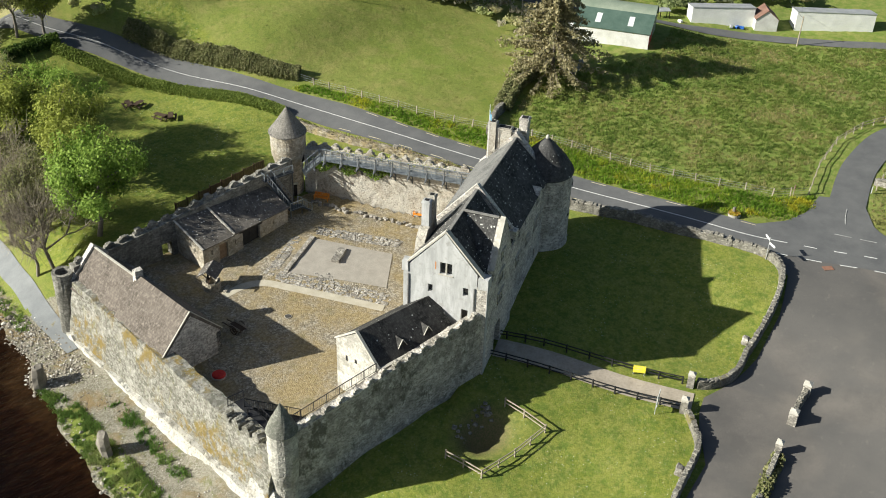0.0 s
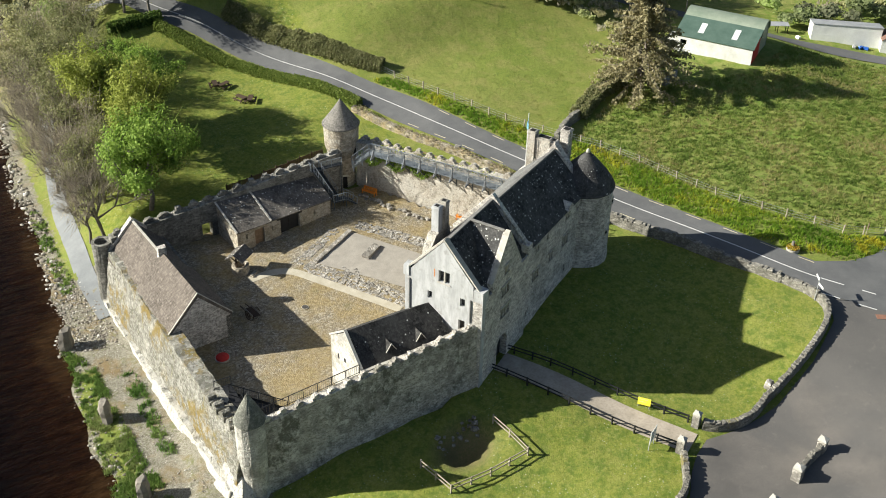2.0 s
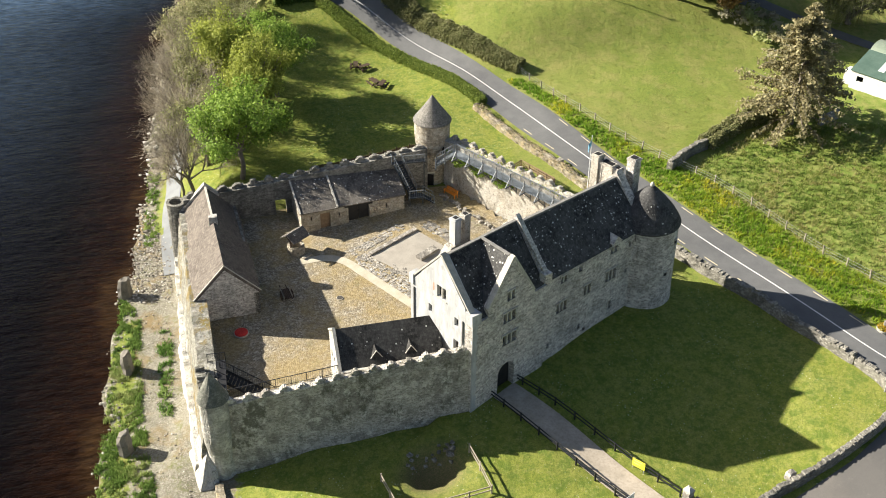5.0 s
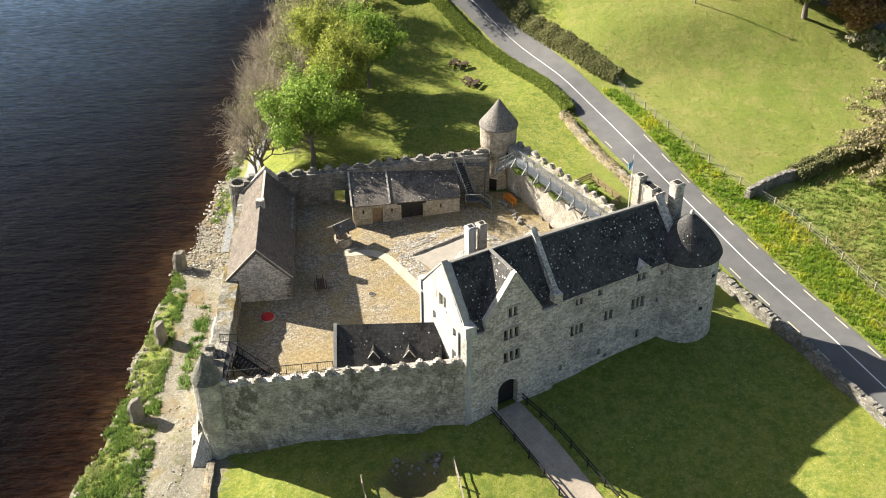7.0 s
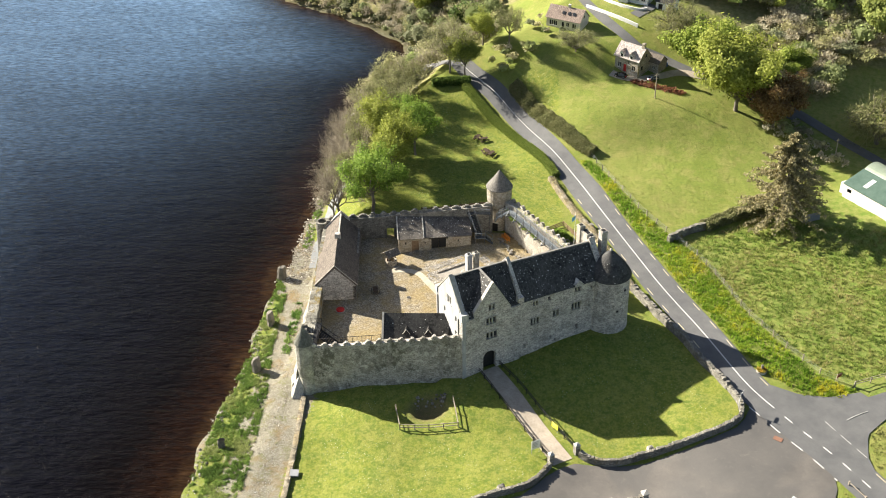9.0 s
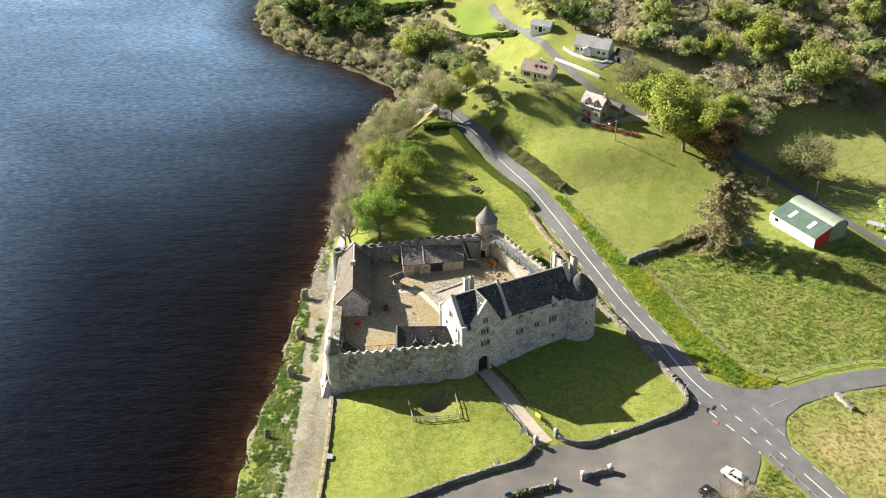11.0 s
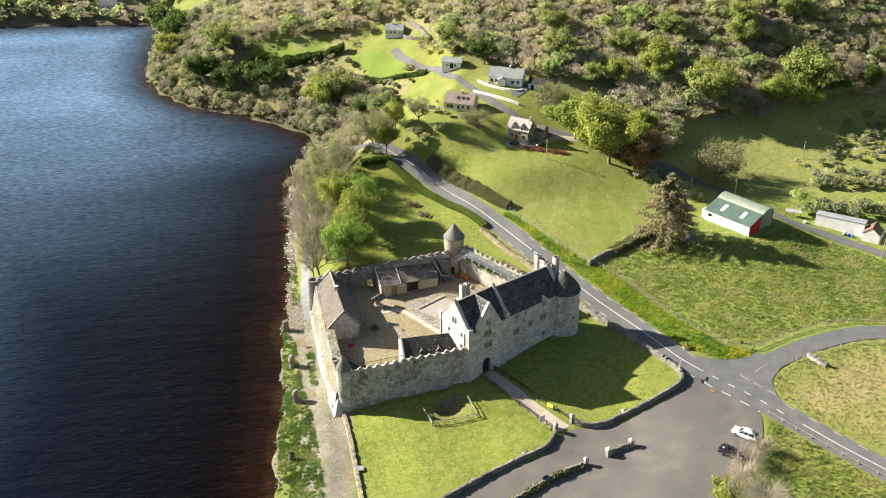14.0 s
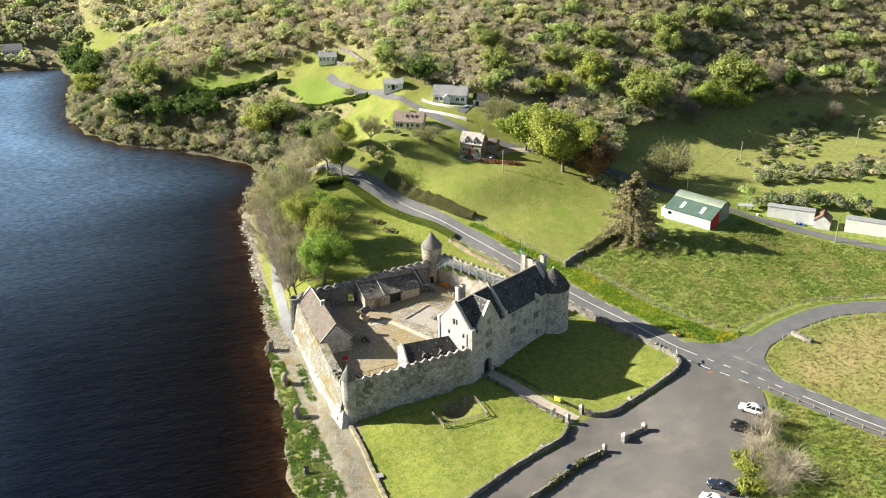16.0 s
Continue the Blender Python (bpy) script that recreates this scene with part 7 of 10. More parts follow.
YELLOW = plain("yellow_sign", (0.85, 0.72, 0.05), (0.92, 0.80, 0.10), 1.0, 0.5, bump=0.0)
SIGN_WHITE = plain("white_sign", (0.74, 0.74, 0.72), (0.82, 0.82, 0.80), 1.0, 0.5, bump=0.0)
SIGN_GREY = plain("grey_lettering", (0.25, 0.25, 0.25), (0.35, 0.35, 0.35), 3.0, 0.6, bump=0.0)
SIGN_BLUE = plain("blue_board", (0.02, 0.10, 0.20), (0.04, 0.16, 0.28), 1.0, 0.4, bump=0.0)
SIGN_BROWN = plain("maroon_sign", (0.12, 0.02, 0.02), (0.18, 0.035, 0.03), 1.0, 0.5, bump=0.0)
EDGE_PAINT = plain("cream_road_paint", (0.58, 0.50, 0.30), (0.72, 0.66, 0.48), 0.5, 0.7, bump=0.0)
IRON_RED = plain("rusted_drain", (0.20, 0.10, 0.07), (0.28, 0.15, 0.10), 2.0, 0.8)
FLOWERS = leaf_material("orange_yellow_flowers", (0.40, 0.17, 0.03), (0.52, 0.38, 0.05), (0.30, 0.34, 0.08))
FLAG_BLUE = plain("pale_blue_cloth", (0.18, 0.42, 0.60), (0.30, 0.55, 0.70), 1.0, 0.8, bump=0.0)
CAR_WHITE = plain("white_car_paint", (0.78, 0.78, 0.78), (0.82, 0.82, 0.82), 1.0, 0.18, bump=0.0, spec=0.6)
CAR_BLACK = plain("black_car_paint", (0.010, 0.010, 0.012), (0.016, 0.016, 0.018), 1.0, 0.15, bump=0.0, spec=0.7)
CAR_NAVY = plain("navy_car_paint", (0.012, 0.018, 0.035), (0.018, 0.026, 0.045), 1.0, 0.15, bump=0.0, spec=0.7)
CAR_SILVER = plain("silver_car_paint", (0.32, 0.33, 0.35), (0.38, 0.39, 0.40), 1.0, 0.25, 0.5, bump=0.0)
CAR_GLASS = plain("car_glass", (0.012, 0.014, 0.016), (0.02, 0.022, 0.025), 1.0, 0.05, bump=0.0, spec=0.8)
RUBBER = plain("tyre_rubber", (0.02, 0.02, 0.02), (0.03, 0.03, 0.03), 3.0, 0.9)
ALLOY = plain("wheel_alloy", (0.35, 0.35, 0.36), (0.45, 0.45, 0.46), 3.0, 0.35, 0.7, bump=0.0)
TAIL_RED = plain("tail_lamp_red", (0.35, 0.01, 0.01), (0.45, 0.02, 0.02), 1.0, 0.2, bump=0.0)
HEADLAMP = plain("headlamp_glass", (0.55, 0.57, 0.58), (0.68, 0.70, 0.70), 1.0, 0.1, bump=0.0)
CREOSOTE = plain("dark_creosoted_timber", (0.05, 0.032, 0.022), (0.09, 0.06, 0.04), 3.0, 0.85)
SCREEN_WOOD = plain("dark_brown_boards", (0.085, 0.058, 0.038), (0.15, 0.105, 0.068), 1.5, 0.85, fine=5.0)
BLUE_PLASTIC = plain("blue_plastic", (0.02, 0.08, 0.35), (0.03, 0.12, 0.45), 1.0, 0.4, bump=0.0)


# ---- dry stone walls ----
def stone_bm(rng, sx, sy, sz):
    """One rough stone: a cube cut at its corners and knocked about."""
    bm = bmesh.new()
    vs = box(bm, -sx / 2, sx / 2, -sy / 2, sy / 2, 0, sz)
    bmesh.ops.bevel(bm, geom=list(bm.edges), offset=min(sx, sy, sz) * 0.22, segments=1, affect="EDGES")
    for v in bm.verts:
        v.co += Vector(rng.normal(size=3) * 0.06 * min(sx, sy, sz))
    return bm


rng_s = np.random.default_rng(77)
COPES = [mesh_of("coping_stone", stone_bm(rng_s, rng_s.uniform(0.3, 0.6), rng_s.uniform(0.42, 0.55), rng_s.uniform(0.16, 0.3)), DRYSTONE) for _ in range(7)]


def poly_wall(name, pts, thick, height, material, label, rugged=0.10, rough=0.07, step=0.55, rows=4, copes=False, ends=None):
    """A dry stone wall along a bent line on the ground; height is a number or a function of the share of length."""
    top = height if callable(height) else (lambda t: height)
    line = resample([(x, y, 0) for x, y in pts], step)
    zz = land(np.array([p.x for p in line]), np.array([p.y for p in line]))
    w = thing(name, label, "wall", pose(line[0].x, line[0].y, float(zz[0])), kind="structure" if "boundary" in name else "")
    base = Vector((line[0].x, line[0].y, float(zz[0])))
    bm = bmesh.new()
    grid, crest = [], []
    for i, p in enumerate(line):
        d = (line[min(i + 1, len(line) - 1)] - line[max(i - 1, 0)]).normalized()
        side = Vector((-d.y, d.x, 0))
        z0 = float(zz[i]) - 0.35
        z1 = float(zz[i]) + top(i / (len(line) - 1)) + rugged * (noise.noise(Vector((i * 0.31, p.x, p.y))) + 0.7 * noise.noise(Vector((i * 1.3, p.y, 1.0))))
        ring = [p - side * thick * (0.58 - 0.12 * k / rows) + Vector((0, 0, z0 + (z1 - z0) * k / rows)) for k in range(rows + 1)]
        ring.append(p + Vector((0, 0, z1 + random.uniform(0, rough))))
        ring += [p + side * thick * (0.58 - 0.12 * k / rows) + Vector((0, 0, z0 + (z1 - z0) * k / rows)) for k in range(rows, -1, -1)]
        grid.append([bm.verts.new(v - base + rough * noise.noise_vector(v * 2.3)) for v in ring])
        crest.append((Vector((p.x, p.y, z1)) - base, math.degrees(math.atan2(d.y, d.x))))
    for a, b in zip(grid, grid[1:]):
        for k in range(len(a) - 1):
            bm.faces.new((a[k], b[k], b[k + 1], a[k + 1]))
    bm.faces.new(grid[0])
    bm.faces.new(grid[-1][::-1])
    bmesh.ops.recalc_face_normals(bm, faces=bm.faces)
    part("wall_body", bm, material, w)
    if copes:
        for v, a in crest[1:-1]:
            shared("coping_stone", COPES[random.randrange(len(COPES))], w, pose(v.x, v.y, v.z - 0.05, random.uniform(-8, 8), random.uniform(-8, 8), a + random.uniform(-12, 12)) @ Matrix.Scale(thick / 0.55, 4))
    return w


def stone_pillar(x, y, size, height, turn, label):
    """A square rubble gate pillar with a pale pyramidal cap."""
    p = thing("gate_pillar", label, "pillar", pose(x, y, ground_z(x, y), 0, 0, turn), "stone pillars at the car park")
    bm = bmesh.new()
    s = size / 2
    tube(bm, [(0, 0, z, s * 1.35 * (1.0 - 0.01 * z)) for z in np.linspace(-0.4, height - 0.14, 7)], 4, a0=math.pi / 4, jit=0.025)
    part("shaft", bm, PALE_STONE, p)
    bm = bmesh.new()
    tube(bm, [(0, 0, height - 0.15, s * 1.45), (0, 0, height, s * 1.45), (0, 0, height + 0.22, 0.08)], 4, a0=math.pi / 4, jit=0.02)
    part("cap", bm, COPING, p, "pale pyramidal stone cap")
    return p


# the roadside wall is high and sunlit in the north, low and coped round the lawn corner
poly_wall("boundary_wall_road", [(11.4, 57), (13.2, 51.5), (15.4, 45.2), (17.4, 40.2), (20.8, 31), (24.3, 21)], 0.95, 0.75, GROWN_STONE, "low rubble wall grown over with dry straw beside the road", rugged=0.25, rough=0.14)
hedge("dry_growth", [(11.6, 56.4), (13.2, 51.5), (15.4, 45.2), (17.4, 40.2), (20.8, 31), (24.0, 21.8)], 1.1, 0.95, LEAF_STRAW, "dry straw-coloured stalks over the roadside wall", 48, 110, 0.6, 0.09)
poly_wall("boundary_wall_road", [(24.3, 21), (27.8, 14), (31, 8), (33, 2.8), (34.6, -0.2), (36.2, -3.5)], 0.8, lambda t: 1.1 - 0.25 * t, DRYSTONE, "broken rubble wall between lawn and road", rugged=0.28, rough=0.12, copes=True)
poly_wall("boundary_wall_corner", [(36.2, -3.5), (37.3, -6.8), (36.8, -9.8), (33.6, -12.3), (28.2, -14.5), (22.7, -16), (19, -17.2), (16, -16.9), (14.3, -15.9)], 0.62, 0.85, DRYSTONE, "curved coped rubble wall round the lawn corner", rugged=0.08, copes=True)
poly_wall("boundary_wall_south", [(10.2, -18.0), (9.0, -19.8), (7, -21.8), (1.5, -23.9), (-4, -26.2), (-9.2, -29), (-20, -35), (-30, -41)], 0.6, 0.75, DRYSTONE, "low coped rubble wall between lawn and car park", rugged=0.08, copes=True)
poly_wall("stone_wall", [(12.9, -26.9), (8.6, -28.5), (4.2, -30.3), (0, -32.2), (-6, -35), (-14, -39)], 0.6, 0.9, DRYSTONE, "overgrown rubble wall within the car park", rugged=0.12, copes=True)
poly_wall("stone_wall", [(18.3, -24.9), (20.2, -24.2), (22.2, -23.7)], 0.6, lambda t: 1.15 - 0.4 * math.sin(math.pi * t), DRYSTONE, "short ragged rubble wall stub in the car park", rugged=0.3, copes=True)
poly_wall("boundary_wall_bank", [(-26.8, -2.9), (-26.3, -10), (-26, -19), (-25.7, -35), (-26.5, -44)], 0.8, 0.45, GROWN_STONE, "low overgrown bank wall along the lawn edge", rugged=0.18)
poly_wall("stone_wall", [(31.6, 35.0), (33.6, 36.6), (36, 38.4), (38.5, 39.6)], 0.8, 1.1, DRYSTONE, "grey field wall under the bramble hedge", rugged=0.25, copes=True)
poly_wall("stone_wall", [(64, -6), (65, -8.2), (66, -10)], 0.7, 0.7, PALE_STONE, "short low stone wall at the field gate", rugged=0.15, copes=True)
poly_wall("stone_wall", [(56, 42), (57.6, 42.6), (59.2, 43.1)], 0.5, 1.3, CONCRETE_PATH, "grey concrete yard wall by the trees", rugged=0.04, rough=0.02)
poly_wall("stone_wall", [(9, 167.5), (12, 160), (13.5, 152), (9, 158), (5, 166)], 0.8, 0.8, DRYSTONE, "brown stone wall along the hill lane", rugged=0.2, step=1.2)
poly_wall("garden_wall", [(20, 113.5), (23, 110.5), (26, 107.8), (29, 105.4), (31, 104)], 0.35, 0.7, WHITE_WALL, "white curved drive wall below the white house", rugged=0.02, rough=0.01)
poly_wall("garden_wall", [(22.5, 119), (24.5, 115.5), (28, 112.2), (31.5, 110.3), (33.5, 110.8)], 0.3, 0.6, WHITE_WALL, "white terrace wall before the white house", rugged=0.02, rough=0.01)
stone_pillar(13.9, -15.4, 0.75, 1.75, 28, "square rubble gate pillar with a pale cap")
stone_pillar(10.3, -17.4, 0.75, 1.75, 28, "square rubble gate pillar at the path foot")
stone_pillar(13.4, -26.6, 0.7, 1.55, 20, "square pillar ending the overgrown wall")
stone_pillar(17.9, -25.1, 0.9, 1.65, 20, "square pillar ending the ragged wall stub")
stone_pillar(22.5, -23.6, 0.85, 1.6, 20, "square pillar ending the ragged wall stub")
for x, y, s in ((3.6, -22.4, 0.9), (24.0, -14.8, 0.8), (18.4, 39.3, 0.9), (-6.6, -27.4, 0.8)):
    b = thing("stone_block", "squat pale stone block built against the wall", "stone block", pose(x, y, ground_z(x, y) - 0.15, 0, 0, 25))
    bm = stone_bm(rng_s, s * 1.2, s, 0.95)
    part("block", bm, PALE_STONE, b)


# ---- fences ----
POST = {}


def post_mesh(w, h, material, point=False):
    key = (w, h, material.name)
    if key not in POST:
        bm = bmesh.new()
        box(bm, -w / 2, w / 2, -w / 2, w / 2, -0.3, h)
        POST[key] = mesh_of("post", bm, material)
    return POST[key]


def fence(name, pts, gap, w, h, rails, material, label, rail_w=0.06, rail_h=0.12, group="", wobble=2.0, base_z=None):
    """Posts at an even step with straight rails between them."""
    corners = [Vector((x, y, 0)) for x, y in pts]
    at = []
    for a, b in zip(corners, corners[1:]):
        n = max(1, round((b - a).length / gap))
        at += [a.lerp(b, k / n) for k in range(n)]
    at.append(corners[-1])
    z = land(np.array([p.x for p in at]), np.array([p.y for p in at])) if base_z is None else np.array([base_z(p.x, p.y) for p in at])
    base = Vector((at[0].x, at[0].y, float(z[0])))
    f = thing(name, label, "fence", Matrix.Translation(base), group)
    me = post_mesh(w, h, material)
    tops = []
    for p, zz in zip(at, z):
        q = Vector((p.x, p.y, float(zz))) - base
        tops.append(q)
        shared("post", me, f, pose(q.x, q.y, q.z, random.uniform(-wobble, wobble), random.uniform(-wobble, wobble), random.uniform(0, 20)))
    for r in rails:
        bm = bmesh.new()
        rows = []
        for i, p in enumerate(tops):
            d = tops[min(i + 1, len(tops) - 1)] - tops[max(i - 1, 0)]
            o = Vector((-d.y, d.x, 0)).normalized() * rail_w / 2
            rows.append([bm.verts.new(p + o * a_ + Vector((0, 0, r + b_ * rail_h / 2))) for a_, b_ in ((-1, -1), (1, -1), (1, 1), (-1, 1))])
        for a, b in zip(rows, rows[1:]):
            for k in range(4):
                bm.faces.new((a[k], a[(k + 1) % 4], b[(k + 1) % 4], b[k]))
        bm.faces.new(rows[0][::-1])
        bm.faces.new(rows[-1])
        bmesh.ops.recalc_face_normals(bm, faces=bm.faces)
        part("rail" if rail_h > 0.03 else "wire", bm, material if rail_h > 0.03 else TIN_GREY, f)
    return f


fence("path_fence", [(-0.6, 0.4), (3.0, -5.6), (10.4, -17.2)], 2.3, 0.13, 1.0, (0.5, 0.9), STEEL_BLACK, "black post-and-rail fence beside the gate path", group="fences beside the gate path")
fence("path_fence", [(2.0, 2.6), (5.6, -2.2), (13.6, -14.6)], 2.3, 0.13, 1.0, (0.5, 0.9), STEEL_BLACK, "black post-and-rail fence beside the gate path", group="fences beside the gate path")
fence("pit_fence", [(-12.2, -7.0), (-11.2, -11)], 2.0, 0.12, 1.05, (0.45, 0.92), GREY_TIMBER, "weathered timber rail fence round the stony hollow", group="fences round the hollow")
fence("pit_fence", [(-11.2, -11), (-7, -11.1), (-2.8, -10.9)], 2.1, 0.12, 1.05, (0.45, 0.92), GREY_TIMBER, "weathered timber rail fence round the stony hollow", group="fences round the hollow")
fence("pit_fence", [(-2.8, -10.9), (-3.3, -8.4), (-3.8, -6.2)], 2.2, 0.12, 1.05, (0.45, 0.92), GREY_TIMBER, "weathered timber rail fence round the stony hollow", group="fences round the hollow")
fence("garden_fence", [(10.6, 37.9), (13.4, 40.0), (16.3, 34.7), (13.8, 32.2)], 1.6, 0.11, 1.1, (0.35, 0.68, 1.0), TIMBER, "brown timber rail fence round a shrub bed", 0.05, 0.17)
hedge("shrub_bed", [(11.6, 37.6), (13.2, 36.2), (14.4, 34.0)], 2.0, 0.7, LEAF_BRIGHT, "low green shrubs inside the timber fence", 49, 420, 0.9, 0.13)
fence("field_fence", [(19.4, 64.2), (23.5, 53.8), (27.2, 45.6), (31.5, 38.3), (36.0, 30.8), (38.4, 25.3), (42.2, 14.4), (46.3, 6.2), (50, 0.4), (54.3, -2.2)], 2.9, 0.13, 1.2, (0.35, 0.7, 1.05), GREY_TIMBER, "grey timber post and wire fence beside the road", 0.018, 0.018, wobble=5)
fence("field_fence", [(54.5, -2.2), (62, 1.2), (70.5, 3.8), (78, 4.3), (92.5, 1.5), (112, -2.5)], 2.6, 0.12, 1.15, (0.6, 1.05), GREY_TIMBER, "timber post-and-rail fence along the side road", 0.05, 0.08, wobble=4)
fence("field_fence", [(62.5, -7.2), (69, -5.2), (77, -3.6), (95, -5.6), (115, -9.6)], 3.0, 0.12, 1.1, (0.5, 0.95), GREY_TIMBER, "timber post and wire fence along the side road", 0.02, 0.02, wobble=4)
fence("roadside_fence", [(49, -21.5), (53.5, -29.2), (58.2, -37), (66, -49)], 3.3, 0.16, 0.85, (0.6,), GREY_TIMBER, "low timber post and rail beside the road", 0.06, 0.1, wobble=4)
fence("timber_fence", [(13.2, 29.0), (17.4, 27.0)], 1.4, 0.11, 1.1, (0.3, 0.65, 1.0), GREY_TIMBER, "timber rail fence of a small enclosure by the wall", 0.04, 0.16, "timber enclosure")
fence("timber_fence", [(17.4, 27.0), (14.0, 34.2)], 1.4, 0.11, 1.1, (0.3, 0.65, 1.0), GREY_TIMBER, "timber rail fence of a small enclosure by the wall", 0.04, 0.16, "timber enclosure")
fence("timber_fence", [(14.0, 34.2), (9.8, 32.2)], 1.4, 0.11, 1.1, (0.3, 0.65, 1.0), GREY_TIMBER, "timber rail fence of a small enclosure by the wall", 0.04, 0.16, "timber enclosure")
fence("board_fence", [(-15.6, 40.8), (-10, 41.2), (-3.2, 42.6)], 2.0, 0.12, 1.5, (0.35, 0.75, 1.15), CREOSOTE, "dark brown board fence outside the north wall", 0.04, 0.3)
fence("board_fence", [(-28, 39.6), (-25, 40.2), (-21.5, 40.4)], 2.0, 0.12, 1.1, (0.4, 0.85), CREOSOTE, "dark brown rail fence outside the north wall", 0.05, 0.16)

# loose stones in the hollow before the wall
for k in range(44):
    x, y = random.uniform(-9.6, -5.0), random.uniform(-6.2, -4.6)
    z = ground_z(x, y) - 1.9 * math.exp(-(((x + 7.3) / 2.4) ** 2 + ((y + 7.0) / 2.0) ** 2) ** 2)
    s = random.uniform(0.25, 0.55)
    tagged(part("stone", stone_bm(rng_s, s, s * 0.8, s * 0.6), DRYSTONE), "loose grey stone in the grassy hollow", "stone", "stones in the hollow").matrix_world = pose(x, y, z - 0.05, random.uniform(-15, 15), random.uniform(-15, 15), random.uniform(0, 360))


# ---- road markings ----
def offset_line(pts, off, step=0.5):
    line = resample([(x, y, 0) for x, y in pts], step)
    out = []
    for i, p in enumerate(line):
        d = (line[min(i + 1, len(line) - 1)] - line[max(i - 1, 0)]).normalized()
        out.append(p + Vector((-d.y, d.x, 0)) * off)
    return out


def road_paint(name, pts, off, width, dash, gap, material, label, y_from=1e9, y_to=-1e9, lift=0.15):
    """Painted dashes (or one line, with no gap) along a road, between two values of y."""
    line = [p for p in offset_line(pts, off) if y_to <= p.y <= y_from]
    P = np.array([[p.x, p.y] for p in line])
    d = np.gradient(P, axis=0)
    d /= np.linalg.norm(d, axis=1)[:, None]
    side = np.stack([-d[:, 1], d[:, 0]], 1) * width / 2
    L, R = P + side, P - side
    z = land(P[:, 0], P[:, 1]) + lift
    bm = bmesh.new()
    prev = None
    for i in range(len(P)):
        on = (i * 0.5) % (dash + gap) <= dash if gap else True
        if not on:
            prev = None
            continue
        v = (bm.verts.new((*L[i], z[i])), bm.verts.new((*R[i], z[i])))
        if prev:
            bm.faces.new((prev[0], prev[1], v[1], v[0]))
        prev = v
    return tagged(part(name, bm, material), label, "road marking", kind="structure")


road_paint("centre_line", ROAD, 0.0, 0.14, 1, 0, LINE_PAINT, "worn white centre line on the road", 150, -7.5)
road_paint("centre_line", ROAD, 0.0, 0.14, 1.5, 2.0, LINE_PAINT, "white dashes across the junction", -9.0, -23.5)
road_paint("centre_line", ROAD, 0.0, 0.14, 1, 0, LINE_PAINT, "worn white centre line on the road", -25, -110)
road_paint("edge_line", ROAD, 2.42, 0.12, 2.0, 3.0, EDGE_PAINT, "cream dashes along the road edge", 50, -5.0)
road_paint("edge_line", ROAD, 2.42, 0.12, 2.0, 3.0, EDGE_PAINT, "cream dashes along the road edge", -19, -90)
road_paint("edge_line", ROAD, -2.35, 0.12, 2.0, 3.0, EDGE_PAINT, "cream dashes along the road edge", 50, -4.0)
road_paint("edge_line", ROAD, -2.9, 0.14, 2.0, 2.0, LINE_PAINT, "white dashes along the car park mouth", -7, -21)
WORN_PAINT = plain("worn_road_paint", (0.20, 0.20, 0.195), (0.52, 0.52, 0.50), 2.5, 0.8, bump=0.0)
road_paint("junction_line", [(48.6, -9.8), (50.8, -13.6), (52.6, -16.6)], 0.0, 0.16, 2.0, 1.0, WORN_PAINT, "white stop line of the side road", lift=0.17)
road_paint("junction_line", [(51.6, -9.4), (53.2, -8.4), (55.0, -7.5)], 0.0, 0.12, 1.0, 0, WORN_PAINT, "white centre line of the side road", lift=0.17)
bm = bmesh.new()
z = ground_z(41.4, -13.5)
box(bm, -0.6, 0.6, -0.4, 0.4, 0, 0.04)
tagged(part("drain_cover", bm, IRON_RED), "rust-red drain cover set in asphalt", "drain cover").matrix_world = pose(41.4, -13.5, z + 0.12, 0, 0, -32)

# dark timber screen on the lawn behind the north wall
screen = thing("timber_screen", "dark brown boarded timber screen behind the castle wall", "fence", pose(0, 0, 0))
S0, S1 = Vector((-12.6, 43.6, 0)), Vector((1.6, 45.8, 0))
sdir = (S1 - S0).normalized()
for k in range(8):
    a_, b_ = S0.lerp(S1, k / 8), S0.lerp(S1, (k + 1) / 8)
    g_ = ground_z(a_.x, a_.y)
    bm = bmesh.new()
    box(bm, a_.x - 0.06, a_.x + 0.06, a_.y - 0.06, a_.y + 0.06, g_ - 0.3, g_ + 1.95)
    part("post", bm, CREOSOTE, screen)
    bm = bmesh.new()
    for j in range(11):
        p, q = a_.lerp(b_, (j + 0.04) / 11), a_.lerp(b_, (j + 0.96) / 11)
        o = Vector((-sdir.y, sdir.x, 0)) * (0.02 if j % 2 else -0.02)
        z1 = g_ + 1.75 + random.uniform(-0.03, 0.03)
        beam(bm, p + o + Vector((0, 0, (g_ + z1) / 2)), q + o + Vector((0, 0, (g_ + z1) / 2)), 0.03, z1 - g_)
    part("board_panel", bm, SCREEN_WOOD, screen)


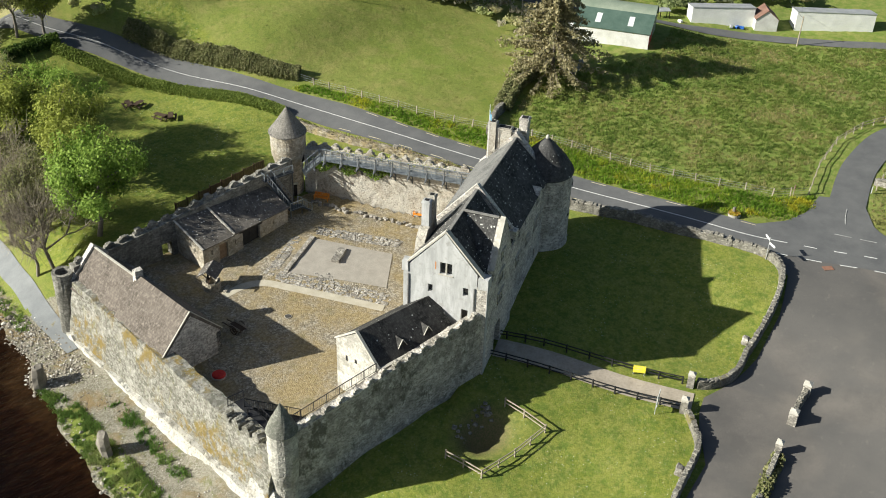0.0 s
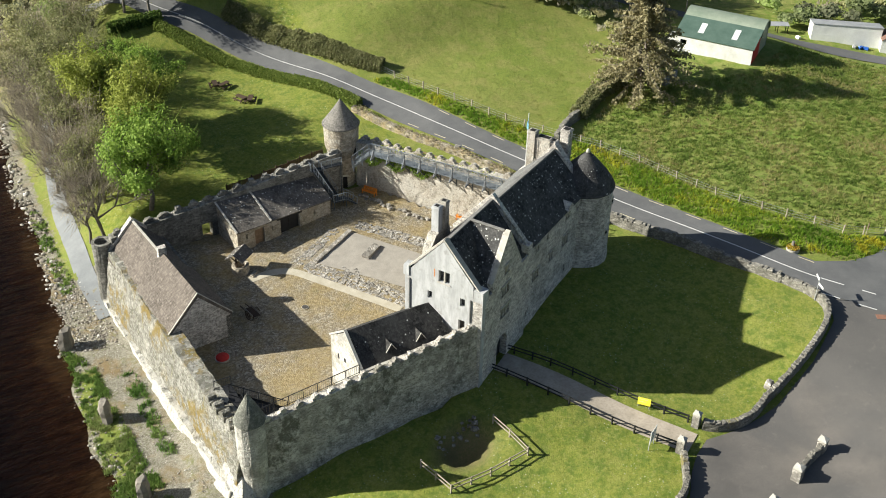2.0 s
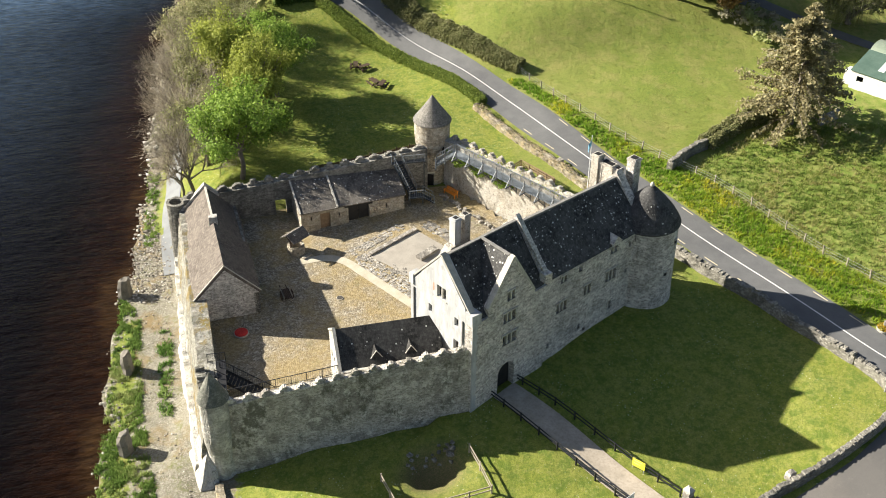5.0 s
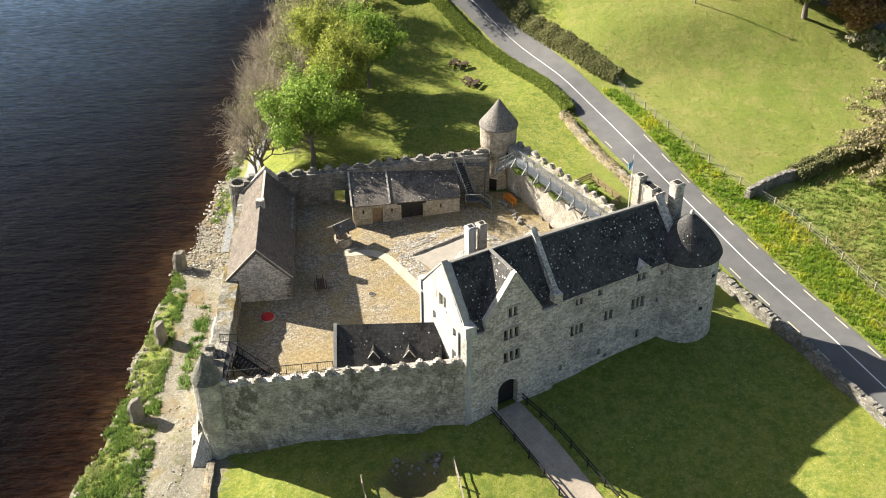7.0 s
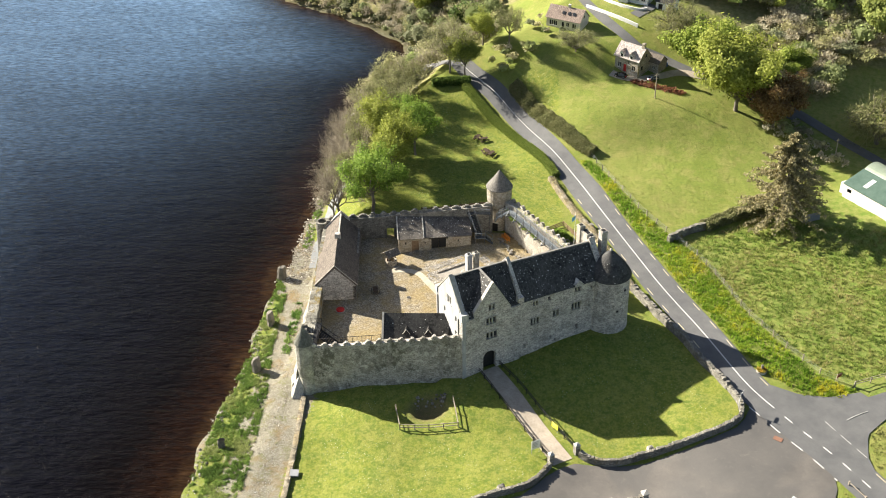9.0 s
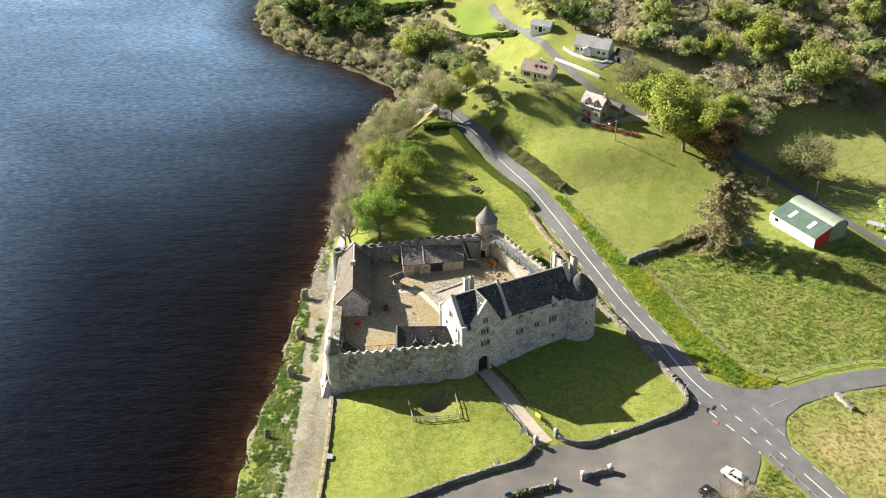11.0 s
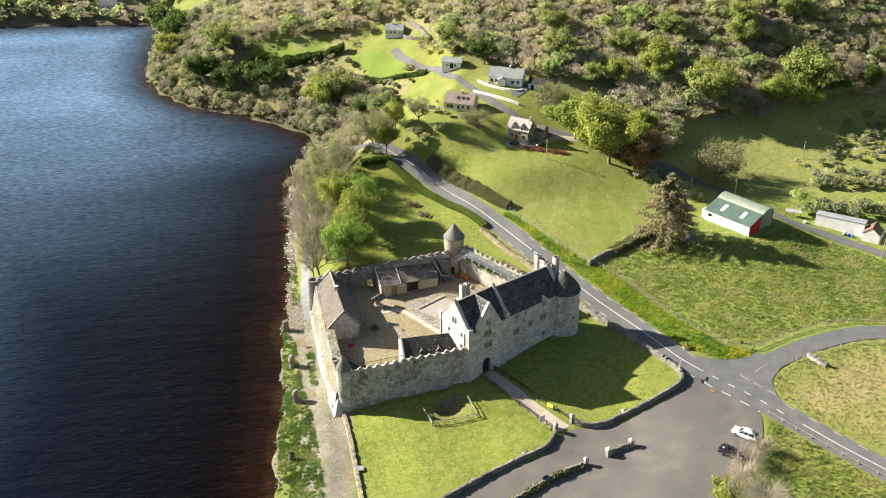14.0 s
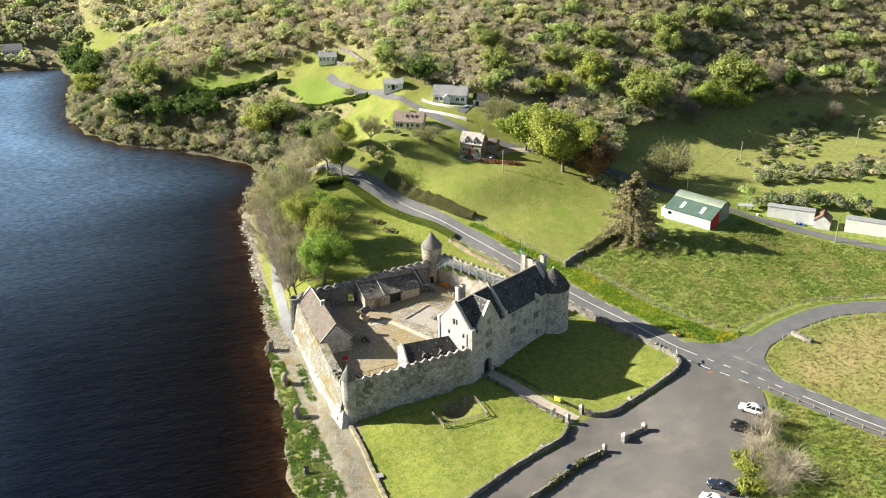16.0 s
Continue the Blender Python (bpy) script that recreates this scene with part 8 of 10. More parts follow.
# ---- signs ----
def panel_sign(name, x, y, turn, w, h, z0, posts, face, label, post_mat=TIN_GREY, bars=3, bar_mat=SIGN_GREY, tilt=0):
    s = thing(name, label, "sign", pose(x, y, ground_z(x, y), 0, 0, turn))
    for u in ((-w / 2 + 0.08, w / 2 - 0.08) if posts == 2 else (0.0,)):
        bm = bmesh.new()
        tube(bm, [(u, 0, -0.3, 0.04), (u, 0, z0 + h, 0.04)], 8)
        part("post", bm, post_mat, s)
    bm = bmesh.new()
    box(bm, -w / 2, w / 2, -0.07, -0.04, z0, z0 + h)
    part("panel", bm, face, s)
    for k in range(bars):
        bm = bmesh.new()
        zz = z0 + h * (0.82 - 0.7 * k / max(1, bars))
        box(bm, -w * 0.38, w * random.uniform(0.1, 0.38), -0.078, -0.07, zz - h * 0.06, zz)
        part("lettering", bm, bar_mat, s)
    return s


panel_sign("notice_board", 11.0, -10.9, -50, 1.3, 0.9, 0.35, 2, YELLOW, "bright yellow notice on the path fence", bars=2, bar_mat=EDGE_PAINT)
panel_sign("notice_board", 8.2, -15.6, 28, 1.35, 1.5, 0.9, 2, SIGN_WHITE, "white information panel on two posts on the lawn", bars=4)
panel_sign("information_board", 5.4, -29.6, 205, 1.2, 0.7, 0.9, 2, SIGN_BLUE, "blue information board by the overgrown wall", bars=2)
panel_sign("road_sign", 52.3, -1.2, 30, 0.8, 0.7, 1.0, 1, SIGN_BROWN, "small maroon sign on a post by the fence", GREY_TIMBER, 1, SIGN_WHITE)
panel_sign("road_sign", 61.2, -7.2, 20, 0.35, 0.9, 0.2, 1, SIGN_WHITE, "small white marker post in the grass", TIN_GREY, 0)
finger = thing("fingerpost", "grey direction post with two white arms", "sign post", pose(36.9, -7.9, ground_z(36.9, -7.9)))
bm = bmesh.new()
tube(bm, [(0, 0, -0.2, 0.05), (0, 0, 3.1, 0.05), (0, 0, 3.15, 0.02)], 8)
part("post", bm, TIN_GREY, finger)
for turn, zz, L in ((58, 2.75, 1.25), (250, 2.35, 1.15)):
    bm = bmesh.new()
    prism(bm, [(0.05, -0.13), (L - 0.15, -0.13), (L, 0.0), (L - 0.15, 0.13), (0.05, 0.13)], -0.02, 0.02)
    part("arm", bm, SIGN_WHITE, finger).matrix_local = pose(0, 0, zz, 0, 0, turn)
    bm = bmesh.new()
    box(bm, 0.15, L - 0.3, -0.03, 0.03, -0.04, 0.04)
    part("lettering", bm, SIGN_GREY, finger).matrix_local = pose(0, 0, zz, 0, 0, turn)

planter = thing("flower_planter", "round planter of orange and yellow flowers with a stone", "planter", pose(41.5, 0.2, ground_z(41.5, 0.2)))
bm = bmesh.new()
tube(bm, [(0, 0, -0.1, 0.72), (0, 0, 0.3, 0.8), (0, 0, 0.36, 0.8), (0, 0, 0.34, 0.68)], 24, jit=0.015)
part("bowl", bm, COPING, planter)
n_f = 700
fa, fr = rng_s.uniform(0, 6.28, n_f), 0.72 * np.sqrt(rng_s.uniform(0, 1, n_f))
ob = new("flowers", quads_mesh("flowers", leaf_quads(np.stack([fr * np.cos(fa), fr * np.sin(fa), 0.36 + 0.12 * (1 - fr) + rng_s.uniform(0, 0.12, n_f)], 1), 0.09, rng_s), FLOWERS))
ob.parent = planter
bm = stone_bm(rng_s, 0.35, 0.3, 0.75)
part("stone", bm, BOULDER, planter).location = (0.1, 0.2, 0.4)
slab_t = thing("stone_slab", "flat grey stone slab on a low plinth", "slab", pose(-25.3, -19, ground_z(-25.3, -19), 0, 0, 5))
bm = bmesh.new()
box(bm, -0.45, 0.45, -0.5, 0.5, -0.2, 0.35, 0.04)
part("plinth", bm, BOULDER, slab_t)
bm = bmesh.new()
box(bm, -0.6, 0.6, -0.65, 0.65, 0.35, 0.47, 0.03, m=Matrix.Rotation(0.12, 4, "Y"))
part("slab", bm, TIN_GREY, slab_t)


# ---- the shore ----
def standing_stone(x, y, h, w, turn, label, seed):
    rng = np.random.default_rng(seed)
    bm = bmesh.new()
    tube(bm, [(rng.normal() * 0.05 + 0.04 * z, rng.normal() * 0.05, z, w * k) for z, k in ((-0.4, 1.05), (0.2, 1.08), (0.8, 1.0), (1.4, 1.02), (h * 0.8, 0.94), (h * 0.96, 0.8), (h, 0.55))], 7, a0=rng.uniform(0, 1), jit=0.07)
    for v in bm.verts:
        v.co.y *= 0.72
        v.co += 0.12 * noise.noise_vector(v.co * 1.2 + Vector((seed, 0, 0)))
    ob = part("standing_stone", bm, BOULDER)
    ob.matrix_world = pose(x, y, ground_z(x, y), 0, random.uniform(-4, 4), turn)
    return tagged(ob, label, "standing stone", "standing stones on the shore")


STANDING = "tall rough grey standing stone on the lake shore"
standing_stone(-36.7, 30, 2.5, 0.85, 30, STANDING, 1)
standing_stone(-35.9, 16.3, 2.5, 0.85, 80, STANDING, 2)
standing_stone(-35.6, 4, 2.5, 0.82, 60, STANDING, 3)
standing_stone(-37.0, -13.5, 0.9, 0.5, 20, "low rough grey stone among shore plants", 4)


def scatter_stones(name, poly, count, lo, hi, label, seed, material, sink=0.3):
    """Many loose stones on the ground, far too many to count."""
    rng = np.random.default_rng(seed)
    px, py = zip(*poly)
    x, y = rng.uniform(min(px), max(px), count), rng.uniform(min(py), max(py), count)
    ok = inside_poly(x, y, poly)
    x, y = x[ok], y[ok]
    z = land(x, y)
    ico = np.array([(0, 0, 1), (.89, 0, .45), (.28, .85, .45), (-.72, .53, .45), (-.72, -.53, .45), (.28, -.85, .45), (.72, .53, -.45), (-.28, .85, -.45), (-.89, 0, -.45), (-.28, -.85, -.45), (.72, -.53, -.45), (0, 0, -1)])
    tri = np.array([(0, 1, 2), (0, 2, 3), (0, 3, 4), (0, 4, 5), (0, 5, 1), (1, 6, 2), (2, 7, 3), (3, 8, 4), (4, 9, 5), (5, 10, 1), (6, 7, 2), (7, 8, 3), (8, 9, 4), (9, 10, 5), (10, 6, 1), (11, 7, 6), (11, 8, 7), (11, 9, 8), (11, 10, 9), (11, 6, 10)])
    n = len(x)
    s = lo + (hi - lo) * rng.uniform(0, 1, n) ** 4
    v = ico[None] * rng.uniform(0.75, 1.2, (n, 12, 1)) * (s[:, None] * rng.uniform(0.7, 1.2, (n, 3)) * np.array([1, 1, 0.65]))[:, None, :]
    v += np.stack([x, y, z + s * (0.5 - sink)], 1)[:, None, :]
    me = bpy.data.meshes.new(name)
    me.from_pydata(v.reshape(-1, 3).tolist(), [], (tri[None] + 12 * np.arange(n)[:, None, None]).reshape(-1, 3).tolist())
    me.materials.append(material)
    return tagged(new(name, me), label, "stones", kind="stuff")


m_ = Mat("shore_stones", rough=0.9, spec=0.25)
m_.color(m_.ramp(m_.island(), [(0.0, (0.12, 0.105, 0.085)), (0.5, (0.28, 0.25, 0.21)), (0.85, (0.43, 0.40, 0.35)), (1.0, (0.62, 0.60, 0.56))])).bump(m_.noise(9, 3), 0.4, 0.03)
SHORE_STONE = m_.m
scatter_stones("shore_boulders", [(-40.2, -40), (-38.0, -40), (-37.4, -8), (-36.2, 6), (-35.9, 30), (-36.6, 32), (-38.6, 31), (-38.4, 14), (-40.2, -8)], 1300, 0.05, 0.26, "wet and dry stones along the water edge", 91, SHORE_STONE)
scatter_stones("shore_boulders", [(-38, 29), (-31.2, 27), (-31.6, 37), (-32.4, 42), (-34, 44), (-36.6, 40)], 4200, 0.03, 0.2, "pale boulders tumbled below the wall corner", 92, SHORE_STONE)
scatter_stones("shore_boulders", [(-36.4, 42), (-33.6, 42), (-33.2, 70), (-32, 100), (-35, 100), (-36.2, 60)], 1800, 0.08, 0.42, "stones along the lake bank", 93, SHORE_STONE)
scatter_stones("shore_pebbles", [(-34.8, -44), (-28.0, -44), (-28.6, -4), (-30.6, 8), (-31.4, 30), (-36, 30), (-35.0, 8)], 3600, 0.03, 0.12, "scattered pale pebbles on the sandy track", 94, SHORE_STONE)
scatter_stones("headland_stones", [(-36, 98), (-28, 118), (-22.5, 122), (-24, 132), (-38, 151), (-64, 171), (-66, 169), (-40, 148), (-27, 131), (-26, 122), (-33, 108)], 2400, 0.1, 0.5, "pale stones along the headland shore", 95, SHORE_STONE)
log_ = thing("driftwood", "bleached driftwood trunk among shore plants", "driftwood", pose(-36.0, 9.0, ground_z(-36.0, 9.0) + 0.15, 0, 0, 35))
bm = bmesh.new()
tube(bm, [(0, 0, z, 0.09) for z in (0, 0.8, 1.7)] , 8, jit=0.015)
bmesh.ops.rotate(bm, verts=bm.verts, cent=(0, 0, 0), matrix=Matrix.Rotation(math.pi / 2, 3, "Y"))
part("trunk", bm, GREY_TIMBER, log_)


# ---- courtyard things ----
def in_court(x, y, turn=0.0):
    return pose(x, y, court_z(x, y) + 0.02, 0, 0, turn)


# low footings of a vanished tower house, with a gravel floor inside
ruin = thing("tower_footings", "low ruined stone footings round a gravel floor", "ruin", pose(0, 0, 0), kind="structure")
def ruin_sheet(name, quad, lift, material, label):
    bm = bmesh.new()
    n = 14
    a, b, c, d = [Vector((*p, 0)) for p in quad]
    g = [[(a.lerp(b, i / n)).lerp(d.lerp(c, i / n), j / n) for j in range(n + 1)] for i in range(n + 1)]
    vs = [[bm.verts.new((p.x, p.y, court_z(p.x, p.y) + lift + 0.02 * noise.noise(p * 0.8))) for p in r] for r in g]
    for i in range(n):
        for j in range(n):
            bm.faces.new((vs[i][j], vs[i][j + 1], vs[i + 1][j + 1], vs[i + 1][j]))
    bmesh.ops.recalc_face_normals(bm, faces=bm.faces)
    if bm.faces[0].normal.z < 0:
        bmesh.ops.reverse_faces(bm, faces=bm.faces)
    return part(name, bm, material, ruin, label)


ruin_sheet("gravel_floor", [(-8.3, 25.3), (-2.3, 28.9), (3.6, 21.2), (-0.9, 16.6)], 0.05, plain("grey_gravel", (0.30, 0.275, 0.24), (0.38, 0.35, 0.305), 1.0, 0.95, fine=12.0), "fine grey gravel floor")


def kerb_stones(a, b, rows, lo, hi, seed):
    """A stony band of low broken stones from a to b."""
    rng = np.random.default_rng(seed)
    a, b = Vector((*a, 0)), Vector((*b, 0))
    d = (b - a)
    side = Vector((-d.y, d.x, 0)).normalized()
    n = int(d.length / 0.42)
    for i in range(n):
        for r in range(rows):
            if rng.random() < 0.1:
                continue
            p = a + d * ((i + rng.uniform(0.2, 0.8)) / n) + side * (r * 0.42 + rng.uniform(-0.1, 0.1))
            shared("kerb_stone", RUIN_STONES[rng.integers(len(RUIN_STONES))], ruin, pose(p.x, p.y, court_z(p.x, p.y) - 0.06, rng.uniform(-6, 6), rng.uniform(-6, 6), math.degrees(math.atan2(d.y, d.x)) + rng.uniform(-14, 14)) @ Matrix.Diagonal((1, 1, rng.uniform(lo, hi) / 0.3, 1)))


RUIN_STONES = [mesh_of("kerb_stone", stone_bm(rng_s, rng_s.uniform(0.35, 0.62), rng_s.uniform(0.3, 0.48), 0.3), PALE_STONE) for _ in range(6)]
rough_wall("kerb_wall", (-2.5, 29.3), (-8.6, 25.9), 0.55, lambda t: -0.2, lambda t: court_z(-8.6 + 6.1 * (1 - t), 25.9 + 3.4 * (1 - t)) + 0.24, PALE_STONE, ruin, rugged=0.05, step=0.4, rows=3)
rough_wall("kerb_wall", (-1.0, 25.6), (-3.3, 24.0), 0.95, lambda t: -0.2, lambda t: court_z(-2, 25.0) + 0.30, PALE_STONE, ruin, rugged=0.05, step=0.4, rows=3)
kerb_stones((-10.4, 25.2), (-2.7, 14.2), 5, 0.06, 0.12, 3)
kerb_stones((-1.6, 29.6), (5.2, 21.8), 4, 0.06, 0.14, 4)
kerb_stones((-6.6, 22.9), (-5.0, 21.4), 3, 0.07, 0.13, 5)
kerb_stones((-10.2, 26.0), (-3.4, 30.0), 3, 0.06, 0.12, 7)
# rubble foot along the pale wall
def foot_stones():
    rng = np.random.default_rng(6)
    for i in range(46):
        t = (i + rng.uniform(0, 1)) / 46
        x, y = 2.0 + (12.4 - 2.0) * t - rng.uniform(0, 0.7), 35.6 + (20.4 - 35.6) * t - rng.uniform(0, 0.5)
        shared("kerb_stone", RUIN_STONES[rng.integers(len(RUIN_STONES))], ruin, pose(x, y, court_z(x, y) - 0.05, rng.uniform(-9, 9), rng.uniform(-9, 9), rng.uniform(0, 180)) @ Matrix.Scale(rng.uniform(0.7, 1.2), 4))
foot_stones()
# smooth paved strips across the cobbles
def paved(name, pts, width, label):
    line = resample([(x, y, 0) for x, y in pts], 0.8)
    bm = bmesh.new()
    rows = []
    for i, p in enumerate(line):
        d = (line[min(i + 1, len(line) - 1)] - line[max(i - 1, 0)]).normalized()
        s = Vector((-d.y, d.x, 0)) * width / 2
        rows.append([bm.verts.new((q.x, q.y, court_z(q.x, q.y) + 0.05)) for q in (p + s, p, p - s)])
    for a, b in zip(rows, rows[1:]):
        for k in range(2):
            bm.faces.new((a[k], a[k + 1], b[k + 1], b[k]))
    return tagged(part(name, bm, plain("trodden_flagstones", (0.40, 0.36, 0.28), (0.52, 0.48, 0.39), 0.8, 0.95)), label, "path", kind="structure")


paved("paved_strip", [(-16.4, 26.2), (-13.6, 26.3), (-11.4, 25.2), (-9.4, 22.4), (-3.4, 13.9)], 1.1, "pale trodden flagstone strip across the yard")

# the well
well = thing("stone_well", "round stone well under a little slated roof", "well", in_court(-16.6, 28.3, 40))
bm = bmesh.new()
o = tube(bm, [(0, 0, -0.1, 1.02), (0, 0, 0.5, 1.0), (0, 0, 0.98, 0.98)], 22, cap=False, jit=0.03)
i_ = tube(bm, [(0, 0, 0.98, 0.66), (0, 0, 0.1, 0.66)], 22, cap=False, jit=0.02)
for k in range(22):
    j = (k + 1) % 22
    bm.faces.new((o[-1][k], o[-1][j], i_[0][j], i_[0][k]))
bm.faces.new(i_[-1])
bmesh.ops.recalc_face_normals(bm, faces=bm.faces)
part("drum", bm, STONE_WARM, well)
for x in (-0.8, 0.8):
    bm = bmesh.new()
    box(bm, x - 0.08, x + 0.08, -0.08, 0.08, 0.85, 2.35)
    part("post", bm, CREOSOTE, well)
    bm = bmesh.new()
    beam(bm, (x, 0, 1.7), (x, 0.7, 2.3), 0.09)
    beam(bm, (x, 0, 1.7), (x, -0.7, 2.3), 0.09)
    part("brace", bm, CREOSOTE, well)
bm = bmesh.new()
tube(bm, [(0, 0, -0.85, 0.11), (0, 0, 0.85, 0.11)], 10)
bmesh.ops.rotate(bm, verts=bm.verts, cent=(0, 0, 0), matrix=Matrix.Rotation(math.pi / 2, 3, "Y"))
part("windlass", bm, TIMBER, well).location = (0, 0, 1.45)
for sg in (-1, 1):
    bm = bmesh.new()
    slab(bm, [(-1.3, sg * 1.15, 2.15), (1.3, sg * 1.15, 2.15), (1.3, 0, 2.95), (-1.3, 0, 2.95)], 0.1, (1, 0, 0))
    part("roof", bm, SLATE_RANGE, well, "small dark slate roof slope")
bm = bmesh.new()
prism(bm, [(-0.62, 0), (0.62, 0), (0.62, 0.18), (-0.62, 0.18)], -1.9, -1.5)
part("step", bm, STONE_WARM, well, "stone step beside the well")

# the cart: two wheels, bed, shafts
cart = thing("hand_cart", "old dark timber cart with spoked wheels", "cart", in_court(-18.4, 20.0, 100))
bm = bmesh.new()
for k in range(5):
    box(bm, -0.95, 0.95, -0.45 + k * 0.18, -0.29 + k * 0.18, 0.58, 0.63)
part("bed", bm, CREOSOTE, cart)
for y in (-0.4, 0.4):
    bm = bmesh.new()
    beam(bm, (-1.0, y, 0.55), (2.0, y * 0.8, 0.42), 0.08, 0.09)
    part("shaft", bm, CREOSOTE, cart)
    bm = bmesh.new()
    box(bm, -0.95, 0.95, y * 1.15 - 0.02, y * 1.15 + 0.02, 0.63, 0.95)
    part("side_board", bm, GREY_TIMBER, cart)
for y in (-0.62, 0.62):
    wh = new("wheel")
    wh.parent = cart
    wh.matrix_local = pose(-0.1, y, 0.52, 90, 0, 0)
    bm = bmesh.new()
    n = 20
    for k in range(n):
        a, b = 2 * math.pi * k / n, 2 * math.pi * (k + 1) / n
        beam(bm, (0.5 * math.cos(a), 0.5 * math.sin(a), 0), (0.5 * math.cos(b), 0.5 * math.sin(b), 0), 0.07, 0.07)
    part("rim", bm, CREOSOTE, wh)
    bm = bmesh.new()
    for k in range(10):
        a = 2 * math.pi * k / 10
        beam(bm, (0, 0, 0), (0.48 * math.cos(a), 0.48 * math.sin(a), 0), 0.04)
    part("spokes", bm, CREOSOTE, wh)

disc = thing("round_cover", "round red cover lying on the cobbles", "cover", in_court(-23.6, 15.0))
bm = bmesh.new()
tube(bm, [(0, 0, 0, 0.68), (0, 0, 0.22, 0.7), (0, 0, 0.32, 0.6), (0, 0, 0.38, 0.2)], 28)
part("canvas", bm, RED, disc)
bm = bmesh.new()
tube(bm, [(0, 0, -0.04, 0.78), (0, 0, 0.1, 0.78)], 28)
part("rim", bm, COPING, disc, "pale stone ring")
BRACKET_IRON = plain("worn_iron", (0.06, 0.057, 0.053), (0.12, 0.11, 0.10), 5.0, 0.6, 0.3)
hole = thing("manhole_cover", "small round iron cover among the cobbles", "manhole cover", in_court(-12.7, 18.9))
bm = bmesh.new()
tube(bm, [(0, 0, -0.02, 0.40), (0, 0, 0.04, 0.40)], 20)
part("frame", bm, STONE_WARM, hole)
bm = bmesh.new()
tube(bm, [(0, 0, 0.0, 0.33), (0, 0, 0.06, 0.33)], 20)
part("lid", bm, BRACKET_IRON, hole)


def bench(x, y, turn):
    b = thing("bench", "orange varnished timber bench against the wall", "bench", in_court(x, y, turn), "benches in the courtyard")
    for k in range(4):
        bm = bmesh.new()
        box(bm, -0.95, 0.95, -0.28 + k * 0.14, -0.17 + k * 0.14, 0.42, 0.46)
        part("slat", bm, ORANGE, b)
    for k in range(3):
        bm = bmesh.new()
        box(bm, -0.95, 0.95, 0.27 + k * 0.03, 0.30 + k * 0.03, 0.52 + k * 0.14, 0.63 + k * 0.14)
        part("back_slat", bm, ORANGE, b)
    for u in (-0.9, 0.9):
        bm = bmesh.new()
        box(bm, u - 0.04, u + 0.04, -0.28, -0.2, 0, 0.68)
        box(bm, u - 0.04, u + 0.04, 0.24, 0.32, 0, 0.95)
        box(bm, u - 0.05, u + 0.05, -0.32, 0.3, 0.64, 0.69)
        part("arm_frame", bm, ORANGE, b)
    return b


bench(3.1, 35.0, -58)
bench(11.2, 25.2, -58)


# ---- steel wall walk on the north-east wall ----
def railing(parent, a, b, h=1.05, material=GREY_STEEL, gap=1.5, bars=0.16, name="railing"):
    """One run of railing: posts, two rails and thin upright bars."""
    a, b = Vector(a), Vector(b)
    bm = bmesh.new()
    beam(bm, a + Vector((0, 0, h)), b + Vector((0, 0, h)), 0.06)
    beam(bm, a + Vector((0, 0, 0.12)), b + Vector((0, 0, 0.12)), 0.045)
    n = max(1, round((b - a).length / gap))
    for k in range(n + 1):
        p = a.lerp(b, k / n)
        beam(bm, p, p + Vector((0, 0, h)), 0.06)
    m = max(1, int((b - a).length / bars))
    for k in range(m):
        p = a.lerp(b, (k + 0.5) / m)
        beam(bm, p + Vector((0, 0, 0.12)), p + Vector((0, 0, h)), 0.018)
    return part(name, bm, material, parent)


walk_ne = thing("steel_wall_walk", "grey-blue steel walkway on brackets along the inner wall", "walkway", pose(0, 0, 0), kind="structure")
wd = Vector((TB[0] - TA[0], TB[1] - TA[1], 0)).normalized()
wn_ = Vector((wd.y, -wd.x, 0))               # towards the courtyard
if wn_.x > 0:
    wn_ = -wn_
WZ, W_END = 6.5, 21.0
BRACKET_STEEL = plain("dark_bracket_steel", (0.10, 0.11, 0.12), (0.15, 0.16, 0.17), 2.0, 0.5, 0.4)
w0 = Vector((TA[0], TA[1], 0)) + wd * 0.6
def on_walk(s, o, z):
    p = w0 + wd * s + wn_ * o
    return (p.x, p.y, z)
W_START = 1.5
for k in range(6):
    bm = bmesh.new()
    beam(bm, on_walk(W_START, 0.12 + k * 0.19, WZ), on_walk(W_END, 0.12 + k * 0.19, WZ), 0.17, 0.06)
    part("deck_plank", bm, GREY_STEEL, walk_ne)
railing(walk_ne, on_walk(W_START + 1.0, 1.2, WZ), on_walk(W_END, 1.2, WZ), bars=0.13)
railing(walk_ne, on_walk(W_START, 0.1, WZ), on_walk(W_END, 0.1, WZ), bars=0.13)


def outrigger(s, reach=2.05):
    """A bracket under the deck with a raking strut that props the outer handrail."""
    bm = bmesh.new()
    beam(bm, on_walk(s, reach, WZ - 0.14), on_walk(s, -0.1, WZ - 0.14), 0.13, 0.17)
    beam(bm, on_walk(s, reach - 0.05, WZ - 0.12), on_walk(s, 1.24, WZ + 0.95), 0.10)
    beam(bm, on_walk(s, 1.26, WZ - 0.1), on_walk(s, 1.26, WZ + 1.45), 0.09)
    beam(bm, on_walk(s, 1.3, WZ - 0.2), on_walk(s, -0.05, WZ - 1.5), 0.11)
    beam(bm, on_walk(s, 0.04, WZ - 0.1), on_walk(s, 0.04, WZ - 1.7), 0.1)
    part("bracket", bm, BRACKET_STEEL, walk_ne)


for k in range(9):
    outrigger(2.7 + k * 2.18)
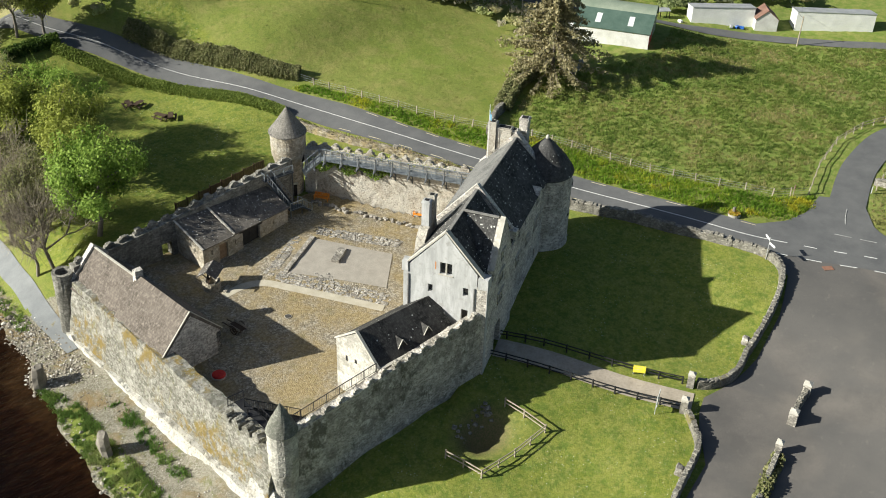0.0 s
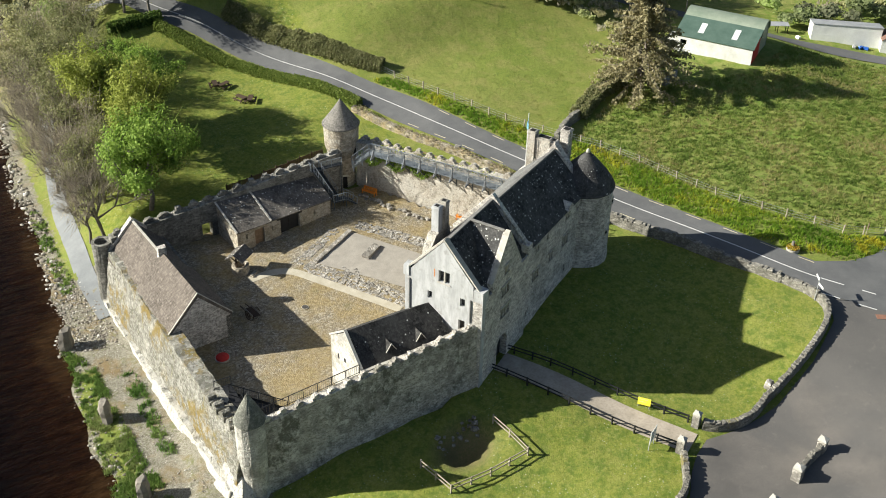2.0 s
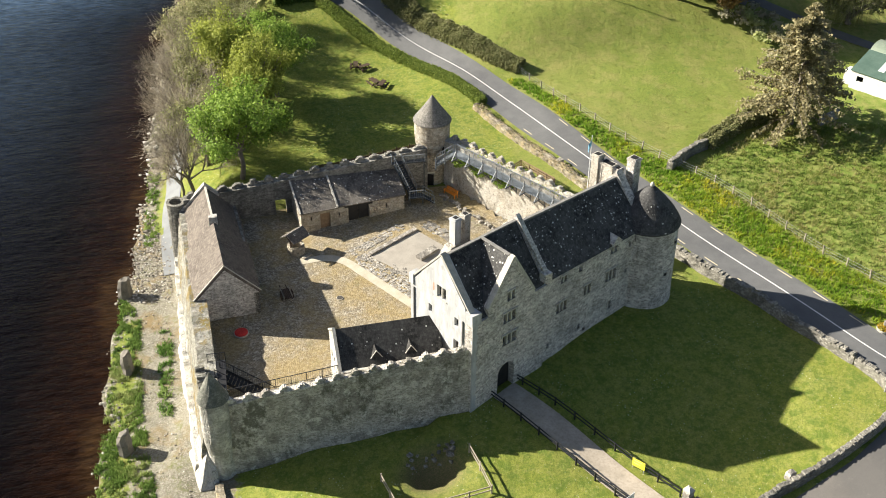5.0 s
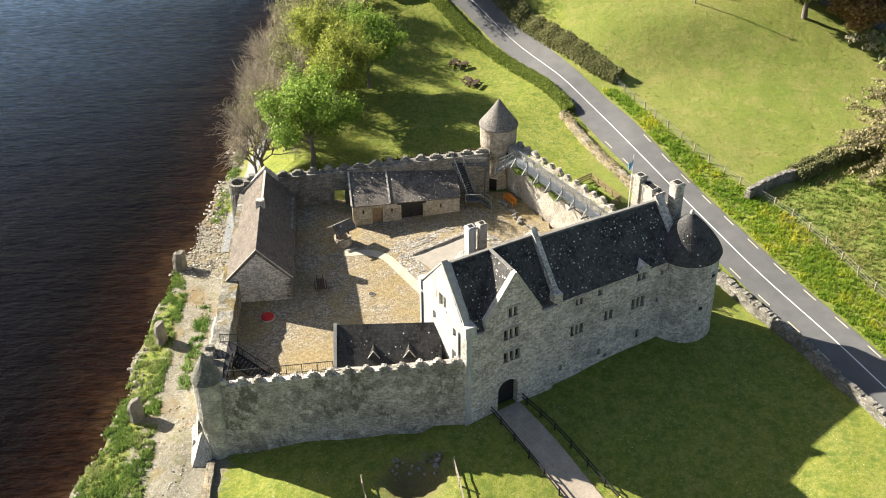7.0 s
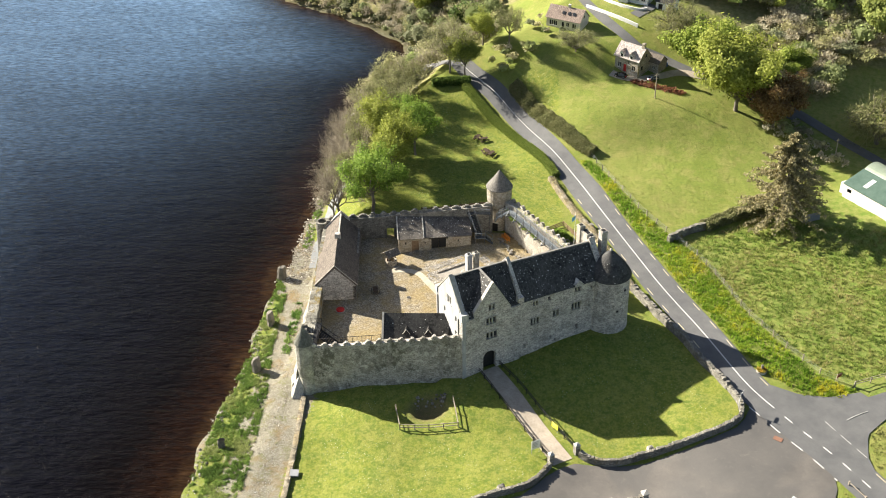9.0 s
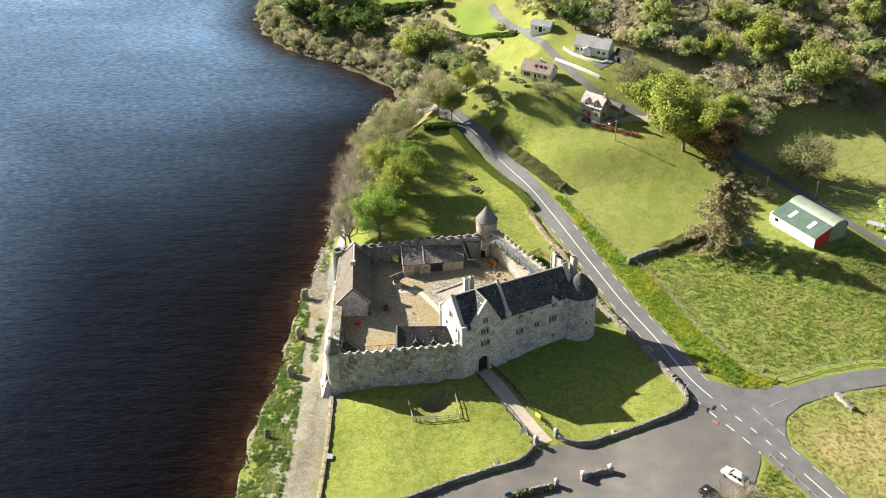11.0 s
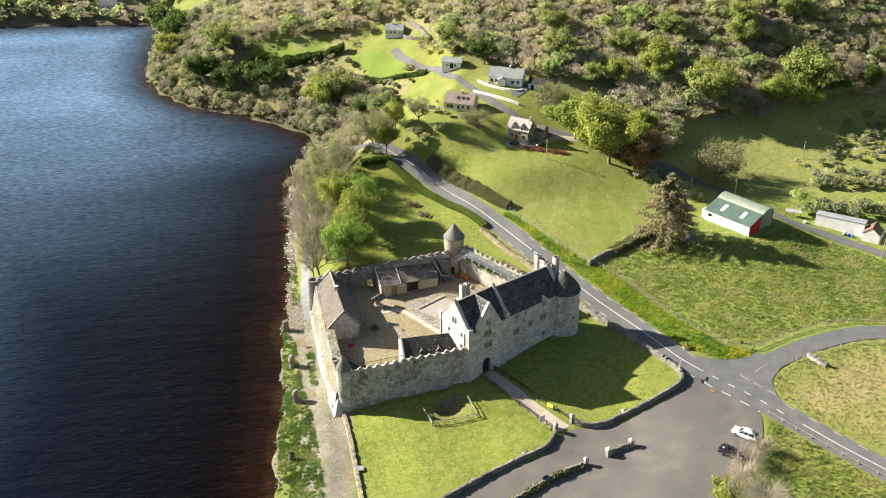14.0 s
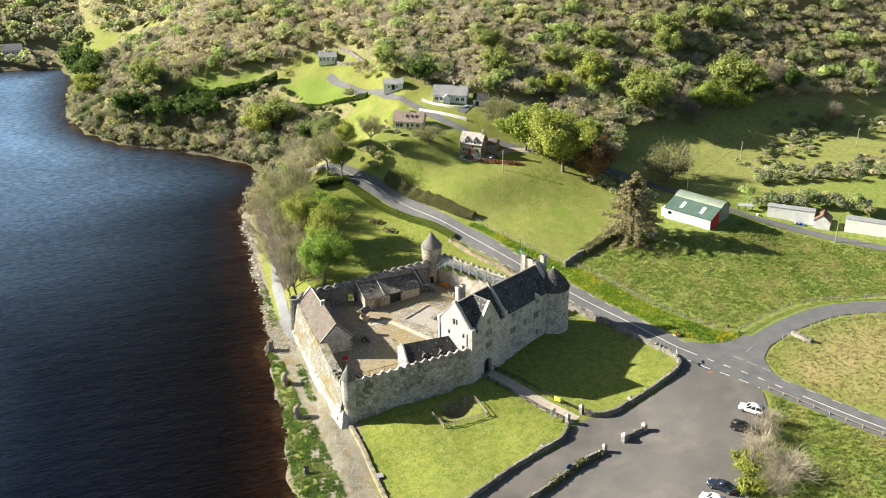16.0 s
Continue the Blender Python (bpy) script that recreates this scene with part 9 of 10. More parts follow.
# short flight from the wall walk down to the tower door
F0, F1 = Vector(on_walk(W_START + 0.3, 0.75, WZ)), Vector((1.55, 36.55, 4.85))
fd = Vector((F1.x - F0.x, F1.y - F0.y, 0)).normalized()
fs = Vector((-fd.y, fd.x, 0)) * 0.55
for k in range(8):
    p = F0.lerp(F1, (k + 0.5) / 8)
    bm = bmesh.new()
    beam(bm, p - fs, p + fs, 0.30, 0.05)
    part("tread", bm, GREY_STEEL, walk_ne)
for sg in (-1, 1):
    bm = bmesh.new()
    beam(bm, F0 + fs * sg, F1 + fs * sg, 0.06, 0.22)
    part("stringer", bm, GREY_STEEL, walk_ne)
    railing(walk_ne, F0 + fs * sg, F1 + fs * sg, gap=1.0, bars=0.13)
for p in (F0.lerp(F1, 0.45), F0.lerp(F1, 0.95)):
    bm = bmesh.new()
    q = p + (fs if fs.dot(wn_) > 0 else -fs)
    out = (q - p).normalized()
    beam(bm, q + out * 0.75 - Vector((0, 0, 0.14)), p - out * 0.5 - Vector((0, 0, 0.14)), 0.13, 0.16)
    beam(bm, q + out * 0.7 - Vector((0, 0, 0.1)), q + Vector((0, 0, 0.95)), 0.10)
    beam(bm, q, q + Vector((0, 0, 1.35)), 0.09)
    part("bracket", bm, BRACKET_STEEL, walk_ne)
STAIR_STEEL = plain("dark_stair_steel", (0.055, 0.065, 0.078), (0.10, 0.115, 0.13), 2.0, 0.5, 0.3)
# landing by the tower, and the steps down to the yard
stair_n = thing("steel_stair", "dark grey steel stair beside the stable range", "stair", pose(0, 0, 0))
A_, B_ = Vector((-3.15, 36.9, 5.35)), Vector((-1.6, 34.8, 2.0))
LAND_Z = 2.0
across = Vector((-(B_ - A_).y, (B_ - A_).x, 0)).normalized() * 0.55
for k in range(16):
    p = A_.lerp(B_, k / 15)
    bm = bmesh.new()
    beam(bm, p - across, p + across, 0.26, 0.05)
    part("tread", bm, STAIR_STEEL, stair_n)
for sg in (-1.08, 1.08):
    bm = bmesh.new()
    beam(bm, A_ + across * sg, B_ + across * sg, 0.06, 0.24)
    part("stringer", bm, STAIR_STEEL, stair_n)
    railing(stair_n, A_ + across * sg, B_ + across * sg, material=GREY_STEEL, gap=1.2, bars=0.4)
bm = bmesh.new()
box(bm, -2.3, -0.5, 33.8, 34.9, LAND_Z - 0.06, LAND_Z)
part("landing", bm, STAIR_STEEL, stair_n)
railing(stair_n, (-2.3, 33.8, LAND_Z), (-0.5, 33.8, LAND_Z), material=GREY_STEEL, bars=0.25)
for k in range(5):
    bm = bmesh.new()
    x = -0.5 + k * 0.26
    box(bm, x, x + 0.28, 33.8, 34.9, LAND_Z - 0.22 - k * 0.19, LAND_Z - 0.17 - k * 0.19)
    part("tread", bm, STAIR_STEEL, stair_n)
for y in (33.8, 34.9):
    railing(stair_n, (-0.5, y, LAND_Z), (0.85, y, 0.95), material=GREY_STEEL, bars=0.3)
for x in (-2.2, -0.6):
    for y in (33.9, 34.8):
        bm = bmesh.new()
        box(bm, x - 0.05, x + 0.05, y - 0.05, y + 0.05, court_z(x, y) - 0.1, LAND_Z)
        part("leg", bm, STAIR_STEEL, stair_n)
bm = bmesh.new()
box(bm, -3.9, 0.3, 36.7, 37.8, 5.24, 5.32)
part("landing", bm, STAIR_STEEL, stair_n)
railing(stair_n, (-2.5, 36.7, 5.3), (0.2, 36.7, 5.3), material=GREY_STEEL)
railing(stair_n, (-3.9, 36.7, 5.3), (-3.9, 37.7, 5.3), material=GREY_STEEL)
for x in (-2.3, 0.1):
    bm = bmesh.new()
    box(bm, x - 0.05, x + 0.05, 36.75, 36.85, court_z(x, 36.8) - 0.1, 5.25)
    part("leg", bm, STAIR_STEEL, stair_n)

# ivy on the pale wall under the walkway
ivy_n = 2600
ti = rng_s.uniform(0, 1, ivy_n) ** 1.4 * 11
zi = WZ - 0.3 - rng_s.uniform(0, 1, ivy_n) ** 1.3 * (0.5 + 1.2 * np.abs(np.sin(ti * 0.9)))
ivy_p = np.array([on_walk(s, rng_s.uniform(0.0, 0.35), z) for s, z in zip(ti, zi)])
tagged(new("ivy", quads_mesh("ivy", leaf_quads(ivy_p, 0.11, rng_s), LEAF_BRIGHT)), "green ivy hanging on the pale rubble wall", "ivy", kind="stuff")
ivy_p = np.array([(TA[0] + (TB[0] - TA[0]) * t + rng_s.uniform(-0.2, 1.6), TA[1] + (TB[1] - TA[1]) * t + rng_s.uniform(-0.2, 0.6), 7.2 + rng_s.uniform(0, 0.15)) for t in rng_s.uniform(0.1, 0.9, 260)])
tagged(new("wall_weeds", quads_mesh("wall_weeds", leaf_quads(ivy_p, 0.10, rng_s), LEAF_OLIVE)), "sparse weeds on the broken wall head", "weeds", kind="stuff")

# ---- black stair and rail behind the south-west corner ----
stair_s = thing("black_stair", "black steel stair to the corner wall walk", "stair", pose(0, 0, 0))
A_, B_ = Vector((-26.0, 5.6, 2.3)), Vector((-20.9, 3.9, court_z(-21, 4) + 0.1))
sd = (B_ - A_).normalized()
sw = Vector((-sd.y, sd.x, 0)).normalized() * 0.75
for k in range(18):
    p = A_.lerp(B_, k / 17)
    bm = bmesh.new()
    beam(bm, p - sw, p + sw, 0.28, 0.05)
    part("tread", bm, STEEL_BLACK, stair_s)
for sg in (-1, 1):
    bm = bmesh.new()
    beam(bm, A_ + sw * sg, B_ + sw * sg, 0.06, 0.28)
    part("stringer", bm, STEEL_BLACK, stair_s)
    railing(stair_s, A_ + sw * sg, B_ + sw * sg, material=STEEL_BLACK, bars=0.22)
bm = bmesh.new()
box(bm, -26.9, -25.2, 0.2, 7.4, 2.2, 2.3)
part("landing", bm, STEEL_BLACK, stair_s)
railing(stair_s, (-25.2, 0.4, 2.3), (-25.2, 4.6, 2.3), material=STEEL_BLACK, bars=0.2)
railing(stair_s, (-26.9, 7.3, 2.3), (-25.2, 7.3, 2.3), material=STEEL_BLACK, bars=0.2)
for x, y in ((-25.3, 4.4), (-25.3, 7.2), (-23.4, 4.1), (-23.2, 5.5)):
    bm = bmesh.new()
    top = 2.25 if x < -25 else 0.9
    box(bm, x - 0.05, x + 0.05, y - 0.05, y + 0.05, -0.9, top)
    part("leg", bm, STEEL_BLACK, stair_s)
rail_s = thing("wall_walk_rail", "black railing along the south wall walk", "railing", pose(0, 0, 0))
def south_top(x):
    return 3.55 + (6.25 - 3.55) * (x + 27.3) / 24.6
railing(rail_s, (-25.0, 0.05, south_top(-25.0)), (-14.9, 0.22, south_top(-14.9)), material=STEEL_BLACK, bars=0.2, name="rail_run")

# ---- flag on the roof ----
flag = thing("flagpole", "white flagpole with a small pale blue flag", "flagpole", HOUSE @ pose(23.4, 7.2, 9.8))
bm = bmesh.new()
tube(bm, [(0, 0, 0, 0.05), (0, 0, 8.4, 0.03)], 8)
part("pole", bm, SIGN_WHITE, flag)
bm = bmesh.new()
n = 12
rows = [[bm.verts.new((-0.03 - 1.25 * i / n * 0.75, 0.13 * math.sin(i * 0.9) * i / n - 0.4 * i / n, 7.9 - 0.28 * i / n - k * 0.75)) for k in (0, 1)] for i in range(n + 1)]
for a, b in zip(rows, rows[1:]):
    bm.faces.new((a[0], b[0], b[1], a[1]))
bmesh.ops.solidify(bm, geom=list(bm.faces), thickness=0.01)
part("cloth", bm, FLAG_BLUE, flag, smooth=True)

# ---- picnic tables on the lawn ----
def picnic_table(x, y, turn):
    p = thing("picnic_table", "dark timber picnic table on the lawn", "picnic table", pose(x, y, ground_z(x, y), 0, 0, turn), "picnic tables on the lawn")
    for k in range(5):
        bm = bmesh.new()
        box(bm, -0.95, 0.95, -0.38 + k * 0.155, -0.24 + k * 0.155, 0.71, 0.75)
        part("top_board", bm, CREOSOTE, p)
    for y_ in (-0.72, 0.72):
        bm = bmesh.new()
        box(bm, -0.95, 0.95, y_ - 0.14, y_ + 0.14, 0.42, 0.46)
        part("seat", bm, CREOSOTE, p)
    for u in (-0.65, 0.65):
        for sg in (-1, 1):
            bm = bmesh.new()
            beam(bm, (u, sg * 0.75, 0), (u, sg * 0.25, 0.72), 0.07, 0.1)
            part("leg", bm, CREOSOTE, p)
        bm = bmesh.new()
        beam(bm, (u + 0.05, -0.8, 0.4), (u + 0.05, 0.8, 0.4), 0.06, 0.1)
        part("cross_bar", bm, CREOSOTE, p)
    return p


picnic_table(-2.2, 73.7, 25)
picnic_table(-0.4, 67.4, 60)
picnic_table(-1.5, 68.4, 110)
picnic_table(-3.4, 74.4, 80)


# ---- cars ----
def car(name, x, y, turn, paint, label, length=4.6, width=1.82, height=1.5, estate=True, lift=0.13):
    """A car facing its own +x: lower body, cabin glass, roof, wheels, lamps, mirrors."""
    c = thing(name, label, "car", pose(x, y, ground_z(x, y) + lift, 0, 0, turn), "parked cars")
    L, W, H = length / 2, width / 2, height
    belt = 0.62 * H
    # stations along the length: x, half width, bottom, deck height
    tail_deck = belt + 0.02
    st = [(-L, 0.80 * W, 0.38, 0.55 * H), (-L + 0.12, 0.93 * W, 0.26, tail_deck), (-L + 0.7, W, 0.22, belt + 0.02), (-0.3 * L, W, 0.2, belt), (0.25 * L, W, 0.2, belt - 0.01), (0.48 * L, 0.99 * W, 0.2, belt - 0.03), (0.82 * L, 0.95 * W, 0.22, belt - 0.14), (L - 0.1, 0.86 * W, 0.26, belt - 0.24), (L, 0.70 * W, 0.36, 0.42 * H)]
    bm = bmesh.new()
    rings = []
    for sx, hw, z0, z1 in st:
        prof = [(-hw * 0.9, z0), (-hw, z0 + 0.12), (-hw, z0 + (z1 - z0) * 0.62), (-hw * 0.93, z1 - 0.03), (-hw * 0.8, z1), (0, z1 + 0.035), (hw * 0.8, z1), (hw * 0.93, z1 - 0.03), (hw, z0 + (z1 - z0) * 0.62), (hw, z0 + 0.12), (hw * 0.9, z0)]
        rings.append([bm.verts.new((sx, yy, zz)) for yy, zz in prof])
    for a, b in zip(rings, rings[1:]):
        for k in range(len(a)):
            j = (k + 1) % len(a)
            bm.faces.new((a[k], a[j], b[j], b[k]))
    bm.faces.new(rings[0][::-1])
    bm.faces.new(rings[-1])
    bmesh.ops.recalc_face_normals(bm, faces=bm.faces)
    part("body", bm, paint, c, smooth=True)
    back = -L + (0.18 if estate else 0.75)
    # cabin of glass with a painted roof and pillars
    xs0, xs1, xt0, xt1 = back, 0.46 * L, back + (0.35 if estate else 0.75), 0.12 * L
    bm = bmesh.new()
    low = [(xs0, -0.86 * W), (xs1, -0.84 * W), (xs1, 0.84 * W), (xs0, 0.86 * W)]
    up = [(xt0, -0.68 * W), (xt1, -0.68 * W), (xt1, 0.68 * W), (xt0, 0.68 * W)]
    a = [bm.verts.new((*p, belt - 0.02)) for p in low]
    b = [bm.verts.new((*p, H - 0.05)) for p in up]
    for k in range(4):
        bm.faces.new((a[k], a[(k + 1) % 4], b[(k + 1) % 4], b[k]))
    bm.faces.new(b)
    bm.faces.new(a[::-1])
    bmesh.ops.recalc_face_normals(bm, faces=bm.faces)
    part("windows", bm, CAR_GLASS, c)
    bm = bmesh.new()
    vs = box(bm, xt0 - 0.06, xt1 + 0.06, -0.72 * W, 0.72 * W, H - 0.07, H)
    bmesh.ops.bevel(bm, geom=list(bm.edges), offset=0.05, segments=2, affect="EDGES")
    part("roof", bm, paint, c, smooth=True)
    for sg in (-1, 1):
        for f, g in ((0.0, 0.0), (0.42, 0.45), (0.72, 0.75), (1.0, 1.0)):
            bm = bmesh.new()
            beam(bm, (xs0 + (xs1 - xs0) * f, sg * 0.865 * W, belt - 0.02), (xt0 + (xt1 - xt0) * g, sg * 0.70 * W, H - 0.05), 0.07)
            part("pillar", bm, paint, c)
        bm = bmesh.new()
        box(bm, 0.36 * L, 0.36 * L + 0.14, sg * (W + 0.02) - 0.09, sg * (W + 0.02) + 0.09, belt, belt + 0.14)
        part("mirror", bm, paint, c)
        bm = bmesh.new()
        box(bm, L - 0.2, L - 0.02, sg * 0.66 * W - 0.16, sg * 0.66 * W + 0.16, 0.46 * H, 0.53 * H)
        part("headlight", bm, HEADLAMP, c)
        bm = bmesh.new()
        box(bm, -L - 0.01, -L + 0.2, sg * 0.74 * W - 0.12, sg * 0.74 * W + 0.12, 0.48 * H, 0.60 * H)
        part("tail_light", bm, TAIL_RED, c)
        for wx in (-0.60 * L, 0.62 * L):
            wh = new("wheel")
            wh.parent = c
            wh.matrix_local = pose(wx, sg * (W - 0.08), 0.33, 90, 0, 0)
            bm = bmesh.new()
            tube(bm, [(0, 0, -0.11, 0.29), (0, 0, -0.09, 0.33), (0, 0, 0.09, 0.33), (0, 0, 0.11, 0.29)], 18)
            part("tyre", bm, RUBBER, wh)
            bm = bmesh.new()
            tube(bm, [(0, 0, -0.118, 0.2), (0, 0, 0.118, 0.2)], 12)
            part("rim", bm, ALLOY, wh)
    bm = bmesh.new()
    box(bm, -L - 0.02, -L + 0.02, -0.26, 0.26, 0.34 * H, 0.42 * H)
    part("number_plate", bm, SIGN_WHITE, c)
    return c


car("car", 42.2, -26.8, 131, CAR_WHITE, "white hatchback parked by the bare shrubs", 4.7, 1.85, 1.55)
car("car", 37.8, -31.0, -46, CAR_BLACK, "black hatchback parked nose to the shrubs", 4.3, 1.8, 1.5)
car("car", 26.6, -43.3, 128, CAR_NAVY, "dark navy saloon parked by the shrubs", 4.8, 1.85, 1.45, False)
car("car", 23.6, -45.8, 128, CAR_WHITE, "white hatchback parked beside the dark saloon", 4.4, 1.8, 1.5)
car("car", 26.6, 89.4, 150, CAR_BLACK, "small dark car before the stone cottage", 2.9, 1.2, 1.0, lift=0.05)
car("car", 33.4, 88.4, 35, CAR_SILVER, "small silver car on the cottage drive", 2.8, 1.2, 0.95, lift=0.05)


# ---- houses and sheds ----
def house_at(name, label, x, y, turn, L, W, eave, ridge, wall_mat, roof_mat, z=None, front=(), back=(), ends=(), chimneys=(), over=0.25, category="house", door=None, door_mat=DARK_PAINT):
    """A gabled house, ridge along its own x; openings are (u, z, width, height) on the front, which faces its -y."""
    zz = ground_z(x, y) - 0.1 if z is None else z
    h = thing(name, label, category, pose(x, y, zz, 0, 0, turn))
    l, w = L / 2, W / 2
    holes = [(u - a / 2, u + a / 2, b, b + c) for u, b, a, c in front]
    if door:
        holes.append((door[0] - door[1] / 2, door[0] + door[1] / 2, 0.0, door[2]))
    bm = bmesh.new()
    pierced(bm, -l, l, -1.2, eave, -w, -w + 0.25, holes)
    part("wall", bm, wall_mat, h)
    bm = bmesh.new()
    pierced(bm, -l, l, -1.2, eave, w - 0.25, w, [])
    part("wall", bm, wall_mat, h)
    for sg in (-1, 1):
        bm = bmesh.new()
        u0, u1 = sorted((sg * l, sg * (l - 0.25)))
        west(bm, [(-w + 0.25, -1.2), (w - 0.25, -1.2), (w - 0.25, eave), (w, eave), (0, ridge), (-w, eave), (-w + 0.25, eave)], u0, u1)
        part("gable_wall", bm, wall_mat, h)
    for u, b, a, c in front:
        win = new("window")
        win.parent = h
        bm = bmesh.new()
        box(bm, u - a / 2, u + a / 2, -w + 0.12, -w + 0.15, b, b + c)
        part("pane", bm, GLASS, win)
        bm = bmesh.new()
        box(bm, u - a / 2 - 0.06, u + a / 2 + 0.06, -w - 0.05, -w + 0.1, b - 0.08, b)
        box(bm, u - 0.025, u + 0.025, -w + 0.08, -w + 0.12, b, b + c)
        part("sill", bm, SIGN_WHITE, win)
    for v, b, a, c in ends:
        for sg in (-1, 1):
            bm = bmesh.new()
            box(bm, sg * l - 0.02, sg * l + 0.02, v - a / 2, v + a / 2, b, b + c)
            part("window", bm, GLASS, h)
    if door:
        bm = bmesh.new()
        box(bm, door[0] - door[1] / 2, door[0] + door[1] / 2, -w + 0.1, -w + 0.15, 0, door[2])
        part("door", bm, door_mat, h)
    k = (ridge - eave) / w
    for sg in (-1, 1):
        bm = bmesh.new()
        q = [(-l - over, sg * (w + over), eave - over * k + 0.12), (l + over, sg * (w + over), eave - over * k + 0.12), (l + over, 0, ridge + 0.12), (-l - over, 0, ridge + 0.12)]
        slab(bm, q, 0.1, (1, 0, 0))
        part("roof", bm, roof_mat, h)
    for u, s in chimneys:
        bm = bmesh.new()
        box(bm, u - s / 2, u + s / 2, -s / 2, s / 2, ridge - 0.5, ridge + 0.75)
        box(bm, u - s / 2 - 0.05, u + s / 2 + 0.05, -s / 2 - 0.05, s / 2 + 0.05, ridge + 0.6, ridge + 0.7)
        part("chimney", bm, wall_mat, h)
    return h


cottage = house_at("cottage", "stone cottage with white-streaked roof and two dormers", 29.2, 92.6, -40, 4.6, 3.4, 2.5, 4.3, STONE_WARM, PINK_TILE, front=((-1.4, 0.6, 0.6, 0.8), (1.4, 0.6, 0.6, 0.8), (0.5, 1.4, 0.4, 0.6)), ends=((0.4, 2.6, 0.45, 0.6), (-0.6, 0.6, 0.5, 0.7)), chimneys=((2.0, 0.5),), door=(-0.3, 0.6, 1.3), door_mat=RED)
cottage.scale = (1.3, 1.3, 1.3)
for u in (-1.0, 0.9):
    dm = new("dormer")
    dm.parent = cottage
    bm = bmesh.new()
    prism(bm, [(u - 0.35, 2.4), (u + 0.35, 2.4), (u + 0.35, 3.1), (u, 3.6), (u - 0.35, 3.1)], -1.75, -0.7)
    part("dormer_wall", bm, WHITE_WALL, dm)
    bm = bmesh.new()
    box(bm, u - 0.22, u + 0.22, -1.78, -1.74, 2.5, 3.0)
    part("pane", bm, GLASS, dm)
    bm = bmesh.new()
    for sg in (-1, 1):
        slab(bm, [(u + sg * 0.5, -1.9, 3.0), (u + sg * 0.5, -0.6, 3.0), (u, -0.6, 3.72), (u, -1.9, 3.72)], 0.07, (0, 1, 0))
    part("roof", bm, PINK_TILE, dm, "pale pinkish dormer roof")
house_at("cottage_annex", "low stone annex with a dark tiled roof", 34.2, 93.0, -40, 3.6, 3.2, 2.0, 3.2, STONE_WARM, SLATE_BROWN, front=((0.6, 0.5, 0.6, 0.6),))
bungalow = house_at("bungalow", "cream bungalow with a pinkish-brown tiled roof", 15.5, 107.5, -28, 8.2, 4.8, 2.1, 4.2, CREAM, TILE_BROWN, front=((-2.9, 0.4, 0.9, 1.1), (-1.9, 0.4, 0.9, 1.1), (1.2, 0.6, 0.7, 0.9), (2.8, 0.5, 0.9, 1.0)), ends=((0.0, 2.4, 0.6, 0.6),), chimneys=((0.4, 0.5),), door=(0.0, 0.6, 1.5))
for u in (-0.4, 1.0, 2.2):
    bm = bmesh.new()
    prism(bm, [(u - 0.3, 0), (u + 0.3, 0), (u + 0.3, 0.05), (u - 0.3, 0.05)], -0.4, 0.4)
    part("roof_window", bm, GLASS, bungalow).matrix_local = pose(0, -1.3, 3.32, 41.2, 0, 0)
white_house = house_at("white_house", "long white bungalow with a pale grey slate roof", 30.5, 117.0, -26, 9.6, 5.0, 2.3, 4.3, WHITE_WALL, TILE_GREY, front=((-3.8, 0.6, 0.8, 0.9), (-2.5, 0.6, 0.8, 0.9), (2.2, 0.6, 0.9, 0.9), (3.7, 0.6, 0.9, 0.9)), ends=((0.2, 2.5, 0.5, 0.7),), chimneys=((0.8, 0.5),), door=(-0.9, 0.7, 1.5))
bm = bmesh.new()
prism(bm, [(-1.9, 0), (0.3, 0), (0.3, 1.7), (-0.8, 2.5), (-1.9, 1.7)], -3.6, -2.5)
part("porch", bm, WHITE_WALL, white_house, "glazed white porch")
house_at("garage", "white garage with a dark slate roof", 38.2, 112.4, -30, 4.2, 3.2, 1.9, 3.2, WHITE_WALL, SLATE_PLAIN, door=(-1.0, 1.0, 1.4))
house_at("white_house", "small white house high on the hillside lane", 4.5, 165, -20, 5.6, 3.5, 1.7, 3.0, WHITE_WALL, TILE_GREY, front=((-2.1, 0.4, 0.55, 0.75), (-1.0, 0.4, 0.55, 0.75), (0.3, 0.4, 0.55, 0.75), (1.9, 0.4, 0.55, 0.75)), chimneys=((-0.7, 0.45),))
house_at("house", "grey-roofed house half hidden among trees", 17.2, 131, -20, 5.6, 3.6, 1.9, 2.8, WHITE_WALL, TILE_GREY, front=((-1.2, 0.6, 0.6, 0.7), (1.0, 0.6, 0.6, 0.7)), door=(0.0, 1.0, 1.6))
house_at("house", "small white house among far trees", -22, 191, -15, 5.0, 3.2, 1.8, 3.0, WHITE_WALL, TILE_GREY, front=((-1.0, 0.5, 0.5, 0.7), (1.0, 0.5, 0.5, 0.7)))
house_at("house", "white house on the far shore", -99.4, 283.4, -5, 7.0, 4.2, 2.4, 4.4, WHITE_WALL, TILE_GREY, front=((-2.0, 0.6, 0.7, 0.9), (0.0, 0.6, 0.7, 0.9), (2.0, 0.6, 0.7, 0.9)))
house_at("house", "dark-roofed house among hillside trees", 30, 176, -20, 6.0, 4.0, 2.0, 3.6, CREAM, SLATE_PLAIN, front=((-1.5, 0.5, 0.6, 0.8), (1.5, 0.5, 0.6, 0.8)))

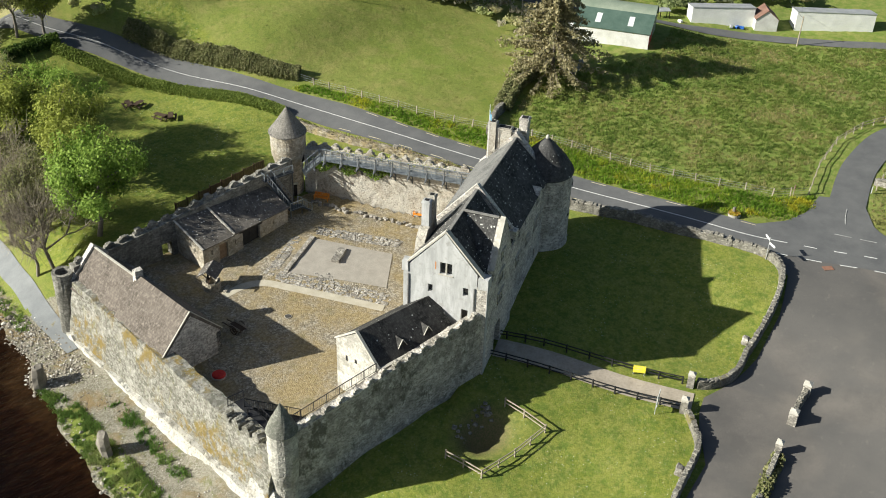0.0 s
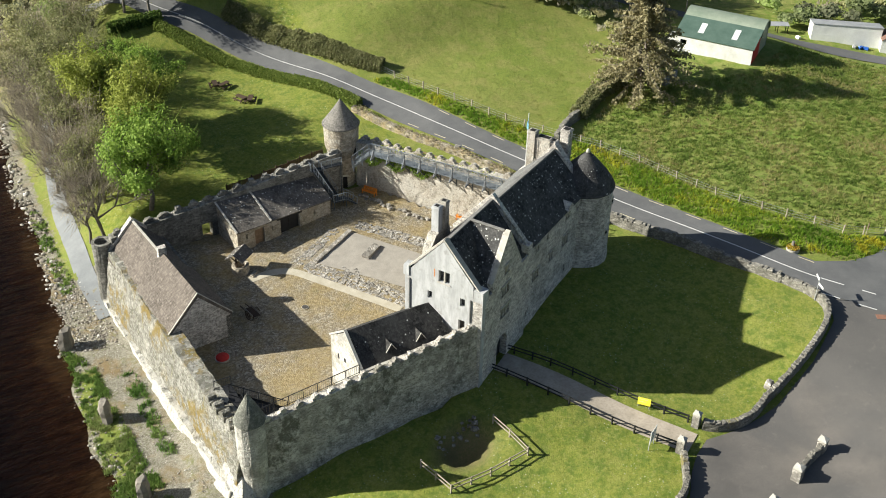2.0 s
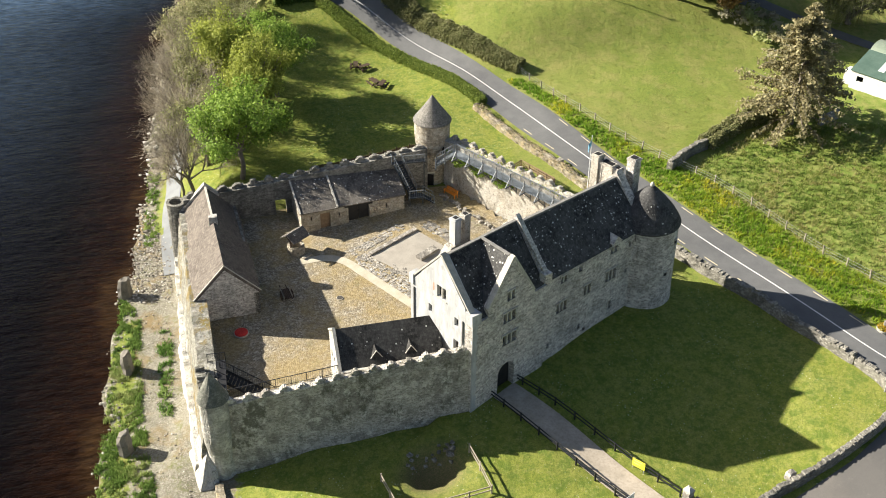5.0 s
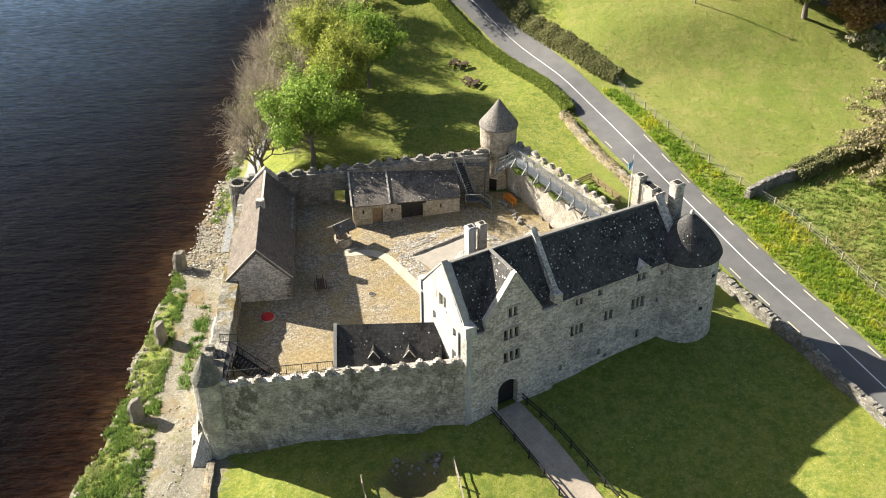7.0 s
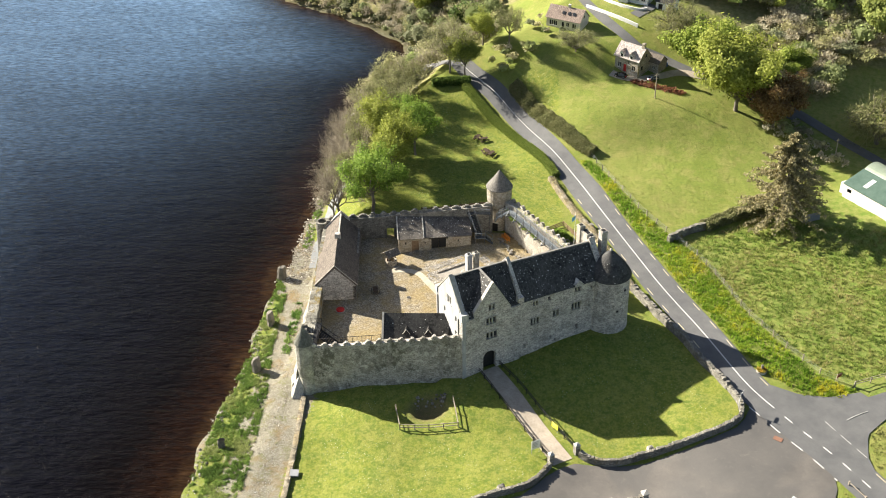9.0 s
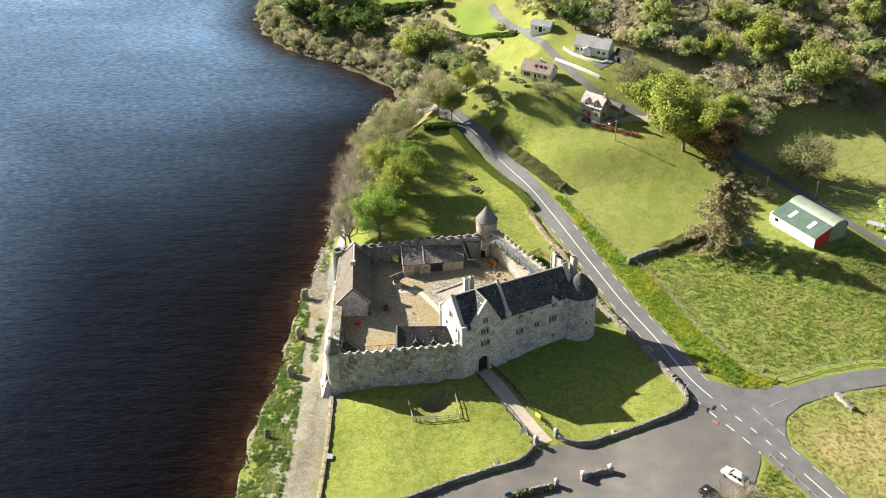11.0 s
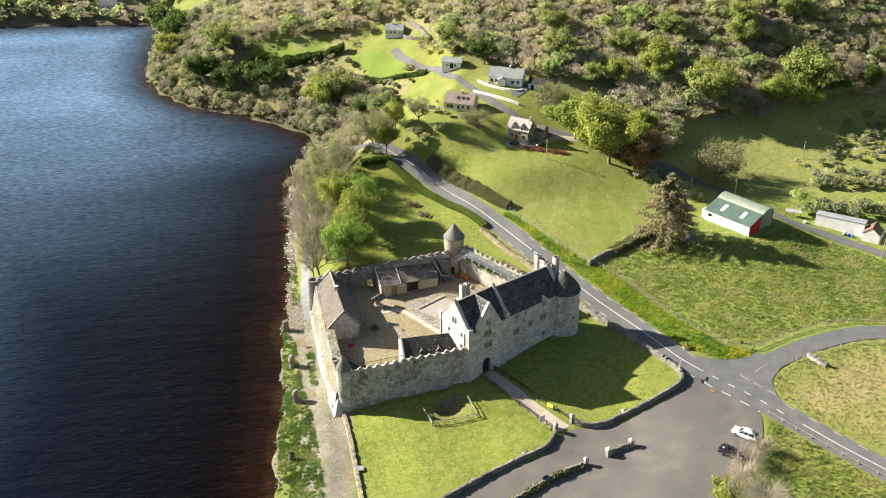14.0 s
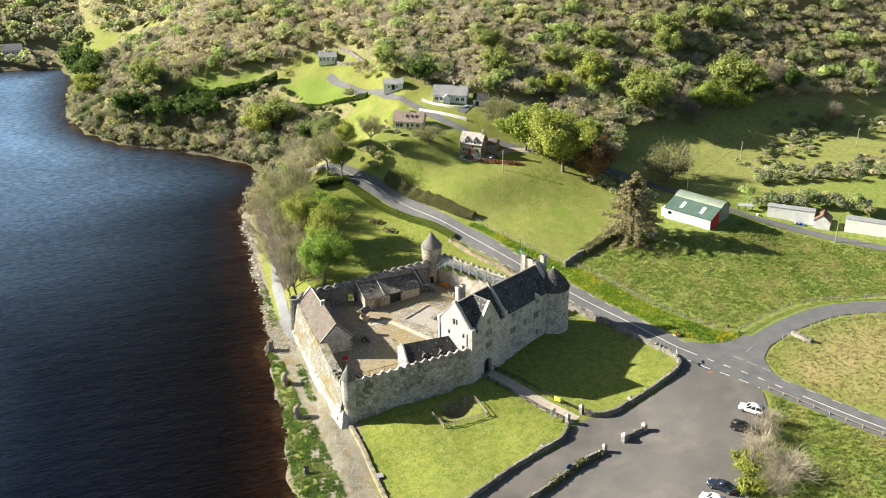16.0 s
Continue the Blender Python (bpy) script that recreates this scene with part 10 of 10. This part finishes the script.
# curved-roof farm shed with a green lean-to
SHED = pose(72.0, 47.8, ground_z(73, 47), 0, 0, -57.5)
shed = thing("farm_shed", "white farm shed with green tin lean-to roof", "shed", SHED)
bm = bmesh.new()
pierced(bm, -6.2, 6.2, -1.5, 2.6, -4.4, -4.2, [(-5.3, -4.3, 1.1, 1.9)])
part("wall", bm, STAINED_WALL, shed, "stained white side wall")
for u0, mat_ in ((-6.2, STAINED_WALL), (6.0, RED)):
    bm = bmesh.new()
    west(bm, [(-4.2, -1.5), (0.0, -1.5), (0.0, 3.9), (-4.2, 2.5)], u0, u0 + 0.2)
    part("end_wall", bm, mat_, shed, "red painted end door" if mat_ is RED else "")
bm = bmesh.new()
arc = [(2.6 - 2.6 * math.cos(math.pi * k / 14), 2.9 + 2.0 * math.sin(math.pi * k / 14)) for k in range(15)]
arc_in = [(2.6 - 2.5 * math.cos(math.pi * k / 14), 2.9 + 1.9 * math.sin(math.pi * k / 14)) for k in range(14, -1, -1)]
west(bm, arc + arc_in, -6.4, 6.4)
part("barrel_roof", bm, TIN_FADED, shed, "faded green curved tin roof")
for u0 in (-6.2, 6.0):
    bm = bmesh.new()
    west(bm, [(0.0, -1.5), (5.2, -1.5), *[(2.6 + 2.55 * math.cos(math.pi * k / 14), 2.9 + 1.95 * math.sin(math.pi * k / 14)) for k in range(15)]], u0, u0 + 0.15)
    part("end_wall", bm, TIN_FADED, shed)
bm = bmesh.new()
west(bm, [(5.0, -1.5), (5.2, -1.5), (5.2, 2.95), (5.0, 2.95)], -6.2, 6.2)
part("wall", bm, TIN_FADED, shed)
bm = bmesh.new()
slab(bm, [(-6.4, -4.6, 2.55), (6.4, -4.6, 2.55), (6.4, 0.3, 4.2), (-6.4, 0.3, 4.2)], 0.08, (1, 0, 0))
part("lean_to_roof", bm, TIN_GREEN, shed, "dark green tin lean-to roof")
for u in (-2.6, 2.8):
    bm = bmesh.new()
    slab(bm, [(u - 0.45, -3.2, 3.06), (u + 0.45, -3.2, 3.06), (u + 0.45, -0.9, 3.84), (u - 0.45, -0.9, 3.84)], 0.03, (1, 0, 0))
    part("roof_light", bm, CLEAR_SHEET, shed, "clear plastic roof light")
bm = bmesh.new()
box(bm, -7.6, -6.2, -3.6, -2.0, -1.2, 1.9)
part("lean_porch", bm, STAINED_WALL, shed)


def long_shed(x0, y0, x1, y1, depth, h, label):
    a, b = Vector((x0, y0, 0)), Vector((x1, y1, 0))
    d = b - a
    z = min(ground_z(x0, y0), ground_z(x1, y1))
    s = thing("long_shed", label, "shed", pose(x0, y0, z, 0, 0, math.degrees(math.atan2(d.y, d.x))))
    L = d.length
    # front wall takes a whiter paint than the ends, imitating sun on it
    bm = bmesh.new()
    pierced(bm, 0, L, -1.0, h, 0, 0.2, [])
    part("wall", bm, WHITE_WALL, s, "white front wall, sunlight put into its colour")
    for u in (0.0, L - 0.2):
        bm = bmesh.new()
        west(bm, [(0.2, -1.0), (depth, -1.0), (depth, h - 0.5), (0.2, h)], u, u + 0.2)
        part("end_wall", bm, STAINED_WALL, s)
    bm = bmesh.new()
    slab(bm, [(-0.1, depth + 0.2, h - 0.45), (L + 0.1, depth + 0.2, h - 0.45), (L + 0.1, -0.1, h + 0.12), (-0.1, -0.1, h + 0.12)], 0.08, (1, 0, 0))
    part("roof", bm, TIN_GREY, s, "grey tin roof")
    return s


long_shed(91.7, 46.8, 100.6, 39.8, 3.4, 3.5, "long white shed with a grey tin roof")
long_shed(105.6, 34.4, 116.0, 25.0, 3.6, 3.5, "long stained white shed beside the lane")
house_at("gabled_shed", "small white gabled shed with a rusty tin roof", 102.4, 38.8, 47.5, 3.8, 4.0, 2.1, 3.7, STAINED_WALL, TIN_RUST, ends=(), category="shed", over=0.12)
low_roof = thing("open_shelter", "low open shelter with a grey tin roof", "shelter", pose(88.3, 51.4, ground_z(88, 51), 0, 0, -30))
bm = bmesh.new()
slab(bm, [(-1.9, -0.7, 1.3), (1.9, -0.7, 1.3), (1.9, 0.8, 1.5), (-1.9, 0.8, 1.5)], 0.06, (1, 0, 0))
part("roof", bm, TIN_GREY, low_roof)
for u in (-1.7, 0, 1.7):
    bm = bmesh.new()
    box(bm, u - 0.06, u + 0.06, 0.55, 0.67, -0.4, 1.4)
    part("post", bm, CREOSOTE, low_roof)
    bm = bmesh.new()
    box(bm, u - 0.06, u + 0.06, -0.6, -0.48, -0.4, 1.25)
    part("post", bm, CREOSOTE, low_roof)
for k, (x, y, mt) in enumerate(((97.6, 41.0, BLUE_PLASTIC), (96.8, 41.7, TIN_GREY), (89.6, 47.6, SIGN_WHITE), (98.2, 40.4, BLUE_PLASTIC))):
    b = thing("feed_bag", "crumpled plastic bag by the shed wall", "bag", pose(x, y, ground_z(x, y), 0, 0, k * 40), "bags by the sheds")
    part("bag", stone_bm(rng_s, 0.9, 0.6, 0.5), mt, b)
bin_ = thing("wheelie_bin", "blue wheeled bin by the cottage drive", "bin", pose(36.6, 93.4, ground_z(36.6, 93.4)))
bm = bmesh.new()
box(bm, -0.25, 0.25, -0.25, 0.25, 0, 0.75, 0.02)
part("tub", bm, BLUE_PLASTIC, bin_)
bm = bmesh.new()
box(bm, -0.28, 0.28, -0.3, 0.28, 0.75, 0.82)
part("lid", bm, BLUE_PLASTIC, bin_)

strip("hill_lane", UP_LANE[4:], 2.2, 0.12, ROADTAR, "narrow asphalt lane up the hillside", "road", across=4)
strip("drive", [(30.5, 108.0), (33.0, 110.6), (35.2, 113.2)], 2.6, 0.15, ROADTAR, "asphalt drive before the white house", "drive", across=4)
strip("cottage_drive", [(24.6, 90.6), (29, 88.6), (34.5, 89.6), (39, 91.2), (44, 90.2)], 2.2, 0.13, GRAVEL, "pale gravel drive before the cottage", "drive", across=4)
red_shrub = make_tree(51, 1.1, 1.0, leaf_material("red_flowering_leaves", (0.16, 0.055, 0.04), (0.27, 0.11, 0.07), (0.24, 0.18, 0.07)), leaves=420, size=0.14, fork=0.1, trunk_r=0.05, limbs=8, clump=0.5)
for k, (x, y) in enumerate(((29.5, 87.2), (31.0, 86.3), (32.4, 85.6), (33.9, 85.0), (35.4, 84.3), (37.0, 83.6), (38.6, 83.0))):
    plant("shrub", red_shrub, x, y, "low red and orange flowering garden shrub", "red shrubs by the cottage", k * 50, 0.9 + 0.1 * (k % 3))


# ---- telegraph poles and wires ----
def pole(x, y, h, label="bare timber telegraph pole"):
    p = thing("telegraph_pole", label, "telegraph pole", pose(x, y, ground_z(x, y), random.uniform(-1.5, 1.5), random.uniform(-1.5, 1.5), 20), "telegraph poles")
    bm = bmesh.new()
    tube(bm, [(0, 0, -0.4, 0.14), (0, 0, h, 0.09)], 8)
    part("shaft", bm, GREY_TIMBER, p)
    bm = bmesh.new()
    box(bm, -0.5, 0.5, -0.05, 0.05, h - 0.45, h - 0.35)
    part("cross_arm", bm, GREY_TIMBER, p)
    return (x, y, ground_z(x, y) + h - 0.3)


tops = {k: pole(*v) for k, v in {"a": (33, 80, 5.6), "b": (67, 65, 4.6), "c": (78, 63, 4.6), "d": (106, 83, 5.0), "e": (100, 30, 5.4), "f": (114, 45, 5.2), "g": (143, 81, 5.6)}.items()}


def wire(a, b, sag=0.6):
    bm = bmesh.new()
    a, b = Vector(a), Vector(b)
    pts = [a.lerp(b, k / 14) - Vector((0, 0, sag * 4 * (k / 14) * (1 - k / 14))) for k in range(15)]
    for p, q in zip(pts, pts[1:]):
        beam(bm, p, q, 0.03)
    return tagged(part("overhead_wire", bm, STEEL_BLACK), "thin black overhead wire between poles", "wire")


wire(tops["b"], tops["c"])
wire(tops["c"], tops["d"])
wire(tops["e"], tops["f"])
wire(tops["d"], tops["g"])
